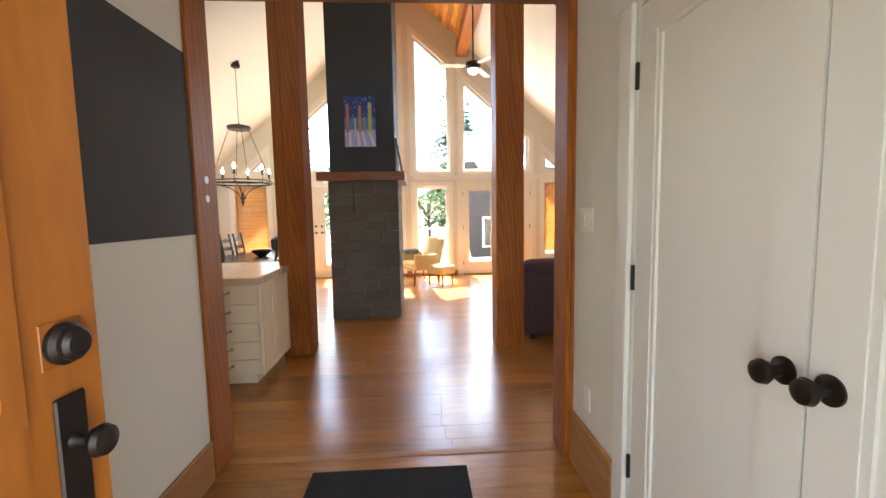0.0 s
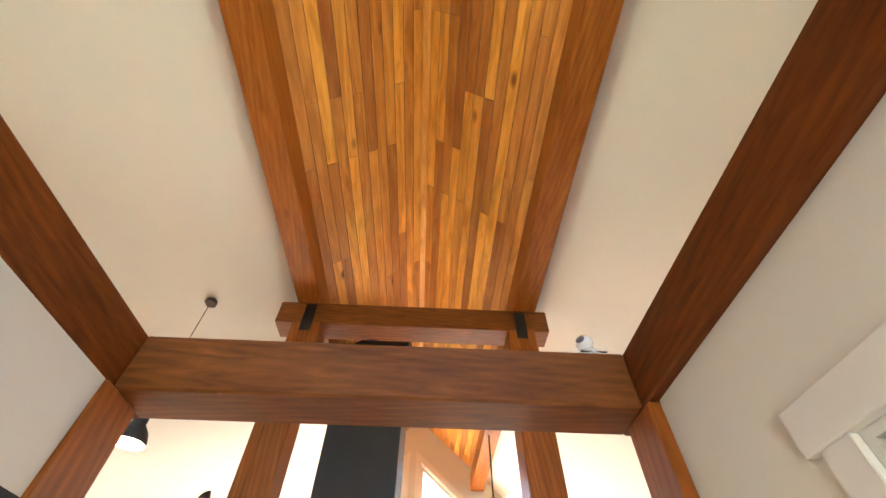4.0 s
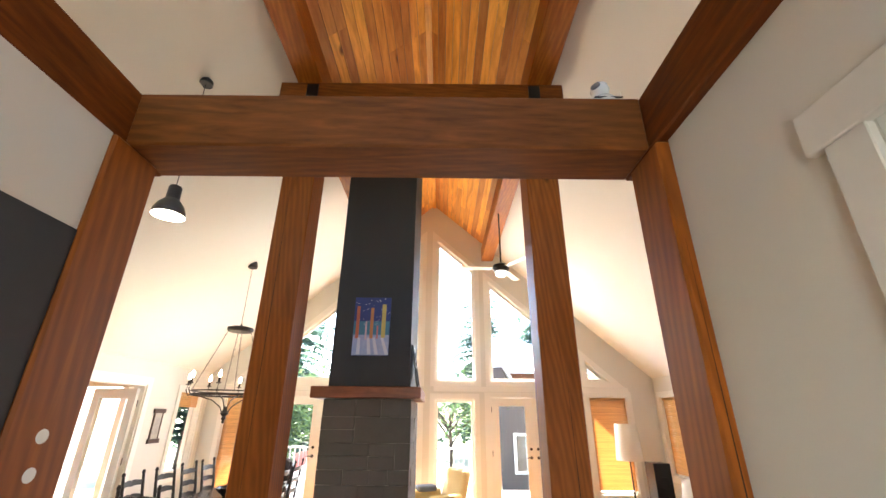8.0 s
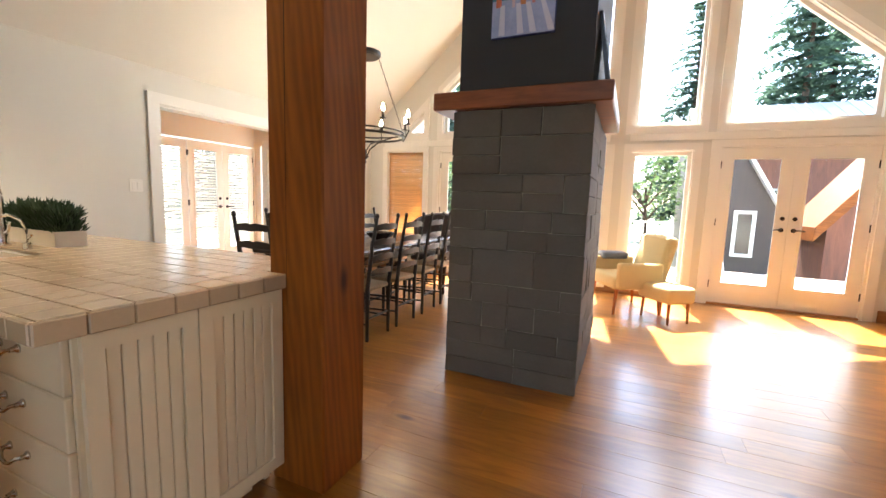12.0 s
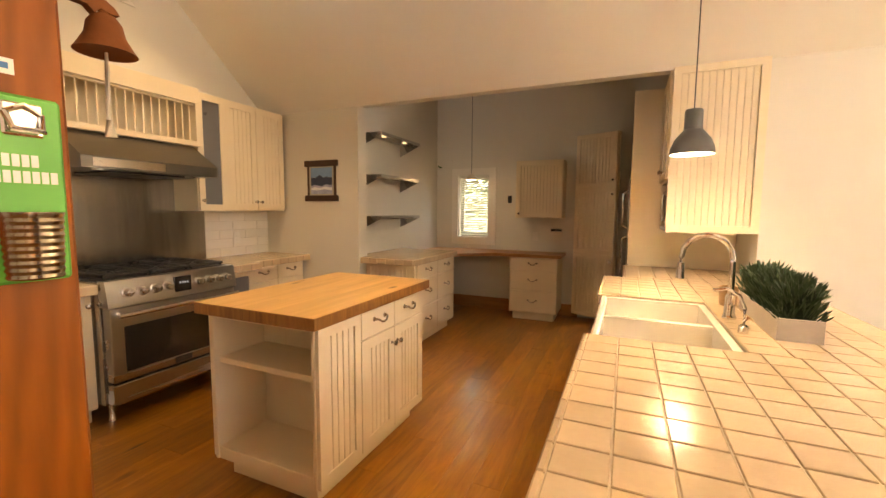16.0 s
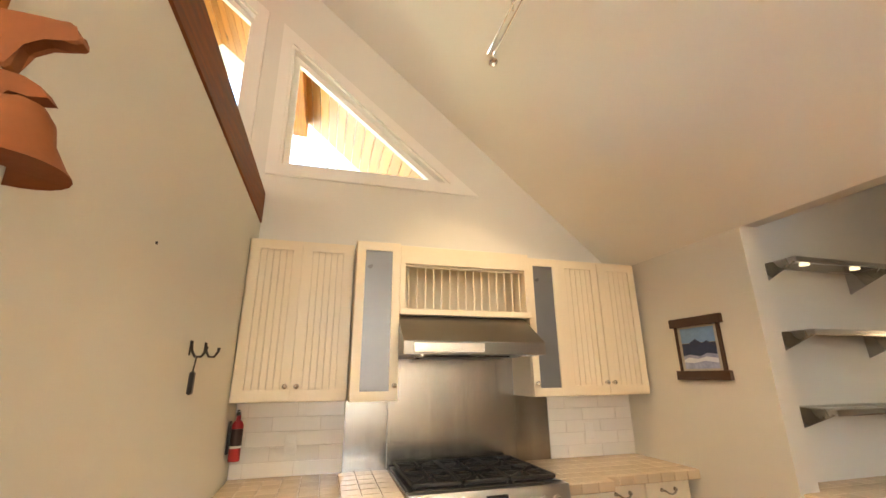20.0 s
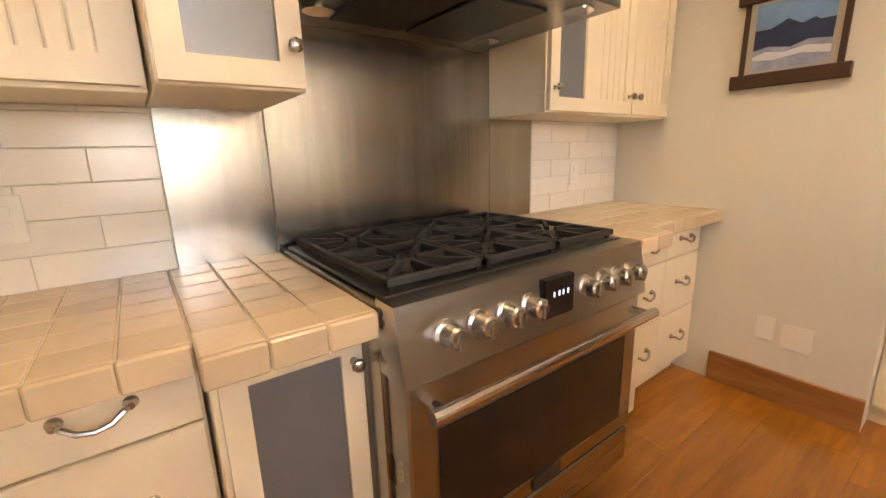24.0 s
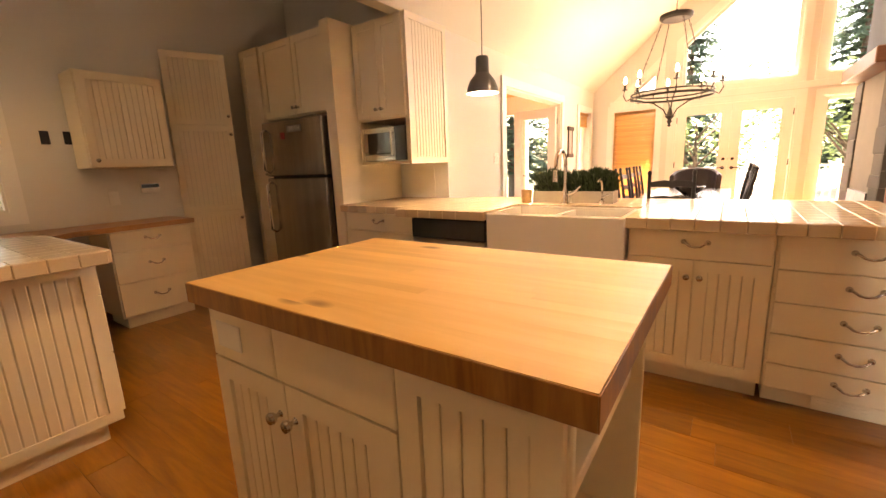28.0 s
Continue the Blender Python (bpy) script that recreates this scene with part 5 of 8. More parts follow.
c = carcass("tall_cabinet", facing(-6.02, 3.66, 0), 1.0, 0.68, 1.72, 2.42, "cream cabinet doors above the refrigerator")
bead_door(c, 0.008, 0.497, 1.735, 2.41, fill="plain", knob_at=(0.47, 1.80)), bead_door(c, 0.503, 0.992, 1.735, 2.41, fill="plain", knob_at=(0.53, 1.80))
tagged(boxpart("side_panel", (-5.02, -4.905, 3.56, 4.355, 0, 2.42), CREAM, None), "cream panel between refrigerator and microwave counter", "panel", kind="structure")
c = carcass("tall_cabinet", facing(-6.34, 3.64, 0), 0.318, 0.7, 0.05, 2.42, "narrow cream broom cupboard beside the refrigerator")
bead_door(c, 0.006, 0.312, 0.09, 1.10, fill="plain", knob_at=(0.285, 1.02)), bead_door(c, 0.006, 0.312, 1.11, 2.41, fill="plain", knob_at=(0.285, 1.20))
pa = thing("pantry", pose(-6.455, 2.93, 0, 0, 0, 68), "tall cream corner pantry with three stacked beadboard doors", "pantry")
boxpart("body", (0, 0.53, 0.0, 0.06, 0.06, 2.34), CREAM, pa)
for z0, z1 in ((0.07, 0.86), (0.87, 1.68), (1.69, 2.33)):
    bead_door(pa, 0.008, 0.522, z0, z1, (0.495, z1 - 0.08) if z0 < 1 else (0.495, z0 + 0.08), rail=0.05)

# nook counter, desk, upper cabinet, shelves
c = carcass("base_cabinet", facing(-4.47, 1.665, 180), 0.955, 0.70, 0.10, CT0 - 0.002, "cream nook drawer base with pewter pulls", toe=1)
for z0, z1 in ((0.118, 0.412), (0.418, 0.700), (0.706, 0.852)):
    slab(c, 0.01, 0.475, z0, z1, (0.24,)), slab(c, 0.480, 0.945, z0, z1, (0.71,))
es = thing("cabinet_end", facing(-4.468, 1.105, 90), "cream beadboard end of the nook counter", "end panel")
bead_door(es, 0.0, 0.56, 0.09, 0.858, name="panel", rail=0.05)
counter("countertop", [(-5.44, -4.472, NKS + 0.001, 1.70), (-4.472, -4.36, 1.102, 1.70)], "sand tiled nook counter", ("n", "e"))
dk = thing("desk", pose(0, 0, 0), "built-in desk with a fir-edged top under the window", "desk")
bm = B()
prism(bm, [(-5.445, NKS + 0.003), (-5.445, 1.50), (-5.75, 1.62), (-6.05, 2.0), (-6.05, 2.83), (NKX + 0.002, 2.83), (NKX + 0.002, NKS + 0.003)], "z", 0.81, 0.848)
part("desktop", bm, wood("fir_desk", (0.50, 0.25, 0.09), (0.34, 0.15, 0.05), "y", 8, 0.4, 0.05), dk)
dc = thing("drawer_unit", facing(-6.075, 2.19, 90), "cream three-drawer unit under the desk", "drawers")
boxpart("body", (0, 0.60, 0, 0.43, 0.10, 0.808), CREAM, dc), boxpart("toe_kick", (0.04, 0.56, 0.05, 0.4, 0, 0.099), CREAM, dc)
for z0, z1 in ((0.115, 0.385), (0.392, 0.64), (0.647, 0.80)):
    slab(dc, 0.01, 0.59, z0, z1, (0.3,))
c = carcass("wall_cabinet", facing(-6.215, 2.215, 90), 0.59, 0.30, 1.305, 2.03, "cream upper cabinet with a single beadboard door")
bead_door(c, 0.008, 0.582, 1.312, 2.022, (0.05, 1.36))
for i, z in enumerate((1.33, 1.76, 2.19)):
    sh = thing("steel_shelf", pose(-4.56, NKS + 0.002, z), "wall-hung brushed steel shelf with tapered ends", "shelf", "steel shelves")
    boxpart("plate", (-0.86, 0, 0, 0.27, -0.004, 0.0), STEEL_H, sh, bevel=0.001)
    boxpart("lip", (-0.86, 0, 0.268, 0.272, -0.035, -0.004), STEEL_H, sh, bevel=0.001)
    for x in (-0.86, -0.004):
        bm = B()
        prism(bm, [(0, -0.005), (0.266, -0.005), (0.266, -0.03), (0, -0.15)], "x", x, x + 0.004)
        part("bracket", bm, STEEL_H, sh)
    if i == 2:
        for x in (-0.65, -0.2):
            bm = B()
            lathe(bm, [(0.022, 0), (0.028, -0.02), (0.001, -0.021)], 14, at=(x, 0.18, -0.004))
            part("puck_light", bm, glow("puck_glow", (1.0, 0.8, 0.5), 0.08), sh, "small lit puck light", smooth=True)

# nook blind
bl = thing("window_blind", pose(NKX + 0.01, 1.29, 0), "white venetian blind in the nook window", "blind")
for k in range(24):
    boxpart("slat", (-0.019, 0.019, 0.03, 0.45, -0.001, 0.001), BLINDN, bl, bevel=0, m=Matrix.Translation((-0.02, 0, 1.05 + k * 0.034)) @ Matrix.Rotation(radians(42), 4, "Y"))
boxpart("head_rail", (-0.04, 0.0, 0.025, 0.455, 1.86, 1.895), BLINDN, bl)

# pendants over the counter


def pendant(x, y, drop, label, r=0.115, lit=True):
    zt = roof(x) if x > WX else NKZ
    p = thing("pendant_lamp", pose(x, y, zt - drop), label, "pendant lamp", "counter pendants")
    bm = B()
    lathe(bm, [(r - 0.002, 0.0), (r, 0.0), (r * 0.97, 0.035), (r * 0.80, 0.085), (r * 0.52, 0.125), (r * 0.42, 0.14), (r * 0.40, 0.24), (r * 0.36, 0.25), (0.0, 0.252)], 28, cap=False)
    shd = part("shade", bm, mat("grey_enamel", (0.06, 0.062, 0.064), 0.42, var=0.1), p, "dark grey metal shade", smooth=True)
    bm = B()
    lathe(bm, [(r - 0.003, 0.0015), (r * 0.93, 0.035), (r * 0.75, 0.082), (r * 0.47, 0.12), (0.0, 0.128)], 28, cap=False)
    part("lining", bm, mat("white_enamel", (0.85, 0.83, 0.78), 0.4, var=0.03), shd, "white inside of the shade", smooth=True)
    bm = B()
    ball(bm, (0, 0, 0.085), 0.032)
    part("bulb", bm, glow("bulb_glow", (1.0, 0.86, 0.66), 30), p, "lit bulb", smooth=True)
    bm = B()
    tube(bm, [(0, 0, 0.25), (0, 0, drop - 0.03)], 0.0035, 6)
    part("cord", bm, BLACK, p)
    bm = B()
    lathe(bm, [(0.055, drop - 0.035), (0.055, drop), (0.03, drop + 0.03)], 18)
    part("canopy", bm, BLACK, p, smooth=True)
    lamp("pendant_light", "POINT", (x, y, zt - drop + 0.035), 0.2, WARM, 0.025)
    return p


for x, hang in ((-3.67, 1.25), (-2.87, 1.35), (-2.07, 1.31)):
    pendant(x, 3.86, hang, "dark grey dome pendant lamp, lit, over the counter")
npd = thing("pendant_lamp", pose(-6.0, 1.68, 1.79), "small frosted glass pendant, lit, in the nook", "pendant lamp")
bm = B()
lathe(bm, [(0.078, 0.0), (0.064, 0.03), (0.03, 0.06), (0.018, 0.075)], 20, cap=False)
part("shade", bm, mat("frosted_glass", (0.80, 0.74, 0.60), 0.4), npd, smooth=True)
bm = B()
ball(bm, (0, 0, 0.025), 0.022)
part("bulb", bm, glow("dim_bulb", (1.0, 0.86, 0.66), 3), npd, smooth=True)
bm = B()
tube(bm, [(0, 0, 0.07), (0, 0, NKZ - 1.79)], 0.003, 6), lathe(bm, [(0.05, NKZ - 1.82), (0.05, NKZ - 1.79)], 16)
part("cord", bm, BLACK, npd)
lamp("nook_pendant_light", "POINT", (-6.0, 1.68, 1.76), 0.08, WARM, 0.04)

# cable light track over the kitchen
tk = thing("track_light", pose(0, 0, 0), "steel rail of spot lights along the kitchen ceiling", "track light")
tx = -2.82
tz = roof(tx) - 0.12
bm = B()
for o in (-0.02, 0.02):
    tube(bm, [(tx + o, 0.84, tz), (tx + o, 4.3, tz)], 0.006, 6)
part("rail", bm, CHROME, tk, smooth=True)
for y in (1.2, 2.6, 4.1):
    bm = B()
    tube(bm, [(tx, y, tz), (tx, y, roof(tx) + 0.0)], 0.008, 8)
    part("standoff", bm, CHROME, tk, smooth=True)
for y in (0.88, 1.9, 2.9, 4.1):
    bm = B()
    tube(bm, [(tx, y, tz), (tx, y - 0.02, tz - 0.06)], 0.006, 6)
    lathe(bm, [(0.016, 0), (0.03, -0.05), (0.026, -0.05), (0.001, -0.02)], 14, m=Matrix.Translation((tx, y - 0.02, tz - 0.05)) @ Matrix.Rotation(radians(20), 4, "X"))
    part("spot_head", bm, CHROME, tk, smooth=True)
for y, p in ((0.88, 2.6), (1.9, 2.8), (2.9, 1.7)):
    lamp("track_spot", "SPOT", (tx, y, tz - 0.13), p, WARM, 0.03, (tx - 0.1, y - 0.5, 1.0), cone=95)

# ---- chimney ----
CX0, CX1, CY0, CY1 = -1.20, -0.31, 5.60, 6.95
ch = thing("fireplace", pose(0, 0, 0), "grey stone fireplace with a charcoal chimney breast", "fireplace", kind="structure")
boxpart("core", (CX0 + 0.010, CX1 - 0.010, CY0 + 0.010, CY1 - 0.03, 0, 1.83), MORTAR, ch, bevel=0)
bm = B()
prism(bm, [(CX0 + 0.02, 1.95), (CX1 - 0.02, 1.95), (CX1 - 0.02, roof(CX1) + 0.1), (RX - 0.4, 6.0), (CX0 + 0.02, roof(CX0) + 0.1)], "y", CY0 + 0.02, CY1 - 0.1)
part("chimney_breast", bm, CHAR, ch, "charcoal painted chimney breast")
bm = B()
box(bm, CX0 - 0.145, CX1 + 0.105, CY0 - 0.05, CY1 - 0.2, 1.832, 1.948, 0.008)
part("mantel", bm, wood("mantel_wood", (0.30, 0.095, 0.03), (0.14, 0.04, 0.013), "x", 9, 0.4, 0.05), ch, "thick reddish fir mantel shelf")
boxpart("firebox", (CX0 - 0.005, CX0 + 0.03, 5.95, 6.65, 0.12, 0.85), BLACK, ch, "black firebox", 0.004)
# stones, coursed with uneven heights and lengths
rng = random.Random(11)


def stone_face(along, fixed, a0, a1, out):
    z = 0.004
    while z < 1.80:
        h = rng.choice([0.13, 0.17, 0.21, 0.24])
        if z + h > 1.74:
            h = 1.828 - z
        a = a0
        first = True
        while a < a1 - 0.01:
            ln = rng.choice([0.18, 0.26, 0.34, 0.42, 0.50])
            e = a1 if a + ln > a1 - 0.12 else a + ln
            parts = [(z, z + h)] if h < 0.2 or rng.random() < 0.5 else [(z, z + h * 0.5), (z + h * 0.5, z + h)]
            for q0, q1 in parts:
                p = rng.uniform(0.0, 0.008)
                bm = B()
                d = (a + 0.0015, e - 0.0015)
                if along == "x":
                    v = box(bm, d[0], d[1], min(fixed, fixed + out * (0.028 + p)), max(fixed, fixed + out * (0.028 + p)), q0 + 0.0015, q1 - 0.0015, 0.004)
                else:
                    v = box(bm, min(fixed, fixed + out * (0.028 + p)), max(fixed, fixed + out * (0.028 + p)), d[0], d[1], q0 + 0.0015, q1 - 0.0015, 0.004)
                for w in bm.verts:
                    w.co += Vector((rng.uniform(-1, 1), rng.uniform(-1, 1), rng.uniform(-1, 1))) * 0.003
                part("stone", bm, STONE, ch)
            a = e
        z += h


stone_face("x", CY0 + 0.03, CX0 - 0.01, CX1 + 0.01, -1)
stone_face("y", CX1 - 0.03, CY0 + 0.03, CY1, 1)
stone_face("y", CX0 + 0.03, CY0 + 0.03, 5.94, -1)
stone_face("y", CX0 + 0.03, 6.66, CY1, -1)

pt = thing("painting", pose(-0.767, CY0 + 0.018, 2.585), "night-blue painting of abstract coloured skis on the chimney", "painting")
boxpart("canvas", (-0.20, 0.20, -0.025, 0.0, -0.32, 0.32), mat("canvas_blue", (0.03, 0.05, 0.22), 0.6, var=0.4, scale=5, dark=(0.01, 0.02, 0.09)), pt, bevel=0.002)
boxpart("lower_field", (-0.197, 0.197, -0.027, -0.0252, -0.317, -0.10), mat("canvas_snow", (0.42, 0.46, 0.62), 0.6, var=0.3, scale=9, dark=(0.16, 0.22, 0.42)), pt, "pale snow field", 0)
boxpart("mid_field", (-0.197, 0.197, -0.0265, -0.0252, -0.099, 0.05), mat("canvas_teal", (0.06, 0.20, 0.30), 0.6, var=0.3, scale=9), pt, "teal field", 0)
for x, w, z0, z1, col in ((-0.155, 0.035, -0.14, 0.22, (0.50, 0.13, 0.06)), (-0.06, 0.018, -0.15, 0.05, (0.6, 0.45, 0.5)), (0.0, 0.035, -0.14, 0.20, (0.55, 0.22, 0.08)), (0.065, 0.018, -0.14, 0.0, (0.55, 0.2, 0.2)), (0.13, 0.045, -0.13, 0.24, (0.55, 0.42, 0.12))):
    bm = B()
    box(bm, x - w / 2, x + w / 2, -0.0285, -0.0272, z0, z1)
    part("figure", bm, mat(f"ski_paint_{len(MATS)}", col, 0.6, var=0.3, scale=12), pt)
for x, sl in ((-0.13, 0.0), (-0.03, 0.02), (0.03, 0.04), (0.12, 0.06)):
    bm = B()
    prism(bm, [(x - 0.014, -0.13), (x + 0.014, -0.13), (x + sl + 0.02, -0.31), (x + sl - 0.02, -0.31)], "y", -0.0285, -0.0272)
    part("reflection", bm, mat("canvas_white", (0.62, 0.62, 0.70), 0.6, var=0.2), pt)
bm = B()
rr = random.Random(3)
for k in range(40):
    x, z = rr.uniform(-0.19, 0.19), rr.uniform(0.0, 0.31)
    box(bm, x - 0.004, x + 0.004, -0.0282, -0.0272, z - 0.004, z + 0.004)
part("stars", bm, mat("canvas_white", (0.62, 0.62, 0.70), 0.6), pt)
lf = thing("leaning_picture", pose(CX1 + 0.06, 5.74, 1.949, 0, -9, 0), "dark framed picture leaning on the mantel", "picture")
bm = B()
ring(bm, rect(0, 0.36, 0, 0.46), rect(0.03, 0.33, 0.03, 0.43), "x", -0.012, 0.012)
part("frame", bm, BLACK, lf)
boxpart("image", (-0.008, 0.0, 0.03, 0.33, 0.03, 0.43), SMOKE, lf, bevel=0)

# ---- dining room ----


def chair(m, label):
    """A ladder-back chair with a rush seat; its back stands at +y."""
    c = thing("dining_chair", m, label, "chair", "ladder-back chairs")
    for x in (-0.205, 0.205):
        bm = B()
        tube(bm, [(x, -0.20, 0), (x, -0.20, 0.2), (x, -0.20, 0.455)], [0.015, 0.018, 0.019], 8)
        part("leg", bm, CHAIRB, c, smooth=True)
        xb = x * 0.82
        bm = B()
        tube(bm, [(xb, 0.20, 0), (xb, 0.20, 0.45), (xb, 0.24, 0.8), (xb, 0.285, 1.06)], [0.015, 0.019, 0.017, 0.014], 8)
        ball(bm, (xb, 0.288, 1.08), 0.018, sz=1.4)
        part("leg", bm, CHAIRB, c, smooth=True)
        for z in (0.14, 0.28):
            bm = B()
            tube(bm, [(x, -0.20, z), (xb, 0.20, z + 0.01)], 0.009, 6)
            part("stretcher", bm, CHAIRB, c, smooth=True)
    for y, w in ((-0.20, 0.205), (0.20, 0.168)):
        for z in ((0.18, 0.31) if y < 0 else (0.2,)):
            bm = B()
            tube(bm, [(-w, y, z), (0, y, z), (w, y, z)], [0.009, 0.012, 0.009], 6)
            part("stretcher", bm, CHAIRB, c, smooth=True)
    for k, z in enumerate((0.57, 0.70, 0.83, 0.96)):
        yb = 0.20 + max(0, (z - 0.45)) * 0.135
        bm = B()
        n = 8
        lo, hi = [], []
        for i in range(n + 1):
            u = i / n
            x = -0.162 + 0.324 * u
            bow = 0.018 * math.sin(math.pi * u)
            top = 0.045 + 0.018 * math.sin(math.pi * u) - (0.012 if abs(u - 0.5) < 0.07 else 0)
            lo.append((x, yb + bow, z + 0.006 * math.sin(math.pi * u * 2) ** 2))
            hi.append((x, yb + bow + 0.004, z + top))
        for i in range(n):
            v = []
            for dy in (0, 0.011):
                v += [bm.verts.new((p[0], p[1] + dy, p[2])) for p in (lo[i], lo[i + 1], hi[i + 1], hi[i])]
            bm.faces.new(v[:4]), bm.faces.new(v[4:][::-1])
            bm.faces.new((v[0], v[4], v[5], v[1])), bm.faces.new((v[3], v[2], v[6], v[7]))
            if i == 0:
                bm.faces.new((v[0], v[3], v[7], v[4]))
            if i == n - 1:
                bm.faces.new((v[1], v[5], v[6], v[2]))
        bmesh.ops.remove_doubles(bm, verts=bm.verts[:], dist=1e-5)
        part("slat", bm, CHAIRB, c)
    bm = B()
    prism(bm, [(-0.215, -0.215), (0.215, -0.215), (0.178, 0.205), (-0.178, 0.205)], "z", 0.432, 0.470)
    bmesh.ops.bevel(bm, geom=bm.edges[:], offset=0.014, segments=2, profile=0.5, affect="EDGES", clamp_overlap=True)
    part("seat", bm, RUSH, c, "woven rush seat", smooth=True)
    return c


TX, TY0, TY1 = -2.58, 5.50, 7.90
tb = thing("dining_table", pose(TX, 0, 0), "dark-stained long dining table on turned legs", "dining table")
boxpart("tabletop", (-0.45, 0.45, TY0, TY1, 0.725, 0.762), TABLEW, tb, bevel=0.010)
bm = B()
box(bm, -0.37, 0.37, TY0 + 0.09, TY0 + 0.115, 0.62, 0.724), box(bm, -0.37, 0.37, TY1 - 0.115, TY1 - 0.09, 0.62, 0.724), box(bm, -0.37, -0.345, TY0 + 0.115, TY1 - 0.115, 0.62, 0.724), box(bm, 0.345, 0.37, TY0 + 0.115, TY1 - 0.115, 0.62, 0.724)
part("apron", bm, TABLEW, tb)
for x in (-0.35, 0.35):
    for y in (TY0 + 0.11, TY1 - 0.11):
        bm = B()
        lathe(bm, [(0.024, 0), (0.034, 0.03), (0.026, 0.08), (0.036, 0.2), (0.048, 0.38), (0.034, 0.47), (0.046, 0.52), (0.046, 0.70), (0.046, 0.724)], 14, at=(x, y, 0))
        part("leg", bm, TABLEW, tb, smooth=True)
first = chair(pose(TX + 0.34, 5.98, 0, 0, 0, -90), "black ladder-back chair with rush seat at the table")
for y in (6.48, 6.98, 7.48):
    copy_thing(first, pose(TX + 0.34, y, 0, 0, 0, -90 + (y * 37 % 7) - 3))
for y in (6.02, 6.55, 7.05, 7.52):
    copy_thing(first, pose(TX - 0.36, y, 0, 0, 0, 90 + (y * 53 % 8) - 4))
copy_thing(first, pose(TX + 0.01, 5.38, 0, 0, 0, 183))
ac = thing("head_chair", pose(TX, 8.22, 0), "dark leather round-backed chair at the table's head", "chair")
DLEATH = mat("dark_leather", (0.035, 0.022, 0.022), 0.4, var=0.2, scale=8)
bm = B()
cushion(bm, -0.25, 0.25, -0.25, 0.22, 0.38, 0.50, 0.04)
part("seat", bm, DLEATH, ac, smooth=True)
bm = B()
n = 14
rows_ = []
for i in range(n + 1):
    a = math.pi * (0.02 + 0.96 * i / n)
    hgt = 0.92 + 0.10 * math.sin(a)
    rows_.append([bm.verts.new((r * math.cos(a), -0.02 + r * math.sin(a) * 0.95, z)) for r, z in ((0.25, 0.42), (0.27, hgt), (0.30, hgt + 0.02), (0.33, hgt - 0.01), (0.31, 0.42))])
for p, q in zip(rows_, rows_[1:]):
    for k in range(5):
        bm.faces.new((p[k], p[(k + 1) % 5], q[(k + 1) % 5], q[k]))
bm.faces.new(rows_[0]), bm.faces.new(rows_[-1][::-1])
part("backrest", bm, DLEATH, ac, smooth=True)
for x in (-0.2, 0.2):
    for y in (-0.2, 0.2):
        bm = B()
        tube(bm, [(x, y, 0), (x, y, 0.39)], [0.015, 0.02], 8)
        part("leg", bm, TABLEW, ac, smooth=True)
bw = thing("bowl", pose(TX + 0.05, 6.75, 0.762), "dark wooden bowl on the dining table", "bowl")
bm = B()
lathe(bm, [(0.06, 0), (0.07, 0.01), (0.13, 0.06), (0.16, 0.10), (0.15, 0.10), (0.12, 0.06), (0.05, 0.02), (0.001, 0.018)], 24)
part("vessel", bm, TABLEW, bw, smooth=True)

# chandelier
CHX, CHY, CHZ = -2.80, 6.82, 1.56
cd = thing("chandelier", pose(CHX, CHY, CHZ), "wrought-iron ring chandelier with lit candle bulbs", "chandelier")
R = 0.43
bm = B()
tor = [(R * math.cos(k * math.tau / 40), R * math.sin(k * math.tau / 40)) for k in range(41)]
for dz, rad in ((0.34, 0.013), (0.385, 0.009)):
    tube(bm, [(x, y, dz) for x, y in tor], rad, 8)
part("ring", bm, IRON, cd, smooth=True)
bm = B()
lathe(bm, [(0.004, 0.0), (0.02, 0.012), (0.012, 0.035), (0.03, 0.06), (0.018, 0.085), (0.055, 0.12), (0.03, 0.15), (0.02, 0.20)], 16)
part("finial", bm, IRON, cd, smooth=True)
for k in range(8):
    a = k * math.tau / 8 + 0.2
    cx, sx = math.cos(a), math.sin(a)
    if k % 2 == 0:
        bm = B()
        tube(bm, [(0.02 * cx, 0.02 * sx, 0.10), (0.07 * cx, 0.07 * sx, 0.20), (0.18 * cx, 0.18 * sx, 0.28), (0.34 * cx, 0.34 * sx, 0.325), (R * cx, R * sx, 0.335)], 0.008, 6)
        part("stay", bm, IRON, cd, smooth=True)
    bm = B()
    tube(bm, [(R * cx, R * sx, 0.36), ((R + 0.05) * cx, (R + 0.05) * sx, 0.33), ((R + 0.085) * cx, (R + 0.085) * sx, 0.40), ((R + 0.07) * cx, (R + 0.07) * sx, 0.46)], 0.007, 6)
    lathe(bm, [(0.028, 0), (0.032, 0.008), (0.014, 0.014), (0.013, 0.075)], 12, at=((R + 0.07) * cx, (R + 0.07) * sx, 0.46))
    arm = part("arm", bm, IRON, cd, smooth=True)
    bm = B()
    lathe(bm, [(0.010, 0), (0.017, 0.025), (0.013, 0.05), (0.004, 0.075)], 10, at=((R + 0.07) * cx, (R + 0.07) * sx, 0.535))
    part("bulb", bm, glow("candle_glow", (1.0, 0.83, 0.58), 28), arm, "lit candle bulb", smooth=True)
top_z = 1.19
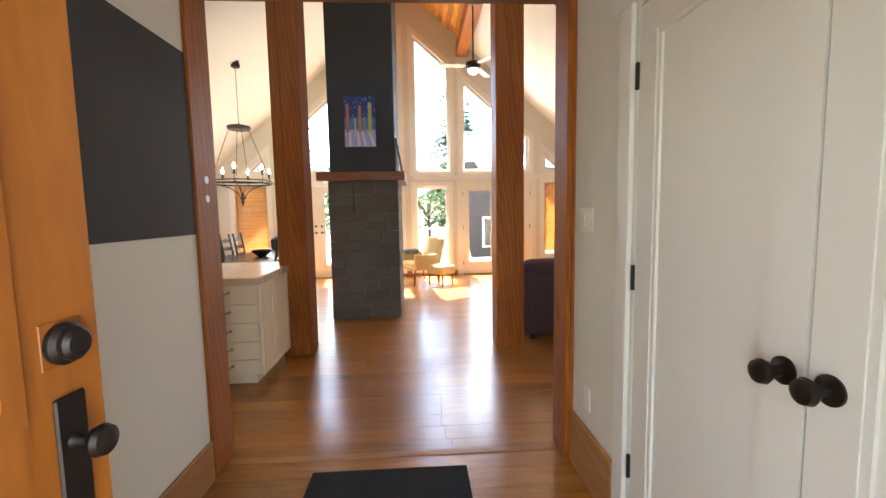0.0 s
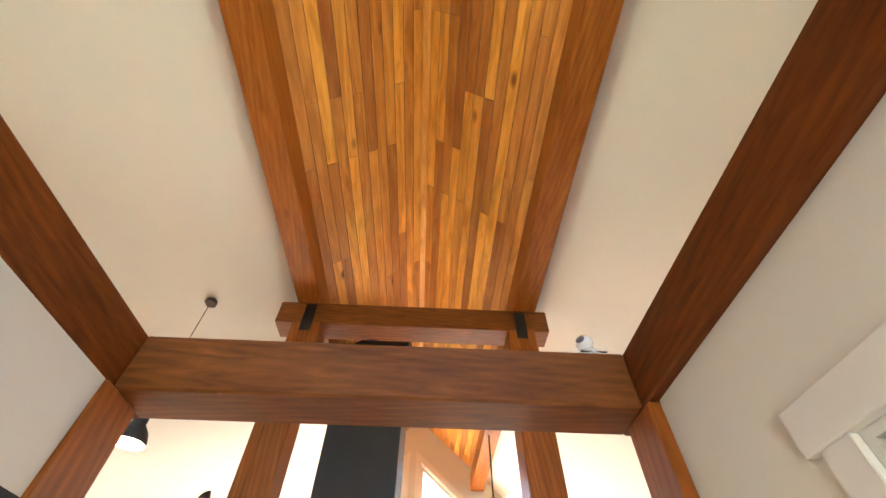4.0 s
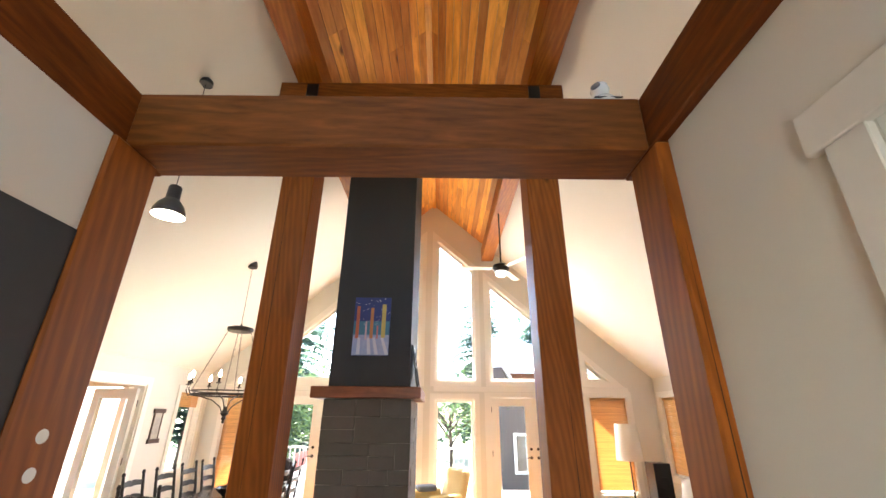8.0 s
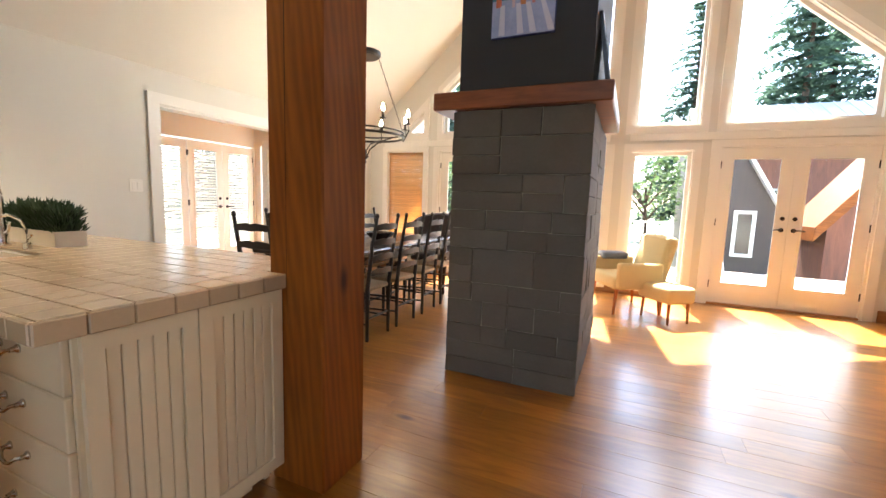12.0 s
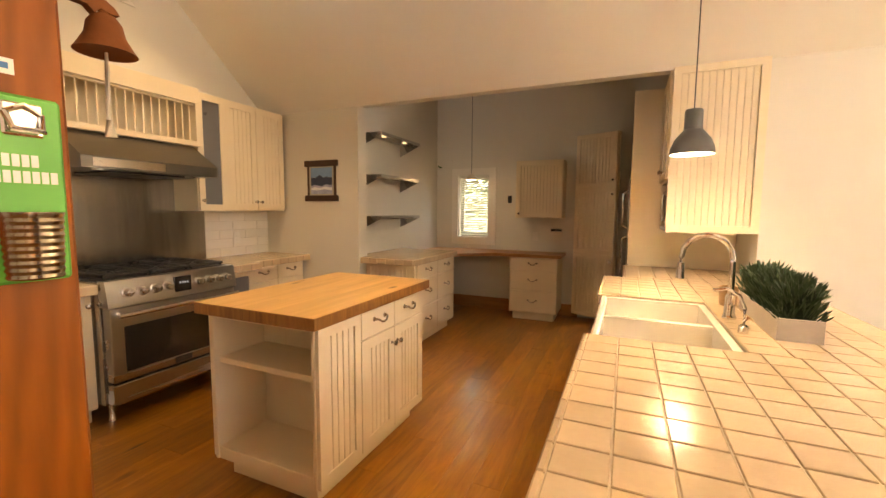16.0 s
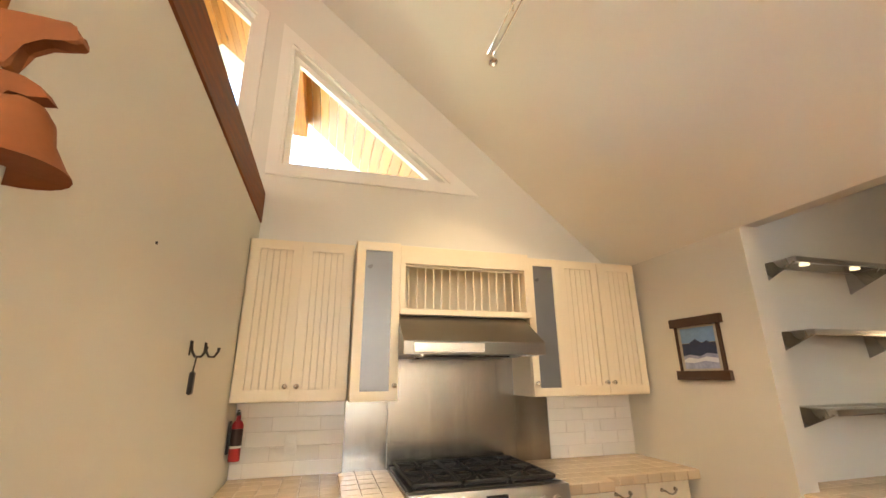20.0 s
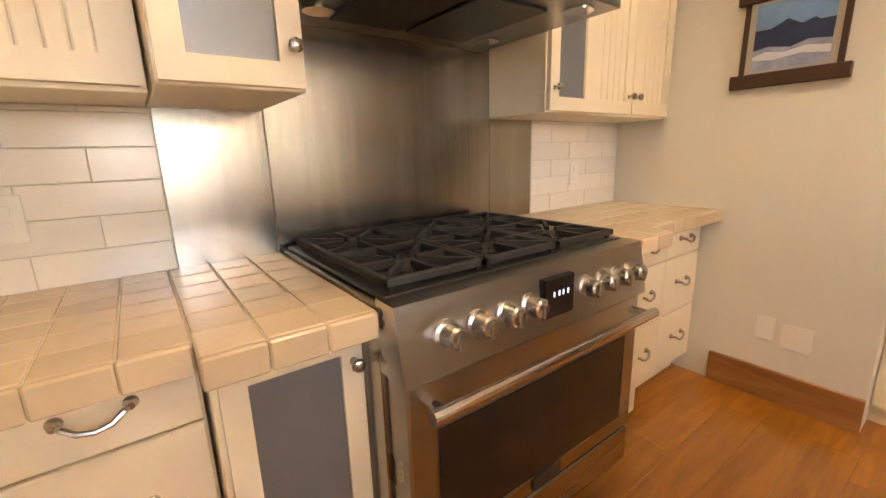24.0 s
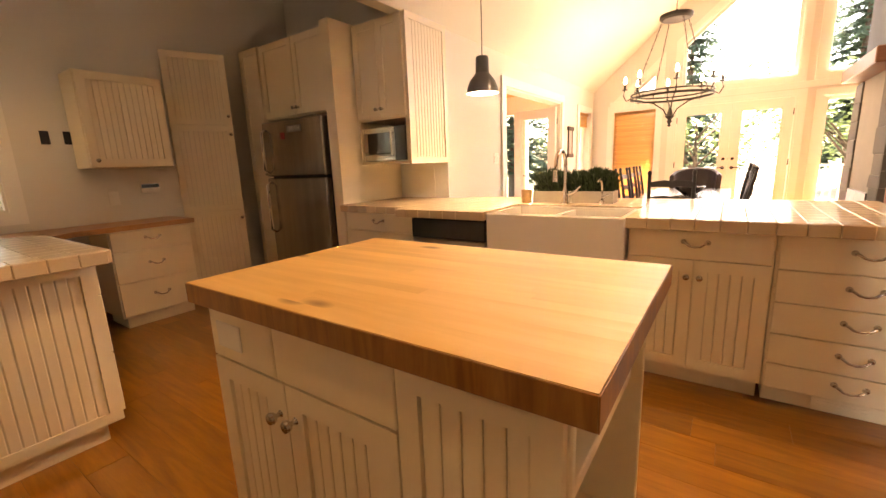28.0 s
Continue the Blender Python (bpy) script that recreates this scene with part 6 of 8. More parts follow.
for k in range(4):
    a = k * math.tau / 4 + 0.6
    n = 16
    for j in range(n):
        u0, u1 = j / n, (j + 1.15) / n
        rad = lambda u: R + (0.14 - R) * u
        zz = lambda u: 0.385 + (top_z - 0.385) * u
        bm = B()
        p0, p1 = Vector((rad(u0) * math.cos(a), rad(u0) * math.sin(a), zz(u0))), Vector((rad(u1) * math.cos(a), rad(u1) * math.sin(a), zz(u1)))
        side = Vector((-math.sin(a), math.cos(a), 0)) * 0.010 if j % 2 else Vector((math.cos(a), math.sin(a), 0)) * 0.009
        mid_ = (p0 + p1) / 2
        tube(bm, [p0, mid_ + side, p1, mid_ - side, p0], 0.003, 5)
        if j == 0:
            joined = bm
        else:
            tmp = bpy.data.meshes.new("link")
            bm.to_mesh(tmp)
            bm.free()
            joined.from_mesh(tmp)
            bpy.data.meshes.remove(tmp)
    part("chain", joined, IRON, cd, smooth=True)
bm = B()
tube(bm, [(0.14 * math.cos(k * math.tau / 20), 0.14 * math.sin(k * math.tau / 20), top_z) for k in range(21)], 0.012, 6)
lathe(bm, [(0.145, top_z - 0.02), (0.17, top_z), (0.17, top_z + 0.035), (0.12, top_z + 0.05), (0.02, top_z + 0.055), (0.012, top_z + 0.09)], 20)
part("crown", bm, IRON, cd, smooth=True)
bm = B()
ht = roof(CHX) - CHZ
n = int((ht - top_z - 0.12) / 0.035)
for j in range(n):
    z0 = top_z + 0.08 + j * 0.035
    w = (0.008, 0) if j % 2 else (0, 0.008)
    tube(bm, [(0, 0, z0), (w[0], w[1], z0 + 0.02), (0, 0, z0 + 0.042), (-w[0], -w[1], z0 + 0.02), (0, 0, z0)], 0.0026, 5)
part("hanging_chain", bm, IRON, cd, smooth=True)
bm = B()
lathe(bm, [(0.065, ht - 0.05), (0.07, ht - 0.02), (0.05, ht + 0.06)], 18)
part("canopy", bm, IRON, cd, smooth=True)
lamp("chandelier_light", "POINT", (CHX, CHY, CHZ + 0.62), 0.15, WARM, 0.35)

# wall pictures, switches, shades


def scroll_picture(name, m, w, h, label, image, wood_=None):
    """A picture between two dark wooden bars. Origin at its centre, on the wall; it looks towards -y."""
    p = thing(name, m, label, "picture")
    dk_ = mat("walnut_bar", (0.06, 0.028, 0.016), 0.5, var=0.25, scale=14, stretch=(0.2, 1, 1))
    bm = B()
    ring(bm, rect(-w / 2 + 0.03, w / 2 - 0.03, -h / 2, h / 2), rect(-w / 2 + 0.05, w / 2 - 0.05, -h / 2 + 0.02, h / 2 - 0.02), "y", -0.018, -0.001)
    part("frame", bm, dk_, p)
    boxpart("top_bar", (-w / 2, w / 2, -0.03, -0.001, h / 2 - 0.03, h / 2 + 0.03), dk_, p, bevel=0.004)
    boxpart("bottom_bar", (-w / 2, w / 2, -0.03, -0.001, -h / 2 - 0.03, -h / 2 + 0.03), dk_, p, bevel=0.004)
    boxpart("mat_board", (-w / 2 + 0.05, w / 2 - 0.05, -0.010, -0.002, -h / 2 + 0.02, h / 2 - 0.02), mat("mat_board", (0.45, 0.42, 0.36), 0.7), p, bevel=0)
    for z0, z1, col in image:
        boxpart("image", (-w / 2 + 0.075, w / 2 - 0.075, -0.0125, -0.0105, z0, z1), col, p, bevel=0)
    return p


SKYP = mat("print_sky", (0.20, 0.34, 0.56), 0.4, var=0.5, scale=9, dark=(0.09, 0.20, 0.40))
HILLP = mat("print_hills", (0.03, 0.045, 0.10), 0.4, var=0.4, scale=20)
SNOWP = mat("print_snow", (0.40, 0.44, 0.58), 0.4, var=0.6, scale=14, dark=(0.08, 0.10, 0.24))
lscape = scroll_picture("landscape_picture", pose(WX + 0.001, 0.655, 1.685, 0, 0, 90), 0.42, 0.355, "framed snowy mountain photograph between dark bars", [(0.035, 0.135, SKYP), (-0.015, 0.033, HILLP), (-0.135, -0.017, SNOWP)])
bm = B()
prism(bm, [(-0.134, -0.02), (-0.11, 0.02), (-0.07, 0.035), (-0.02, 0.06), (0.03, 0.03), (0.07, 0.045), (0.134, 0.0), (0.134, -0.045), (0.06, -0.035), (0.0, -0.055), (-0.08, -0.04), (-0.134, -0.05)], "y", -0.0142, -0.0128)
part("ridge", bm, mat("print_ridge", (0.03, 0.05, 0.12), 0.4, var=0.5, scale=20), lscape, "dark blue mountain ridge")
bm = B()
prism(bm, [(-0.134, -0.075), (-0.09, -0.06), (-0.02, -0.072), (0.05, -0.058), (0.134, -0.07), (0.134, -0.10), (0.04, -0.085), (-0.06, -0.098), (-0.134, -0.09)], "y", -0.0142, -0.0128)
part("cloud_bank", bm, mat("print_cloud", (0.70, 0.74, 0.80), 0.4, var=0.2, scale=25), lscape, "white cloud bank")
scroll_picture("small_picture", pose(WX + 0.001, 7.89, 1.50, 0, 0, 90), 0.27, 0.42, "small framed print hanging by the dining window", [(-0.12, 0.12, mat("print_pale", (0.45, 0.42, 0.38), 0.5, var=0.6, scale=18, dark=(0.12, 0.1, 0.1)))])


def plate(m, w, h, toggles, label, kind_="rocker"):
    """A switch or outlet plate on a wall; it looks towards -y."""
    p = thing("switch_plate" if kind_ == "rocker" else "outlet", m, label, "switch" if kind_ == "rocker" else "outlet")
    boxpart("cover", (-w / 2, w / 2, -0.006, -0.0008, -h / 2, h / 2), WHITE, p, bevel=0.002)
    for k in range(toggles):
        x = (k - (toggles - 1) / 2) * min(0.046, (w - 0.02) / max(toggles, 1))
        if kind_ == "rocker":
            boxpart("rocker", (x - 0.016, x + 0.016, -0.010, -0.0062, -0.033, 0.033), WHITE, p, bevel=0.002)
        else:
            for dz in (-0.02, 0.02):
                boxpart("socket", (x - 0.014, x + 0.014, -0.009, -0.0062, dz - 0.013, dz + 0.013), WHITE, p, bevel=0.003)
    return p


plate(pose(0.809, 2.125, 1.358, 0, 0, -90), 0.16, 0.118, 2, "white double switch plate in the entry")
plate(pose(0.809, 2.088, 0.45, 0, 0, -90), 0.075, 0.118, 1, "white wall outlet near the baseboard", "socket")
k_sw = plate(pose(PX0 - 0.001, 1.95, 1.218, 0, 0, -90), 0.165, 0.122, 4, "white four-gang dimmer switch plate in the kitchen")
plate(pose(PX0 - 0.001, 1.18, 0.47, 0, 0, -90), 0.075, 0.118, 1, "white kitchen wall outlet", "socket")
plate(pose(WX + 0.001, 0.84, 0.345, 0, 0, 90), 0.115, 0.118, 0, "blank white wall plate", "socket")
plate(pose(WX + 0.001, 0.72, 0.365, 0, 0, 90), 0.075, 0.118, 1, "white outlet above the baseboard", "socket")
plate(pose(WX + 0.001, 5.33, 1.27, 0, 0, 90), 0.118, 0.118, 2, "white double switch plate by the opening")
plate(pose(-1.72, SY + 0.010, 1.10, 0, 0, 180), 0.075, 0.118, 1, "white outlet on the splash tiles", "socket")
plate(pose(-3.92, SY + 0.010, 1.10, 0, 0, 180), 0.075, 0.118, 1, "white outlet on the splash tiles", "socket")
plate(pose(NKX + 0.001, 2.42, 1.05, 0, 0, 90), 0.075, 0.118, 1, "white nook outlet above the desk", "socket")
for y in (2.03, 2.17):
    tagged(boxpart("junction_box", (NKX + 0.001, NKX + 0.008, y, y + 0.055, 1.50, 1.60), BLACK, None, "", 0.002), "open black junction box on the nook wall", "outlet")
tm = thing("keypad", pose(NKX + 0.001, 2.70, 1.13, 0, 0, 90), "small black and white alarm keypad", "keypad")
boxpart("case", (-0.075, 0.075, -0.025, 0, -0.05, 0.03), WHITE, tm), boxpart("screen", (-0.07, 0.07, -0.028, -0.0255, -0.005, 0.028), SMOKE, tm, bevel=0)

# thermostat, hooks, key fob, extinguisher, cow bell and bottle opener
th = thing("thermostat", pose(PX0 - 0.001, 2.178, 1.195, 0, 0, -90), "round white wall thermostat dial", "thermostat")
bm = B()
lathe(bm, [(0.038, 0), (0.038, 0.010), (0.033, 0.016), (0.024, 0.018), (0.024, 0.021), (0.001, 0.022)], 28, m=Matrix.Rotation(radians(90), 4, "X"))
part("dial", bm, WHITE, th, smooth=True)
nt_ = thing("wall_notes", pose(PX0 - 0.001, 2.075, 1.215, 0, 0, -90), "small printed labels stuck beside the switches", "label")
for x, z, w, h, cm in ((0.085, 0.09, 0.06, 0.025, BLACK), (0.03, 0.03, 0.045, 0.03, WHITE), (0.03, -0.03, 0.045, 0.035, WHITE)):
    pc = boxpart("note", (x - w / 2, x + w / 2, -0.002, -0.0005, z - h / 2, z + h / 2), cm, nt_, bevel=0)
    if cm is WHITE:
        bm = B()
        for q in range(3):
            box(bm, x - w / 2 + 0.005, x + w / 2 - 0.01, -0.0028, -0.0021, z - h / 2 + 0.006 + q * 0.009, z - h / 2 + 0.009 + q * 0.009)
        part("print", bm, BLACK, pc)
for y, z, label in ((1.05, 1.632, "black iron hook with a key fob hanging from it"), (0.84, 1.64, "bare black iron wall hook")):
    hk = thing("wall_hook", pose(PX0 - 0.001, y, z, 0, 0, -90), label, "hook", "wall hooks")
    bm = B()
    box(bm, -0.007, 0.007, -0.004, 0.0, -0.03, 0.03, 0.002)
    part("plate", bm, IRON, hk)
    bm = B()
    tube(bm, [(0, -0.004, 0.026), (0, -0.009, -0.01), (0.004, -0.022, -0.034), (0.014, -0.042, -0.034), (0.019, -0.054, -0.012), (0.02, -0.056, 0.006)], [0.006, 0.0055, 0.005, 0.005, 0.0055, 0.007], 8)
    part("prong", bm, IRON, hk, smooth=True)
    if "fob" in label:
        bm = B()
        tube(bm, [(0.006, -0.028, -0.036), (0.004, -0.026, -0.066), (0.002, -0.024, -0.092)], 0.003, 6)
        fob = part("strap", bm, IRON, hk)
        boxpart("fob", (-0.016, 0.016, -0.034, -0.016, -0.178, -0.09), BLACK, fob, "black key fob", 0.006)
bm = B()
lathe(bm, [(0.004, 0), (0.006, 0.004), (0.001, 0.006)], 8, m=Matrix.Translation((PX0 - 0.0005, 1.556, 1.913)) @ Matrix.Rotation(radians(-90), 4, "Y"))
tagged(part("nail", bm, BLACK), "bare dark nail in the kitchen wall", "nail")
fe = thing("fire_extinguisher", pose(PX0 - 0.052, SY + 0.19, 1.05) @ Matrix.Scale(0.78, 4), "small red fire extinguisher hung at the wall", "fire extinguisher")
RED = mat("red_enamel", (0.35, 0.012, 0.015), 0.3, var=0.08)
bm = B()
lathe(bm, [(0.038, 0), (0.042, 0.01), (0.042, 0.09)], 20)
part("lower_body", bm, RED, fe, smooth=True)
bm = B()
lathe(bm, [(0.0422, 0.091), (0.0422, 0.107)], 20)
part("stripe", bm, WHITE, fe, "white stripe round the body", smooth=True)
bm = B()
lathe(bm, [(0.0422, 0.108), (0.0422, 0.225)], 20)
part("band", bm, mat("black_label", (0.03, 0.012, 0.012), 0.4), fe, "dark label band", smooth=True)
bm = B()
lathe(bm, [(0.042, 0.226), (0.042, 0.25), (0.03, 0.275), (0.016, 0.285), (0.016, 0.32)], 20)
part("upper_body", bm, RED, fe, smooth=True)
bm = B()
box(bm, -0.012, 0.012, -0.01, 0.05, 0.32, 0.345, 0.004), box(bm, -0.008, 0.008, 0.0, 0.06, 0.35, 0.36, 0.003)
part("valve", bm, BLACK, fe)
boxpart("bracket", (0.043, 0.062, -0.02, 0.02, 0.05, 0.28), BLACK, fe)
bell = thing("cow_bell", pose(PX0 - 0.012, 2.39, 0.06, 0, 0, 180), "rusty cast-iron cow figure with a hanging dinner bell", "bell")
bm = B()
prism(bm, [(0.0, 1.87), (0.0, 1.905), (0.05, 1.902), (0.109, 1.909), (0.137, 1.899), (0.150, 1.906), (0.163, 1.905), (0.166, 1.895), (0.180, 1.880), (0.176, 1.872), (0.158, 1.873), (0.138, 1.874), (0.118, 1.860), (0.113, 1.824), (0.100, 1.824), (0.096, 1.858), (0.04, 1.858), (0.034, 1.824), (0.02, 1.824), (0.012, 1.86)], "y", -0.012, 0.012)
bmesh.ops.bevel(bm, geom=bm.edges[:], offset=0.004, segments=1, affect="EDGES", clamp_overlap=True)
part("cow", bm, RUST, bell)
bm = B()
prism(bm, [(0.0, 1.80), (0.012, 1.823), (0.09, 1.823), (0.132, 1.814), (0.152, 1.802), (0.162, 1.788), (0.142, 1.786), (0.122, 1.791), (0.110, 1.776), (0.095, 1.79), (0.04, 1.79), (0.028, 1.776), (0.014, 1.79)], "y", -0.011, 0.011)
part("pig", bm, RUST, bell)
bm = B()
tube(bm, [(0.002, 0.0, 1.815), (0.05, 0.0, 1.81), (0.118, 0, 1.805), (0.133, 0, 1.79)], 0.008, 8), box(bm, 0.0, 0.01, -0.03, 0.03, 1.77, 1.93, 0.003)
part("arm", bm, RUST, bell, smooth=True)
bm = B()
lathe(bm, [(0.058, 0.002), (0.063, 0), (0.056, 0.010), (0.040, 0.040), (0.035, 0.066), (0.023, 0.084), (0.009, 0.088), (0.009, 0.10)], 24, at=(0.133, 0, 1.695))
part("bell", bm, RUST, bell, "rusted bell", smooth=True)
bm = B()
tube(bm, [(0.133, 0, 1.74), (0.133, 0, 1.66), (0.130, 0, 1.54), (0.133, 0, 1.50)], [0.005, 0.005, 0.006, 0.014], 7)
part("rope", bm, mat("cotton_rope", (0.62, 0.55, 0.42), 0.9, var=0.2, scale=60), bell, "pale rope pull", smooth=True)
op = thing("bottle_opener", pose(-1.305, 2.501, 1.25, 0, 0, 180), "green wall board with a bottle opener and cap cup", "bottle opener")
GREEN = mat("bright_green", (0.10, 0.46, 0.06), 0.35, var=0.06)
bm = B()
box(bm, -0.06, 0.06, -0.012, -0.001, 0, 0.345, 0.01)
bd = part("board", bm, GREEN, op)
bm = B()
tube(bm, [(-0.025, -0.02, 0.31), (-0.022, -0.035, 0.28), (0.022, -0.035, 0.28), (0.025, -0.02, 0.31), (0.0, -0.022, 0.325), (-0.025, -0.02, 0.31)], 0.006, 7), box(bm, -0.03, 0.03, -0.02, -0.0125, 0.27, 0.33, 0.004)
part("opener", bm, CHROME, op, smooth=True)
bm = B()
prof = [(0.001, 0.013), (0.038, 0.013)]
for k in range(9):
    prof += [(0.0405 + 0.0005 * k, 0.016 + k * 0.0125), (0.0385 + 0.0005 * k, 0.022 + k * 0.0125)]
lathe(bm, prof + [(0.045, 0.128), (0.0455, 0.132), (0.043, 0.132), (0.038, 0.03), (0.001, 0.028)], 28, at=(-0.014, -0.055, 0))
part("cap_cup", bm, mat("aged_tin", (0.42, 0.37, 0.30), 0.22, 1.0, var=0.3, scale=20, bump=0.15), op, "ribbed tin cap catcher", smooth=True)
stk = thing("post_sticker", pose(-1.305, 2.501, 1.63, 0, 0, 180), "small white sticker with blue print on the post", "sticker")
boxpart("sheet", (-0.055, 0.0, -0.0015, -0.0004, 0, 0.028), WHITE, stk, bevel=0)
boxpart("print", (-0.052, -0.008, -0.0022, -0.0016, 0.009, 0.020), mat("sticker_blue", (0.05, 0.20, 0.45), 0.4), stk, bevel=0)
for k_, z, sz in ((5, 0.215, 0.022), (7, 0.185, 0.022)):
    for q in range(k_):
        boxpart("lettering_bar", (-0.045 + q * 0.0135, -0.035 + q * 0.0135, -0.0135, -0.0122, z, z + sz), WHITE, op, bevel=0)
for z in (1.50, 1.60):
    bm = B()
    lathe(bm, [(0.020, 0), (0.020, 0.0015), (0.001, 0.002)], 16, m=Matrix.Translation((-1.1498, 2.385, z)) @ Matrix.Rotation(radians(90), 4, "Y"))
    tagged(part("felt_dot", bm, WHITE), "round white sticker on the entry post", "sticker")

# small white indoor camera on the crossbeam
ic = thing("indoor_camera", pose(0.655, 2.40, 2.826), "small white indoor camera standing on the crossbeam", "camera")
bm = B()
lathe(bm, [(0.058, 0.0), (0.062, 0.006), (0.060, 0.018), (0.046, 0.036), (0.030, 0.048), (0.026, 0.060)], 20)
part("stand", bm, CERAMIC, ic, smooth=True)
bm = B()
ball(bm, (-0.006, -0.004, 0.088), 0.037, 1.05, 1.0, 1.05, 14)
hd2 = part("head", bm, CERAMIC, ic, smooth=True)
bm = B()
lathe(bm, [(0.020, 0), (0.020, 0.006), (0.012, 0.010), (0.001, 0.011)], 14, m=Matrix.Translation((-0.030, -0.026, 0.090)) @ Matrix.Rotation(radians(68), 4, (1, -1, 0)))
part("lens", bm, MESHG, hd2, "grey lens", smooth=True)
boxpart("seam", (-0.056, 0.056, -0.0605, -0.052, 0.006, 0.010), BLACK, ic, bevel=0.001)
bm = B()
tube(bm, [(0.075, -0.01, 0.0), (0.073, -0.01, 0.075)], 0.003, 8)
part("aerial", bm, CERAMIC, ic, smooth=True)
boxpart("plug", (0.058, 0.086, -0.018, -0.004, 0.0, 0.010), BLACK, ic, "black plug", 0.002)

# ---- living room ----
sf = thing("sectional_sofa", pose(0, 0, 0), "large plum fabric sectional sofa with its back to the entry", "sofa")
SX0, SX1, SYB, SYF = 1.10, 3.90, 4.42, 7.55
bm = B()
cushion(bm, SX0, SX1, SYB, SYB + 0.22, 0.06, 0.74, 0.04)
part("back", bm, SOFA, sf, smooth=True)
bm = B()
cushion(bm, SX0, 3.0, SYB + 0.22, SYB + 0.95, 0.06, 0.30, 0.02)
part("base", bm, SOFA, sf, smooth=True)
bm = B()
cushion(bm, 3.0, SX1, SYB + 0.22, SYF, 0.06, 0.30, 0.02)
part("base", bm, SOFA, sf, smooth=True)
bm = B()
cushion(bm, SX1 - 0.22, SX1, SYB + 0.23, SYF, 0.31, 0.74, 0.04)
part("back", bm, SOFA, sf, smooth=True)
for a, b in ((SX0 + 0.20, 2.15), (2.16, 3.0)):
    bm = B()
    cushion(bm, a, b, SYB + 0.24, SYB + 0.97, 0.305, 0.46, 0.05, puff=0.015)
    part("seat_cushion", bm, SOFA, sf, smooth=True)
for a, b in ((SX0 + 0.02, 2.08), (2.10, 3.1)):
    bm = B()
    cushion(bm, a, b, SYB + 0.03, SYB + 0.34, 0.44, 0.86, 0.085, puff=0.02)
    part("back_cushion", bm, SOFA, sf, smooth=True)
for a, b in ((5.4, 6.45), (6.46, SYF - 0.2)):
    bm = B()
    cushion(bm, 3.0, 3.68, a, b, 0.305, 0.46, 0.05, puff=0.015)
    part("seat_cushion", bm, SOFA, sf, smooth=True)
for a, b in ((4.8, 5.68), (5.70, 6.55), (6.57, 7.35)):
    bm = B()
    cushion(bm, 3.42, 3.74, a, b, 0.44, 0.90, 0.09, m=Matrix.Translation((3.6, 0, 0.44)) @ Matrix.Rotation(radians(8), 4, "Y") @ Matrix.Translation((-3.6, 0, -0.44)), puff=0.02)
    part("back_cushion", bm, SOFA, sf, smooth=True)
bm = B()
cushion(bm, SX0, SX0 + 0.19, SYB + 0.225, SYB + 0.96, 0.06, 0.60, 0.045)
part("arm", bm, SOFA, sf, smooth=True)
bm = B()
cushion(bm, 3.0, SX1, SYF - 0.19, SYF + 0.0, 0.305, 0.60, 0.045)
part("arm", bm, SOFA, sf, smooth=True)
for x in (SX0 + 0.06, 2.4, SX1 - 0.1):
    for y in (SYB + 0.05, SYB + 0.85):
        boxpart("foot", (x, x + 0.06, y, y + 0.06, 0, 0.06), BLACK, sf)


def pillow(m, label, mt, s=0.46, stripes=False):
    p = thing("throw_pillow", m, label, "pillow", "sofa pillows")
    bm = B()
    n = 8
    g = {}
    for sgn in (1, -1):
        for i in range(n + 1):
            for j in range(n + 1):
                u, v = i / n * 2 - 1, j / n * 2 - 1
                if sgn < 0 and (abs(u) == 1 or abs(v) == 1):
                    g[sgn, i, j] = g[1, i, j]
                    continue
                d = max(0.0, (1 - u ** 4) * (1 - v ** 4)) ** 0.5 * 0.085
                pin = 1 - 0.05 * (1 - abs(u)) * abs(v) - 0.05 * (1 - abs(v)) * abs(u)
                g[sgn, i, j] = bm.verts.new((u * s / 2 * pin, sgn * d, s / 2 + v * s / 2 * pin))
        for i in range(n):
            for j in range(n):
                bm.faces.new((g[sgn, i, j], g[sgn, i + 1, j], g[sgn, i + 1, j + 1], g[sgn, i, j + 1]))
    part("cover", bm, mt, p, smooth=True, sharp=80)
    return p


STRIPE = mat("striped_cotton", (0.66, 0.61, 0.53), 0.95, var=0.1, scale=8, fine=220, bump=0.4, spec=0.2)
st, sb = STRIPE.node_tree, STRIPE.node_tree.nodes["Principled BSDF"]
sw, sr, sm, so = (st.nodes.new(k) for k in ("ShaderNodeTexWave", "ShaderNodeValToRGB", "ShaderNodeMix", "ShaderNodeTexCoord"))
sw.bands_direction, sw.inputs["Scale"].default_value, sw.inputs["Distortion"].default_value = "Z", 5.2, 0.6
sr.color_ramp.elements[0].position, sr.color_ramp.elements[1].position = 0.78, 0.86
sr.color_ramp.elements[0].color, sr.color_ramp.elements[1].color = (1, 1, 1, 1), (0.42, 0.42, 0.44, 1)
sm.data_type, sm.blend_type = "RGBA", "MULTIPLY"
sm.inputs[0].default_value = 1.0
st.links.new(so.outputs["Object"], sw.inputs[0]), st.links.new(sw.outputs["Fac"], sr.inputs[0]), st.links.new(sr.outputs[0], sm.inputs[7])
st.links.new(sb.inputs["Base Color"].links[0].from_socket, sm.inputs[6]), st.links.new(sm.outputs[2], sb.inputs["Base Color"])
pillow(pose(3.18, 6.95, 0.46, -18, 0, -60), "plain cream throw pillow on the sofa", CUSHW, 0.5)
pillow(pose(3.20, 6.48, 0.46, -20, 0, -75), "plain cream throw pillow on the sofa", CUSHW, 0.45)
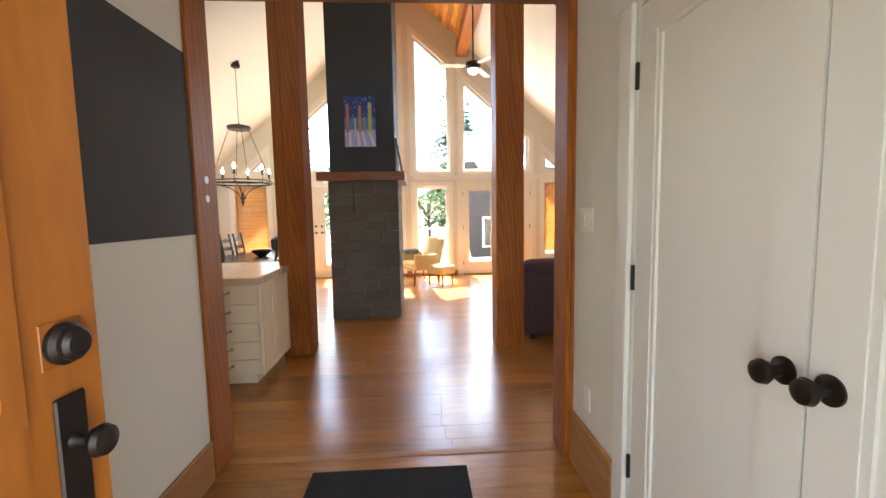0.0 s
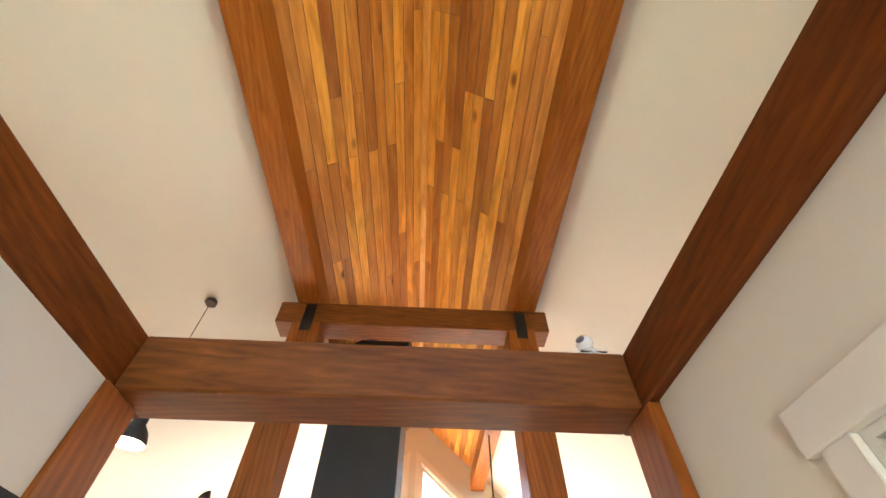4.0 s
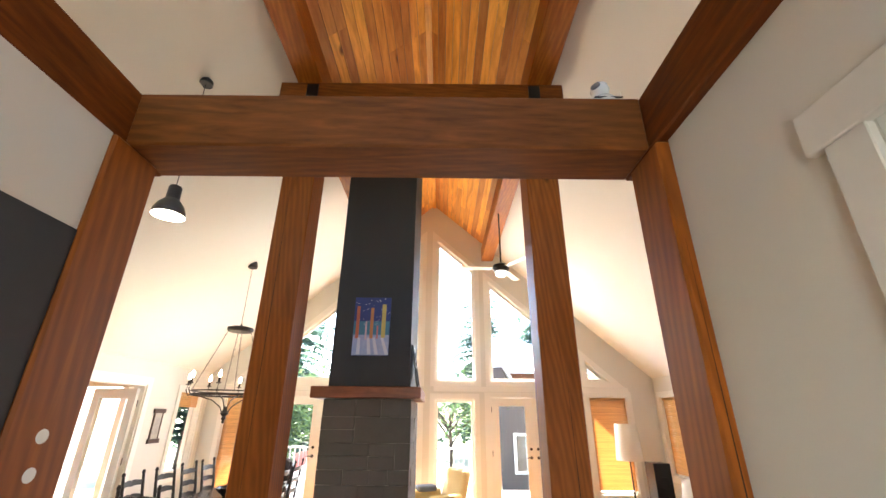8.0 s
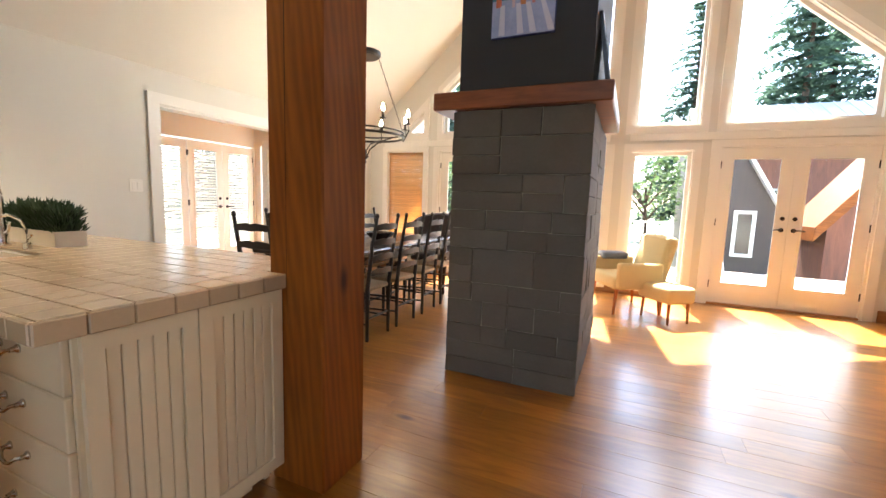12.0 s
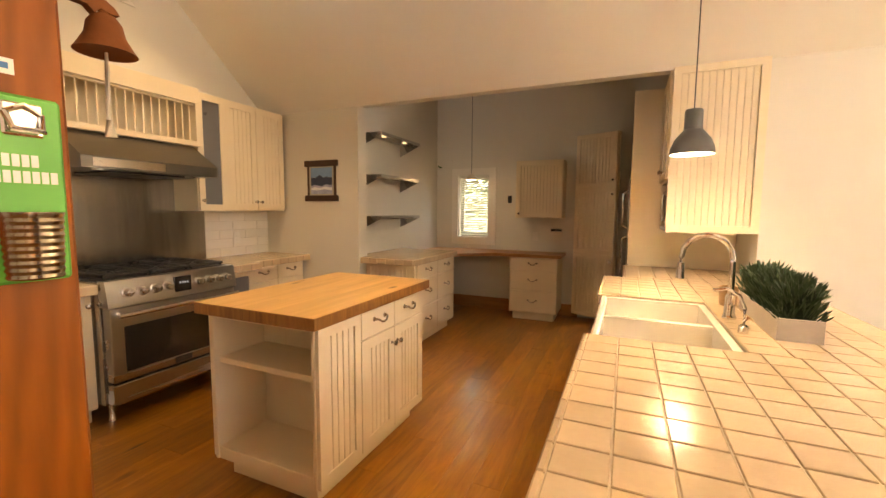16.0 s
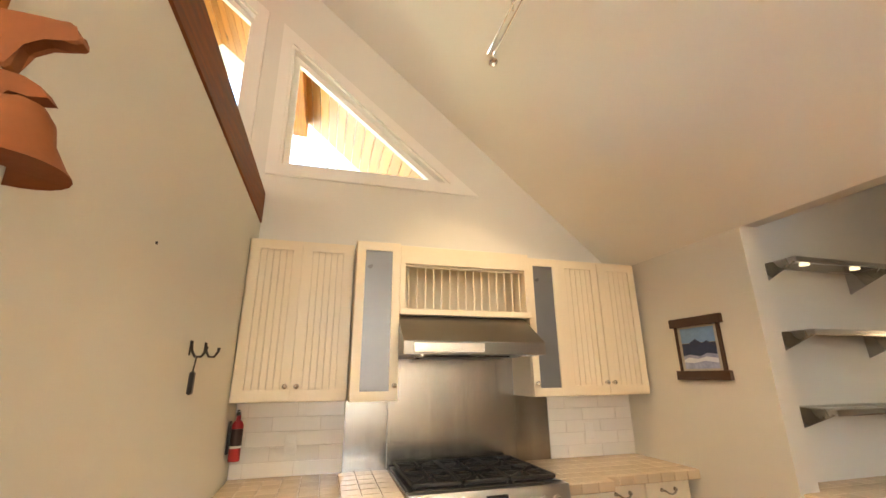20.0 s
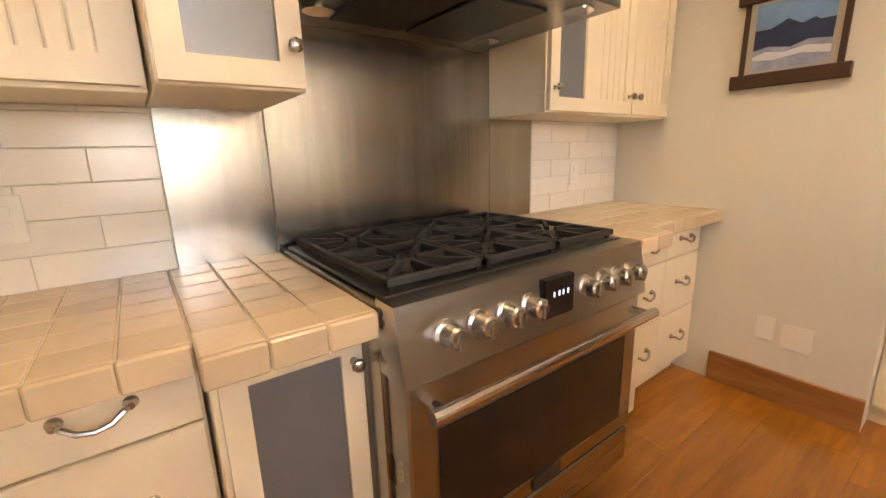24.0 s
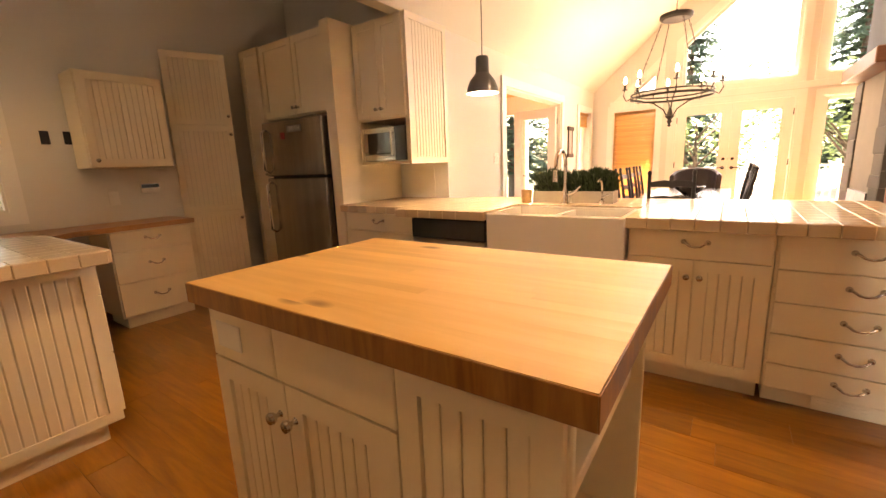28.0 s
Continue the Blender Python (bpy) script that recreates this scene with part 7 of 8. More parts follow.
pillow(pose(3.02, 6.62, 0.46, -25, 0, -70), "striped cream and grey throw pillow", STRIPE, 0.38)
tw = thing("throw_blanket", pose(0, 0, 0), "blue-grey knitted throw draped over the sofa back", "blanket")
bm = B()
prof = [(3.24, 0.50), (3.36, 0.66), (3.42, 0.86), (3.50, 0.935), (3.66, 0.945), (3.74, 0.90)]
rows_ = []
for i, (x, z) in enumerate(prof):
    rows_.append([(bm.verts.new((x, 6.02 + 0.075 * j + 0.02 * math.sin(i * 2 + j), z + 0.012 * math.sin(j * 1.7 + i))), bm.verts.new((x + 0.018, 6.02 + 0.075 * j + 0.02 * math.sin(i * 2 + j), z - 0.016 + 0.012 * math.sin(j * 1.7 + i)))) for j in range(9)])
for p, q in zip(rows_, rows_[1:]):
    for j in range(8):
        bm.faces.new((p[j][0], p[j + 1][0], q[j + 1][0], q[j][0])), bm.faces.new((p[j][1], q[j][1], q[j + 1][1], p[j + 1][1]))
    for j in (0, 8):
        bm.faces.new((p[j][0], q[j][0], q[j][1], p[j][1]))
for r_ in (rows_[0], rows_[-1]):
    for j in range(8):
        bm.faces.new((r_[j][0], r_[j][1], r_[j + 1][1], r_[j + 1][0]))
part("cloth", bm, THROW, tw, smooth=True, sharp=60)

mi = thing("wall_mirror", pose(EX - 0.002, 5.9, 1.5), "wide silver-framed mirror on the living room wall", "mirror")
bm = B()
ring(bm, rect(-1.26, 1.24, -0.57, 0.53), rect(-1.18, 1.16, -0.49, 0.45), "x", -0.035, 0.0)
part("frame", bm, mat("pewter_frame", (0.36, 0.31, 0.24), 0.4, 0.5, var=0.2), mi)
mm = bpy.data.materials.new("mirror_silver")
mm.use_nodes = True
mb = mm.node_tree.nodes["Principled BSDF"]
mb.inputs["Base Color"].default_value, mb.inputs["Metallic"].default_value, mb.inputs["Roughness"].default_value = (0.88, 0.88, 0.88, 1), 1.0, 0.02
boxpart("mirror_glass", (-0.018, -0.004, -1.19, 1.17, -0.50, 0.46), mm, mi, bevel=0)

lp = thing("floor_lamp", pose(2.98, 8.3, 0), "black floor lamp with a white drum shade", "floor lamp")
bm = B()
lathe(bm, [(0.14, 0), (0.14, 0.02), (0.02, 0.03)], 20)
part("base", bm, BLACK, lp, smooth=True)
bm = B()
tube(bm, [(0, 0, 0.03), (0, 0, 1.2)], 0.012, 10)
part("pole", bm, BLACK, lp, smooth=True)
bm = B()
lathe(bm, [(0.20, 1.05), (0.165, 1.58), (0.160, 1.58), (0.195, 1.05)], 28)
part("shade", bm, mat("linen_shade", (0.85, 0.80, 0.70), 0.9, var=0.05), lp, "white linen shade", smooth=True)
sk_ = thing("speaker", pose(3.42, 8.35, 0), "tall black floor loudspeaker", "speaker")
boxpart("cabinet", (-0.13, 0.13, -0.15, 0.15, 0.0, 1.02), BLACK, sk_, bevel=0.006)
for z in (0.75, 0.5):
    bm = B()
    lathe(bm, [(0.085, 0), (0.08, 0.008), (0.02, 0.002)], 20, m=Matrix.Translation((0, -0.15, z)) @ Matrix.Rotation(radians(90), 4, "X"))
    part("driver", bm, CAST, sk_, smooth=True)
arm_ = thing("armchair", pose(-0.03, 8.32, 0, 0, 0, -62), "straw-yellow upholstered armchair with wooden legs by the window", "armchair")
bm = B()
cushion(bm, -0.30, 0.30, -0.32, 0.22, 0.28, 0.44, 0.05, puff=0.015)
part("seat", bm, YELLOW, arm_, smooth=True)
bm = B()
cushion(bm, -0.30, 0.30, 0.16, 0.30, 0.36, 0.92, 0.055, m=Matrix.Translation((0, 0.2, 0.36)) @ Matrix.Rotation(radians(-14), 4, "X") @ Matrix.Translation((0, -0.2, -0.36)), puff=0.015)
part("backrest", bm, YELLOW, arm_, smooth=True)
for s in (-1, 1):
    bm = B()
    cushion(bm, min(s * 0.28, s * 0.37), max(s * 0.28, s * 0.37), -0.30, 0.22, 0.30, 0.60, 0.035)
    part("arm", bm, YELLOW, arm_, smooth=True)
    for y in (-0.27, 0.22):
        bm = B()
        tube(bm, [(s * 0.30, y * 1.1, 0), (s * 0.28, y, 0.29)], [0.014, 0.022], 8)
        part("leg", bm, FIR, arm_, smooth=True)
bk = thing("draped_jacket", pose(-0.03, 8.32, 0, 0, 0, -62), "grey cloth thrown over the armchair arm", "cloth")
bm = B()
cushion(bm, -0.40, -0.20, -0.22, 0.10, 0.57, 0.66, 0.035)
part("cloth", bm, THROW, bk, smooth=True)
ott = thing("ottoman", pose(0.36, 8.0, 0, 0, 0, -50), "small straw-yellow footstool beside the armchair", "ottoman")
bm = B()
cushion(bm, -0.24, 0.24, -0.18, 0.18, 0.22, 0.40, 0.05, puff=0.02)
part("cushion", bm, YELLOW, ott, smooth=True)
for x in (-0.19, 0.19):
    for y in (-0.13, 0.13):
        bm = B()
        tube(bm, [(x, y, 0), (x * 0.95, y * 0.95, 0.23)], [0.012, 0.018], 8)
        part("leg", bm, FIR, ott, smooth=True)
fn = thing("ceiling_fan", pose(0.90, 7.0, 3.72), "bronze ceiling fan with pale blades on a long rod", "ceiling fan")
fan_t = roof(0.90) - 0.27 - 3.72
bm = B()
tube(bm, [(0, 0, 0.12), (0, 0, fan_t)], 0.012, 10), lathe(bm, [(0.05, fan_t - 0.08), (0.06, fan_t - 0.02), (0.06, fan_t)], 16)
part("downrod", bm, BRONZE, fn, smooth=True)
bm = B()
lathe(bm, [(0.03, -0.02), (0.10, 0.0), (0.13, 0.04), (0.12, 0.09), (0.04, 0.13)], 22)
part("motor", bm, BRONZE, fn, smooth=True)
bm = B()
lathe(bm, [(0.001, -0.09), (0.05, -0.08), (0.085, -0.05), (0.09, -0.015)], 20)
part("light_bowl", bm, glow("fan_bowl", (1.0, 0.9, 0.72), 0.6), fn, "lit frosted bowl", smooth=True)
for k in range(3):
    a = k * math.tau / 3 + 1.05
    bm = B()
    box(bm, 0.16, 0.66, -0.06, 0.06, 0.045, 0.052, 0.003, m=Matrix.Rotation(a, 4, "Z") @ Matrix.Rotation(radians(5), 4, "X"))
    bl_ = part("blade", bm, CREAM, fn)
    bm = B()
    box(bm, 0.09, 0.20, -0.015, 0.015, 0.04, 0.048, m=Matrix.Rotation(a, 4, "Z"))
    part("blade_iron", bm, NICKEL, bl_)


def shade_slats(name, m, w, z0, z1, label, material):
    """A woven or slatted shade hung in front of a window; it looks towards -y."""
    b_ = thing(name, m, label, "blind", "window shades")
    n = int((z1 - z0) / 0.03)
    one = None
    for k in range(n):
        z = z0 + k * (z1 - z0) / n
        if one is None:
            one = q = boxpart("slat", (0, w, -0.012, -0.005, 0, 0.028), material, b_, bevel=0)
        else:
            q = new("slat", one.data)
            q.parent = b_
        q.location = (0, 0.003 * (k % 2), z)
    boxpart("head_rail", (0, w, -0.035, -0.002, z1, z1 + 0.04), material, b_)
    return b_


e_ = east["side_low"]
shade_slats("bamboo_blind", pose(e_[0] + 0.02, NY + 0.05, 0), e_[1] - e_[0] - 0.04, 0.5, 1.97, "lowered honey bamboo shade in the window", BAMBOO)
w_ = west["side_low"]
shade_slats("bamboo_blind", pose(w_[0] + 0.02, NY + 0.05, 0), w_[1] - w_[0] - 0.04, 0.5, 1.97, "lowered honey bamboo shade in the window", BAMBOO)
shade_slats("bamboo_blind", pose(WX - 0.05, W_WIN[0] + 0.02, 0, 0, 0, 90), W_WIN[1] - W_WIN[0] - 0.04, 1.78, 1.97, "raised honey bamboo shade", BAMBOO)
shade_slats("bamboo_blind", pose(EX + 0.05, E_WIN[1] - 0.02, 0, 0, 0, -90), E_WIN[1] - E_WIN[0] - 0.04, 0.8, 1.97, "lowered honey bamboo shade in the window", BAMBOO)

rg_ = thing("entry_rug", pose(0, 0, 0), "charcoal woven door mat lying on the oak floor", "rug")
bm = B()
box(bm, -0.635, 0.205, 1.72, 2.27, 0.0005, 0.010, 0.003)
part("pile", bm, RUG, rg_)

# ---- outside ----
LAWN = mat("garden_ground", (0.30, 0.31, 0.20), 0.95, var=0.4, scale=0.8, fine=12, bump=0.3)
bm = B()
box(bm, -400, 400, -400, 400, -1.10, -1.0)
tagged(part("ground", bm, LAWN), "garden ground of grass and gravel", "ground", kind="structure")
DECK = wood("deck_boards", (0.50, 0.44, 0.36), (0.38, 0.32, 0.25), "x", 9, 0.7, 0.15, True)
bm = B()
for k in range(26):
    box(bm, -5.0, 5.5, NY + WT + 0.01 + k * 0.142, NY + WT + 0.01 + k * 0.142 + 0.136, -0.09, -0.05)
tagged(part("deck", bm, DECK), "weathered timber deck outside the garden doors", "deck", kind="structure")
rl = thing("deck_railing", pose(0, NY + WT + 3.6, -0.05), "white timber railing round the deck", "railing")
RAILW = mat("rail_grey", (0.40, 0.40, 0.38), 0.6)
boxpart("top_rail", (-5.0, 0.8, -0.05, 0.05, 0.93, 0.97), RAILW, rl), boxpart("bottom_rail", (-5.0, 0.8, -0.02, 0.02, 0.12, 0.17), RAILW, rl)
for k in range(5):
    boxpart("post", (-5.0 + k * 1.43, -4.91 + k * 1.43, -0.045, 0.045, 0, 0.93), RAILW, rl)
bal = None
for k in range(45):
    x = -4.9 + k * 0.125
    o = boxpart("baluster", (-0.015, 0.015, -0.015, 0.015, 0.17, 0.93), RAILW, rl, bevel=0) if bal is None else new("baluster", bal.data)
    if bal is None:
        bal = o
    o.parent, o.location = rl, (x, 0, 0)
SIDING = wood("red_siding", (0.20, 0.075, 0.045), (0.12, 0.045, 0.03), "z", 6, 0.7, 0.15)
ROOFM = mat("pale_metal_roof", (0.55, 0.56, 0.57), 0.5, 0.2, var=0.1, scale=2)
nb = thing("neighbour_house", pose(0, 0, -1.0), "long outbuilding with a pale standing-seam roof", "house")
boxpart("wall", (2.6, 12.0, 21.0, 27.0, 0, 4.7), SIDING, nb)
bm = B()
prism(bm, [(20.3, 4.5), (23.6, 6.25), (23.6, 6.37), (20.3, 4.62)], "x", 1.9, 12.6)
prism(bm, [(27.0, 4.5), (23.6, 6.25), (23.6, 6.37), (27.0, 4.62)], "x", 1.9, 12.6)
part("roof", bm, ROOFM, nb, "pale roof")
for k in range(26):
    bm = B()
    x = 1.95 + k * 0.42
    prism(bm, [(20.28, 4.62), (23.58, 6.37), (23.58, 6.41), (20.28, 4.66)], "x", x, x + 0.03)
    part("seam", bm, ROOFM, nb)
for x in (4.2, 6.4, 8.8):
    wn_ = boxpart("window", (x, x + 0.9, 20.96, 20.999, 1.5, 3.0), RAILW, nb)
    boxpart("pane", (x + 0.08, x + 0.82, 20.95, 20.959, 1.58, 2.92), SMOKE, wn_, bevel=0)
sh_ = thing("garden_shed", pose(0, 0, -1.0), "dark brown shed with a steep roof and white window", "shed")
bm = B()
prism(bm, [(1.2, 0), (3.1, 0), (3.1, 2.3), (2.0, 4.2), (1.2, 4.2)], "y", 15.2, 17.6)
part("wall", bm, mat("shed_boards", (0.075, 0.06, 0.055), 0.7, var=0.3, scale=2, fine=30, stretch=(8, 8, 0.3)), sh_)
bm = B()
prism(bm, [(3.28, 2.0), (1.95, 4.3), (1.95, 4.45), (3.28, 2.15)], "y", 15.0, 17.8)
part("roof", bm, ROOFM, sh_)
sw_ = thing("shed_window", pose(2.5, 15.19, 0.07), "white framed shed window", "window")
bm = B()
ring(bm, rect(-0.23, 0.23, 0, 1.14), rect(-0.15, 0.15, 0.08, 1.06), "y", -0.04, 0.0)
part("frame", bm, mat("white_frame", (0.78, 0.77, 0.74), 0.5), sw_)
boxpart("pane", (-0.15, 0.15, -0.02, -0.01, 0.08, 1.06), SMOKE, sw_, bevel=0)
lean = thing("lean_to", pose(0, 0, -1.0), "red-brown timber lean-to beside the shed", "shed")
bm = B()
prism(bm, [(3.85, 0), (5.3, 0), (5.3, 3.9), (3.85, 1.95)], "y", 14.5, 16.0)
part("wall", bm, SIDING, lean)
bm = B()
prism(bm, [(3.58, 1.6), (5.5, 4.2), (5.5, 4.5), (3.58, 1.9)], "y", 14.3, 16.2)
part("roof", bm, FIR_X, lean)
bm = B()
prism(bm, [(RX - 4.28, roof(RX - 4.28) + 0.16), (RX, RZ + 0.16), (RX + 4.6, roof(RX + 4.6) + 0.16), (RX + 4.6, roof(RX + 4.6) + 0.24), (RX, RZ + 0.24), (RX - 4.28, roof(RX - 4.28) + 0.24)], "y", SY - 3.1, NY + WT + 1.25)
tagged(part("roof_cover", bm, ROOFM), "outer roof with its overhanging eaves", "roof", kind="structure")
rc_ = [(-2.0, NY + 2.6), (-3.2, NY + 3.0)]
for x, y in rc_:
    dcx = thing("deck_chair", pose(x, y, -0.05, 0, 0, 20), "red slatted garden chair on the deck", "garden chair", "deck chairs")
    REDW = mat("red_chair", (0.45, 0.13, 0.11), 0.5, var=0.1)
    for k in range(6):
        boxpart("slat", (-0.27 + k * 0.092, -0.19 + k * 0.092, 0.2, 0.225, 0.3, 0.95 + 0.05 * math.sin(k * 0.63)), REDW, dcx, m=Matrix.Rotation(radians(-18), 4, "X"))
    boxpart("seat", (-0.27, 0.27, -0.28, 0.2, 0.30, 0.33), REDW, dcx)
    for s in (-1, 1):
        boxpart("arm", (s * 0.34 - 0.06, s * 0.34 + 0.06, -0.32, 0.3, 0.54, 0.565), REDW, dcx)
        boxpart("leg", (s * 0.32 - 0.03, s * 0.32 + 0.03, -0.28, -0.22, 0, 0.54), REDW, dcx)
        boxpart("leg", (s * 0.32 - 0.03, s * 0.32 + 0.03, 0.2, 0.26, 0, 0.54), REDW, dcx)

BARK = mat("bark", (0.10, 0.07, 0.05), 0.9, var=0.4, scale=10, bump=1.0)


def leafy(name, base, share):
    m = mat(name, base, 0.8, var=0.45, scale=3, fine=20)
    nt = m.node_tree
    b_, out = nt.nodes["Principled BSDF"], nt.nodes["Material Output"]
    tr, mx = nt.nodes.new("ShaderNodeBsdfTranslucent"), nt.nodes.new("ShaderNodeMixShader")
    nt.links.new(b_.inputs["Base Color"].links[0].from_socket, tr.inputs[0])
    mx.inputs[0].default_value = share
    nt.links.new(b_.outputs[0], mx.inputs[1]), nt.links.new(tr.outputs[0], mx.inputs[2]), nt.links.new(mx.outputs[0], out.inputs[0])
    return m


CONIF = leafy("conifer_green", (0.08, 0.14, 0.095), 0.45)
BROAD = leafy("spring_leaf", (0.10, 0.16, 0.06), 0.5)


def conifer(x, y, h, seed, dens=1.0):
    r = random.Random(seed)
    t = thing("conifer", pose(x, y, -1.0), "tall dark green conifer in the garden", "tree", "garden conifers")
    bm = B()
    tube(bm, [(0, 0, 0), (0.05, 0, h * 0.5), (0, 0, h)], [0.22, 0.12, 0.02], 9)
    part("trunk", bm, BARK, t, smooth=True)
    verts, faces = [], []
    z = h * 0.12
    while z < h * 0.98:
        k = 1 - z / h
        L_ = (0.5 + k * h * 0.26)
        nb_ = r.randint(6, 8)
        for b_ in range(nb_):
            a = r.uniform(0, 6.283)
            ln = L_ * r.uniform(0.65, 1.1)
            n = max(5, int(ln * 7 * dens))
            for j in range(n):
                u = (j + r.random()) / n
                px, py = math.cos(a) * ln * u, math.sin(a) * ln * u
                pz = z - 0.30 * ln * u * u + 0.05 * ln
                for q in range(5):
                    an, s = r.uniform(0, 6.283), r.uniform(0.16, 0.38) * (0.6 + 0.5 * k)
                    dx, dy, dz = math.cos(an) * s, math.sin(an) * s, -s * r.uniform(0.2, 0.8)
                    i = len(verts)
                    verts += [(px, py, pz), (px + dx - dy * 0.3, py + dy + dx * 0.3, pz + dz * 0.6), (px + dx * 1.3, py + dy * 1.3, pz + dz), (px + dx + dy * 0.3, py + dy - dx * 0.3, pz + dz * 0.6)]
                    faces.append((i, i + 1, i + 2, i + 3))
        z += 0.26 + 0.14 * r.random()
    me = bpy.data.meshes.new("foliage")
    me.from_pydata(verts, [], faces)
    me.materials.append(CONIF)
    o = new("foliage", me)
    o.parent = t
    o["kind"] = "stuff"
    return t


def shrub(x, y, h, wdt, seed):
    r = random.Random(seed)
    t = thing("deciduous_tree", pose(x, y, -1.0), "light green broadleaf tree in the garden", "tree", "garden trees")
    bm = B()
    tube(bm, [(0, 0, 0), (0.05, 0.02, h * 0.4), (0.0, 0.05, h * 0.7)], [0.10, 0.07, 0.03], 8)
    tips = []
    for k in range(9):
        a, z = r.uniform(0, 6.283), h * r.uniform(0.3, 0.6)
        tip = (math.cos(a) * wdt * r.uniform(0.4, 0.8), math.sin(a) * wdt * r.uniform(0.4, 0.8), z + h * r.uniform(0.12, 0.35))
        tube(bm, [(0.03, 0.02, z), ((tip[0]) * 0.5, tip[1] * 0.5, (z + tip[2]) / 2 + 0.1), tip], [0.035, 0.022, 0.008], 6)
        tips.append(tip)
    part("trunk", bm, BARK, t, smooth=True)
    verts, faces = [], []
    for k in range(2600):
        c = r.choice(tips)
        rad = wdt * 0.42
        p = Vector((r.gauss(0, 0.5), r.gauss(0, 0.5), r.gauss(0, 0.5))) * rad + Vector(c)
        s, an = r.uniform(0.05, 0.11), r.uniform(0, 6.283)
        d, e = Vector((math.cos(an), math.sin(an), r.uniform(-0.6, 0.6))) * s, Vector((-math.sin(an), math.cos(an), r.uniform(-0.5, 0.5))) * s * 0.5
        i = len(verts)
        verts += [tuple(p - d), tuple(p + e), tuple(p + d), tuple(p - e)]
        faces.append((i, i + 1, i + 2, i + 3))
    me = bpy.data.meshes.new("leaves")
    me.from_pydata(verts, [], faces)
    me.materials.append(BROAD)
    o = new("leaves", me)
    o.parent = t
    o["kind"] = "stuff"
    return t


for i, (x, y, h) in enumerate([(-9.0, 26, 15), (-4.5, 29, 13), (8.5, 30, 17), (3.0, 33, 15), (-13, 24, 13), (6.2, 25.5, 14), (13, 27, 16), (-6.8, 20.5, 9), (-24, 21, 11), (-27, 9, 12)]):
    conifer(x, y, h, i + 1)
for i, (x, y, h, w) in enumerate([(-3.2, 17.0, 4.6, 2.2), (0.3, 16.2, 4.0, 1.9), (-6.0, 15.2, 4.4, 2.0), (-17.5, 3.0, 4.5, 2.2), (-9.2, 1.6, 4.5, 2.2), (-2.2, -6.5, 6.5, 2.6)]):
    shrub(x, y, h, w, 50 + i)
# cedar porch roof outside the south gable
bm = B()
for s in (-1, 1):
    u = 0.0
    while u < 4.2:
        a, b = RX + s * (u + 0.002), RX + s * (u + 0.105)
        prism(bm, [(a, roof(a) + 0.02), (b, roof(b) + 0.02), (b, roof(b) + 0.05), (a, roof(a) + 0.05)], "y", SY - 2.3, SY - WT - 0.01)
        u += 0.11
tagged(part("porch_soffit", bm, wood("soffit_boards", (0.42, 0.17, 0.025), (0.28, 0.10, 0.012), "y", 8, 0.5, 0.25, True, 2.2)), "cedar boarded porch roof outside the gable", "roof", kind="structure")
for xc in (RX - PUR - 0.06, RX + PUR + 0.06):
    timber("purlin_end", (xc - 0.12, xc + 0.12, SY - 2.28, SY - WT - 0.012, 4.70, 4.99), FIR_P_LIT, "fir purlin end under the porch roof", group="purlin ends")
tagged(boxpart("porch_beam", (-3.9, 3.5, SY - 1.75, SY - 1.55, 2.75, 2.98), FIR_X, None, "", 0.006), "fir beam of the front porch", "beam", kind="structure")
# unseen floor, coloured dark so less light bounces onto the soffit
bm = B()
box(bm, -5, 5, SY - 3.4, SY - WT - 0.01, -0.12, -0.02)
tagged(part("porch_floor", bm, mat("low_bounce_paving", (0.10, 0.095, 0.085), 0.9, var=0.2, scale=3, fine=80, bump=0.4)), "unseen front porch floor, dark to cut bounced light", "floor", kind="structure")
# pale slab added outside to bounce sun and brighten the porch doors
bm = B()
box(bm, -11.5, -6.72, 3.0, 13.0, -0.2, -0.1)
tagged(part("patio", bm, mat("bounce_slab", (0.34, 0.33, 0.30), 0.9, var=0.12, scale=2, fine=60, bump=0.4)), "added pale slab that bounces sunlight at the porch doors", "patio", kind="structure")
bm = B()
box(bm, NKX - 0.2, WX - 0.14, 4.5, 9.0, -0.12, -0.021)
tagged(part("porch_room_floor", bm, DECK), "timber floor of the porch room", "floor", kind="structure")

# ---- splash tiles, counter tiles and floor planks ----


def shared(cache, key, make, name, material, parent, loc):
    if key not in cache:
        o = make()
        cache[key] = o.data
    else:
        o = new(name, cache[key])
        o.parent = parent
    o.location = loc
    return o


TCACHE = {}


def tile_ob(name, w, d, h, bev, material, parent, loc, kind_=""):
    key = (name, round(w, 4), round(d, 4), round(h, 4))

    def make():
        bm_ = B()
        box(bm_, 0, w, 0, d, 0, h, bev)
        return part(name, bm_, material, parent)
    return shared(TCACHE, key, make, name, material, parent, loc)


spl = thing("tile_splashback", pose(0, 0, 0), "white subway tile splashback above the counters", "splashback", kind="structure")
for x0, x1 in ((-2.048, PX0 - 0.001), (WX + 0.001, -3.577)):
    boxpart("bed", (x0, x1, SY + 0.0005, SY + 0.004, CT, 1.371), GROUTW, spl, bevel=0)
    row = 0
    z = CT + 0.002
    while z < 1.36:
        h = min(0.086, 1.369 - z)
        x = x0 + 0.002 - (0.15 if row % 2 else 0)
        while x < x1 - 0.01:
            a, b = max(x, x0 + 0.001), min(x + 0.299, x1 - 0.001)
            if b - a > 0.012:
                tile_ob("tile", b - a, 0.006, h, 0.0015, SUBWAY, spl, (a, SY + 0.0042, z))
            x += 0.3008
        z += h + 0.0018
        row += 1
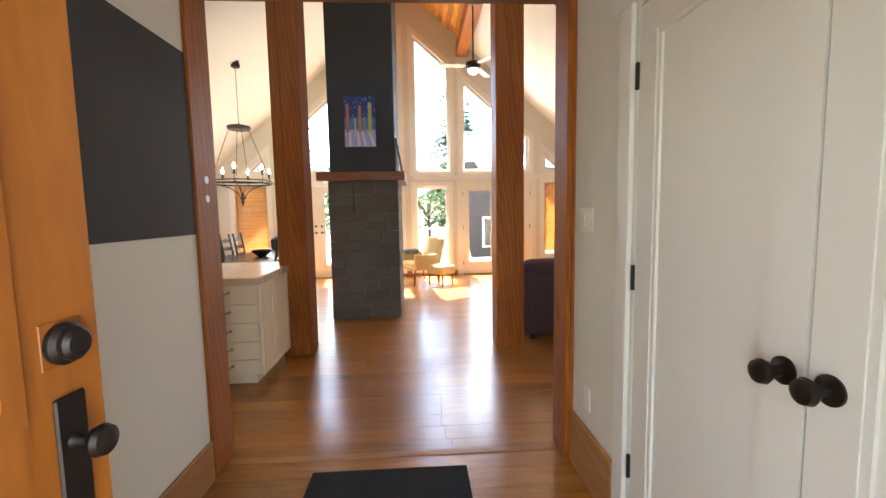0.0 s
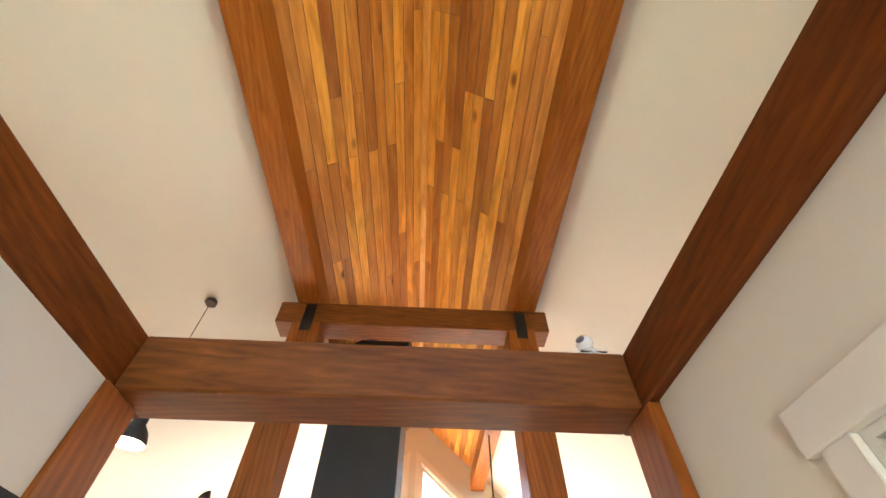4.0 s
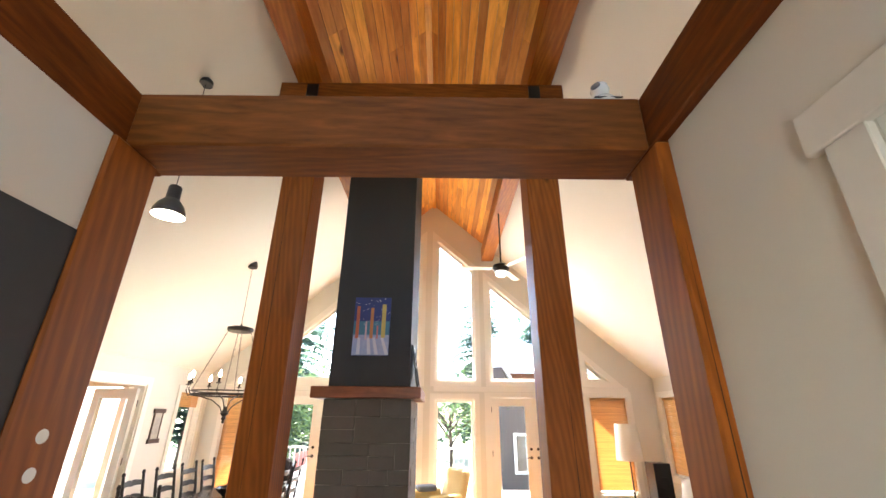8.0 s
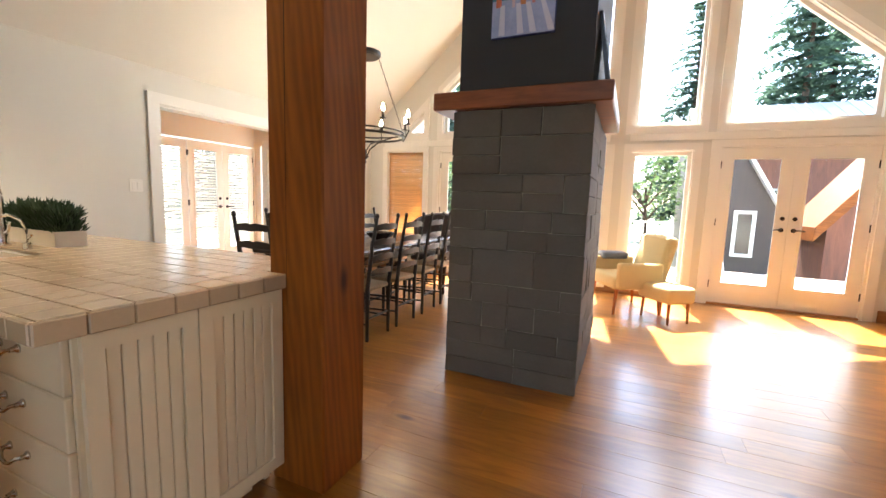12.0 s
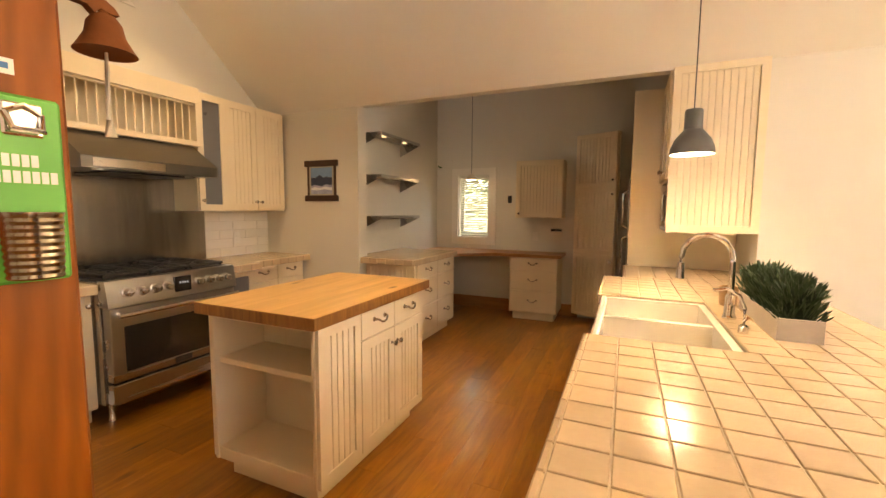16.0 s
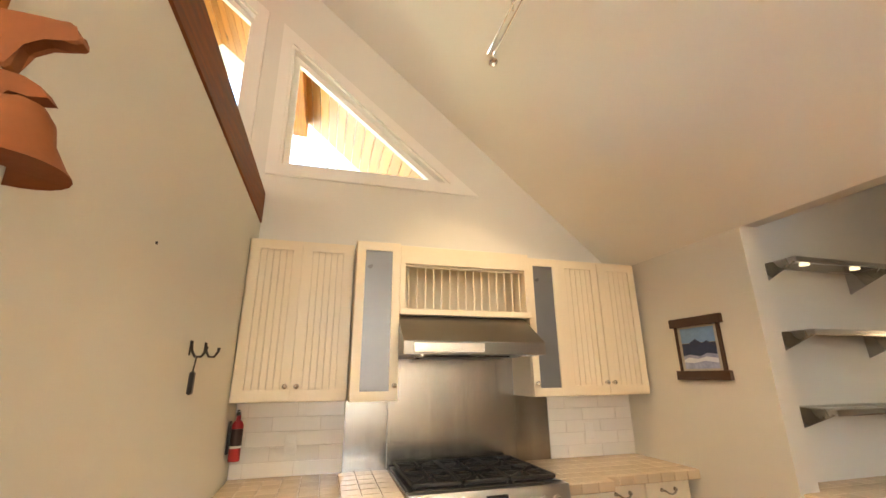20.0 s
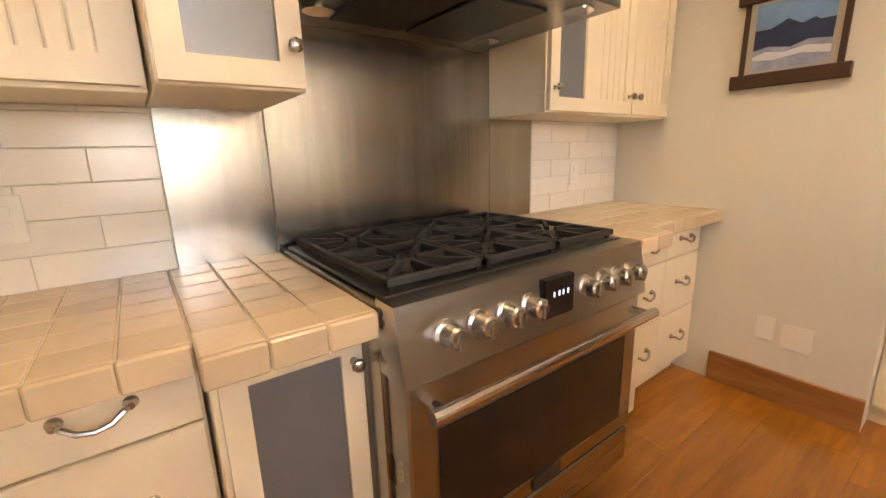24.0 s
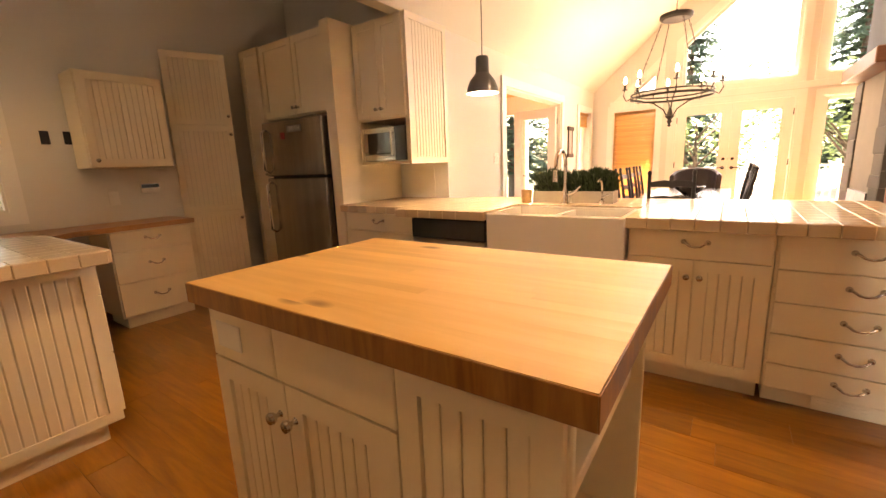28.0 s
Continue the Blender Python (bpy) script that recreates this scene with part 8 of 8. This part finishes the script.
# counter tiles: field tiles with rounded nosing along the open edges
P = 0.108
for c, outline, edges in COUNTERS:
    for x0, x1, y0, y1 in outline:
        nx, ny = max(1, round((x1 - x0) / P)), max(1, round((y1 - y0) / P))
        px, py = (x1 - x0) / nx, (y1 - y0) / ny
        for i in range(nx):
            for j in range(ny):
                tile_ob("tile", px - 0.004, py - 0.004, 0.008, 0.002, TILE, c, (x0 + i * px + 0.002, y0 + j * py + 0.002, CT - 0.006))


def nosing(c, x0, x1, y0, y1):
    """Edge tiles along a run, standing a little proud of the bed."""
    if x1 - x0 > y1 - y0:
        n = max(1, round((x1 - x0) / P))
        for k in range(n):
            w = (x1 - x0) / n
            tile_ob("edge_tile", w - 0.0014, y1 - y0, CT - CT0 + 0.0055, 0.004, TILE, c, (x0 + k * w + 0.002, y0, CT0 - 0.004))
    else:
        n = max(1, round((y1 - y0) / P))
        for k in range(n):
            w = (y1 - y0) / n
            tile_ob("edge_tile", x1 - x0, w - 0.0014, CT - CT0 + 0.0055, 0.004, TILE, c, (x0, y0 + k * w + 0.002, CT0 - 0.004))


cs = [c for c, _, _ in COUNTERS]
nosing(cs[0], -2.022, PX0 - 0.001, 0.485, 0.503)
nosing(cs[1], -2.345, -2.0225, 0.560, 0.578)
nosing(cs[2], -3.60, -3.262, 0.560, 0.578)
nosing(cs[2], WX + 0.001, -3.602, 0.462, 0.480)
nosing(cs[3], -2.579, -1.33, 3.400, 3.418)
nosing(cs[3], -1.330, -1.312, 3.400, 4.185)
nosing(cs[3], -4.18, -3.427, 3.400, 3.418)
nosing(cs[3], -4.92, -4.182, 3.527, 3.545)
nosing(cs[3], -4.18, -1.42, 4.500, 4.518)
nosing(cs[4], -5.44, -4.36, 1.700, 1.718)
nosing(cs[4], -4.36, -4.342, 1.102, 1.70)

# floor planks along x
fl = thing("floor", pose(0, 0, 0), "wide honey oak plank floor", "floor", kind="structure")
bm = B()
box(bm, NKX, EX, SY - 0.2, NY + 0.02, -0.05, -0.012)
part("subfloor", bm, SUBF, fl)
rng = random.Random(21)
PW = 0.158
rest = B()
PCACHE, count = {}, 0
LENGTHS = [0.7, 1.0, 1.3, 1.6, 1.9, 2.2]
y = SY
while y < NY:
    x = NKX - rng.uniform(0.0, 1.2)
    wdt = min(PW, NY - y)
    while x < EX:
        ln = rng.choice(LENGTHS)
        a, b = max(x, NKX), min(x + ln, EX)
        if b - a > 0.03:
            near = -4.4 < (a + b) / 2 < 1.6 and y < 6.3 and not (-4.3 < a and b < PX0 and 3.6 < y < 4.1) and count < 300
            if near:
                count += 1
                tile_ob("plank", b - a - 0.0006, wdt - 0.0006, 0.012, 0.0006, OAK, fl, (a, y, -0.012 + rng.uniform(-0.0004, 0.0)))
            else:
                box(rest, a, b - 0.0006, y, y + wdt - 0.0006, -0.012, 0.0)
        x += ln
    y += PW
o = part("planks", rest, OAK_R, fl)
o["kind"] = "stuff"
tagged(boxpart("threshold_strip", (-1.149, 0.764, 2.385, 2.44, 0.0, 0.005), BASEB, None, "", 0.002), "oak strip across the entry floor", "trim", kind="structure")
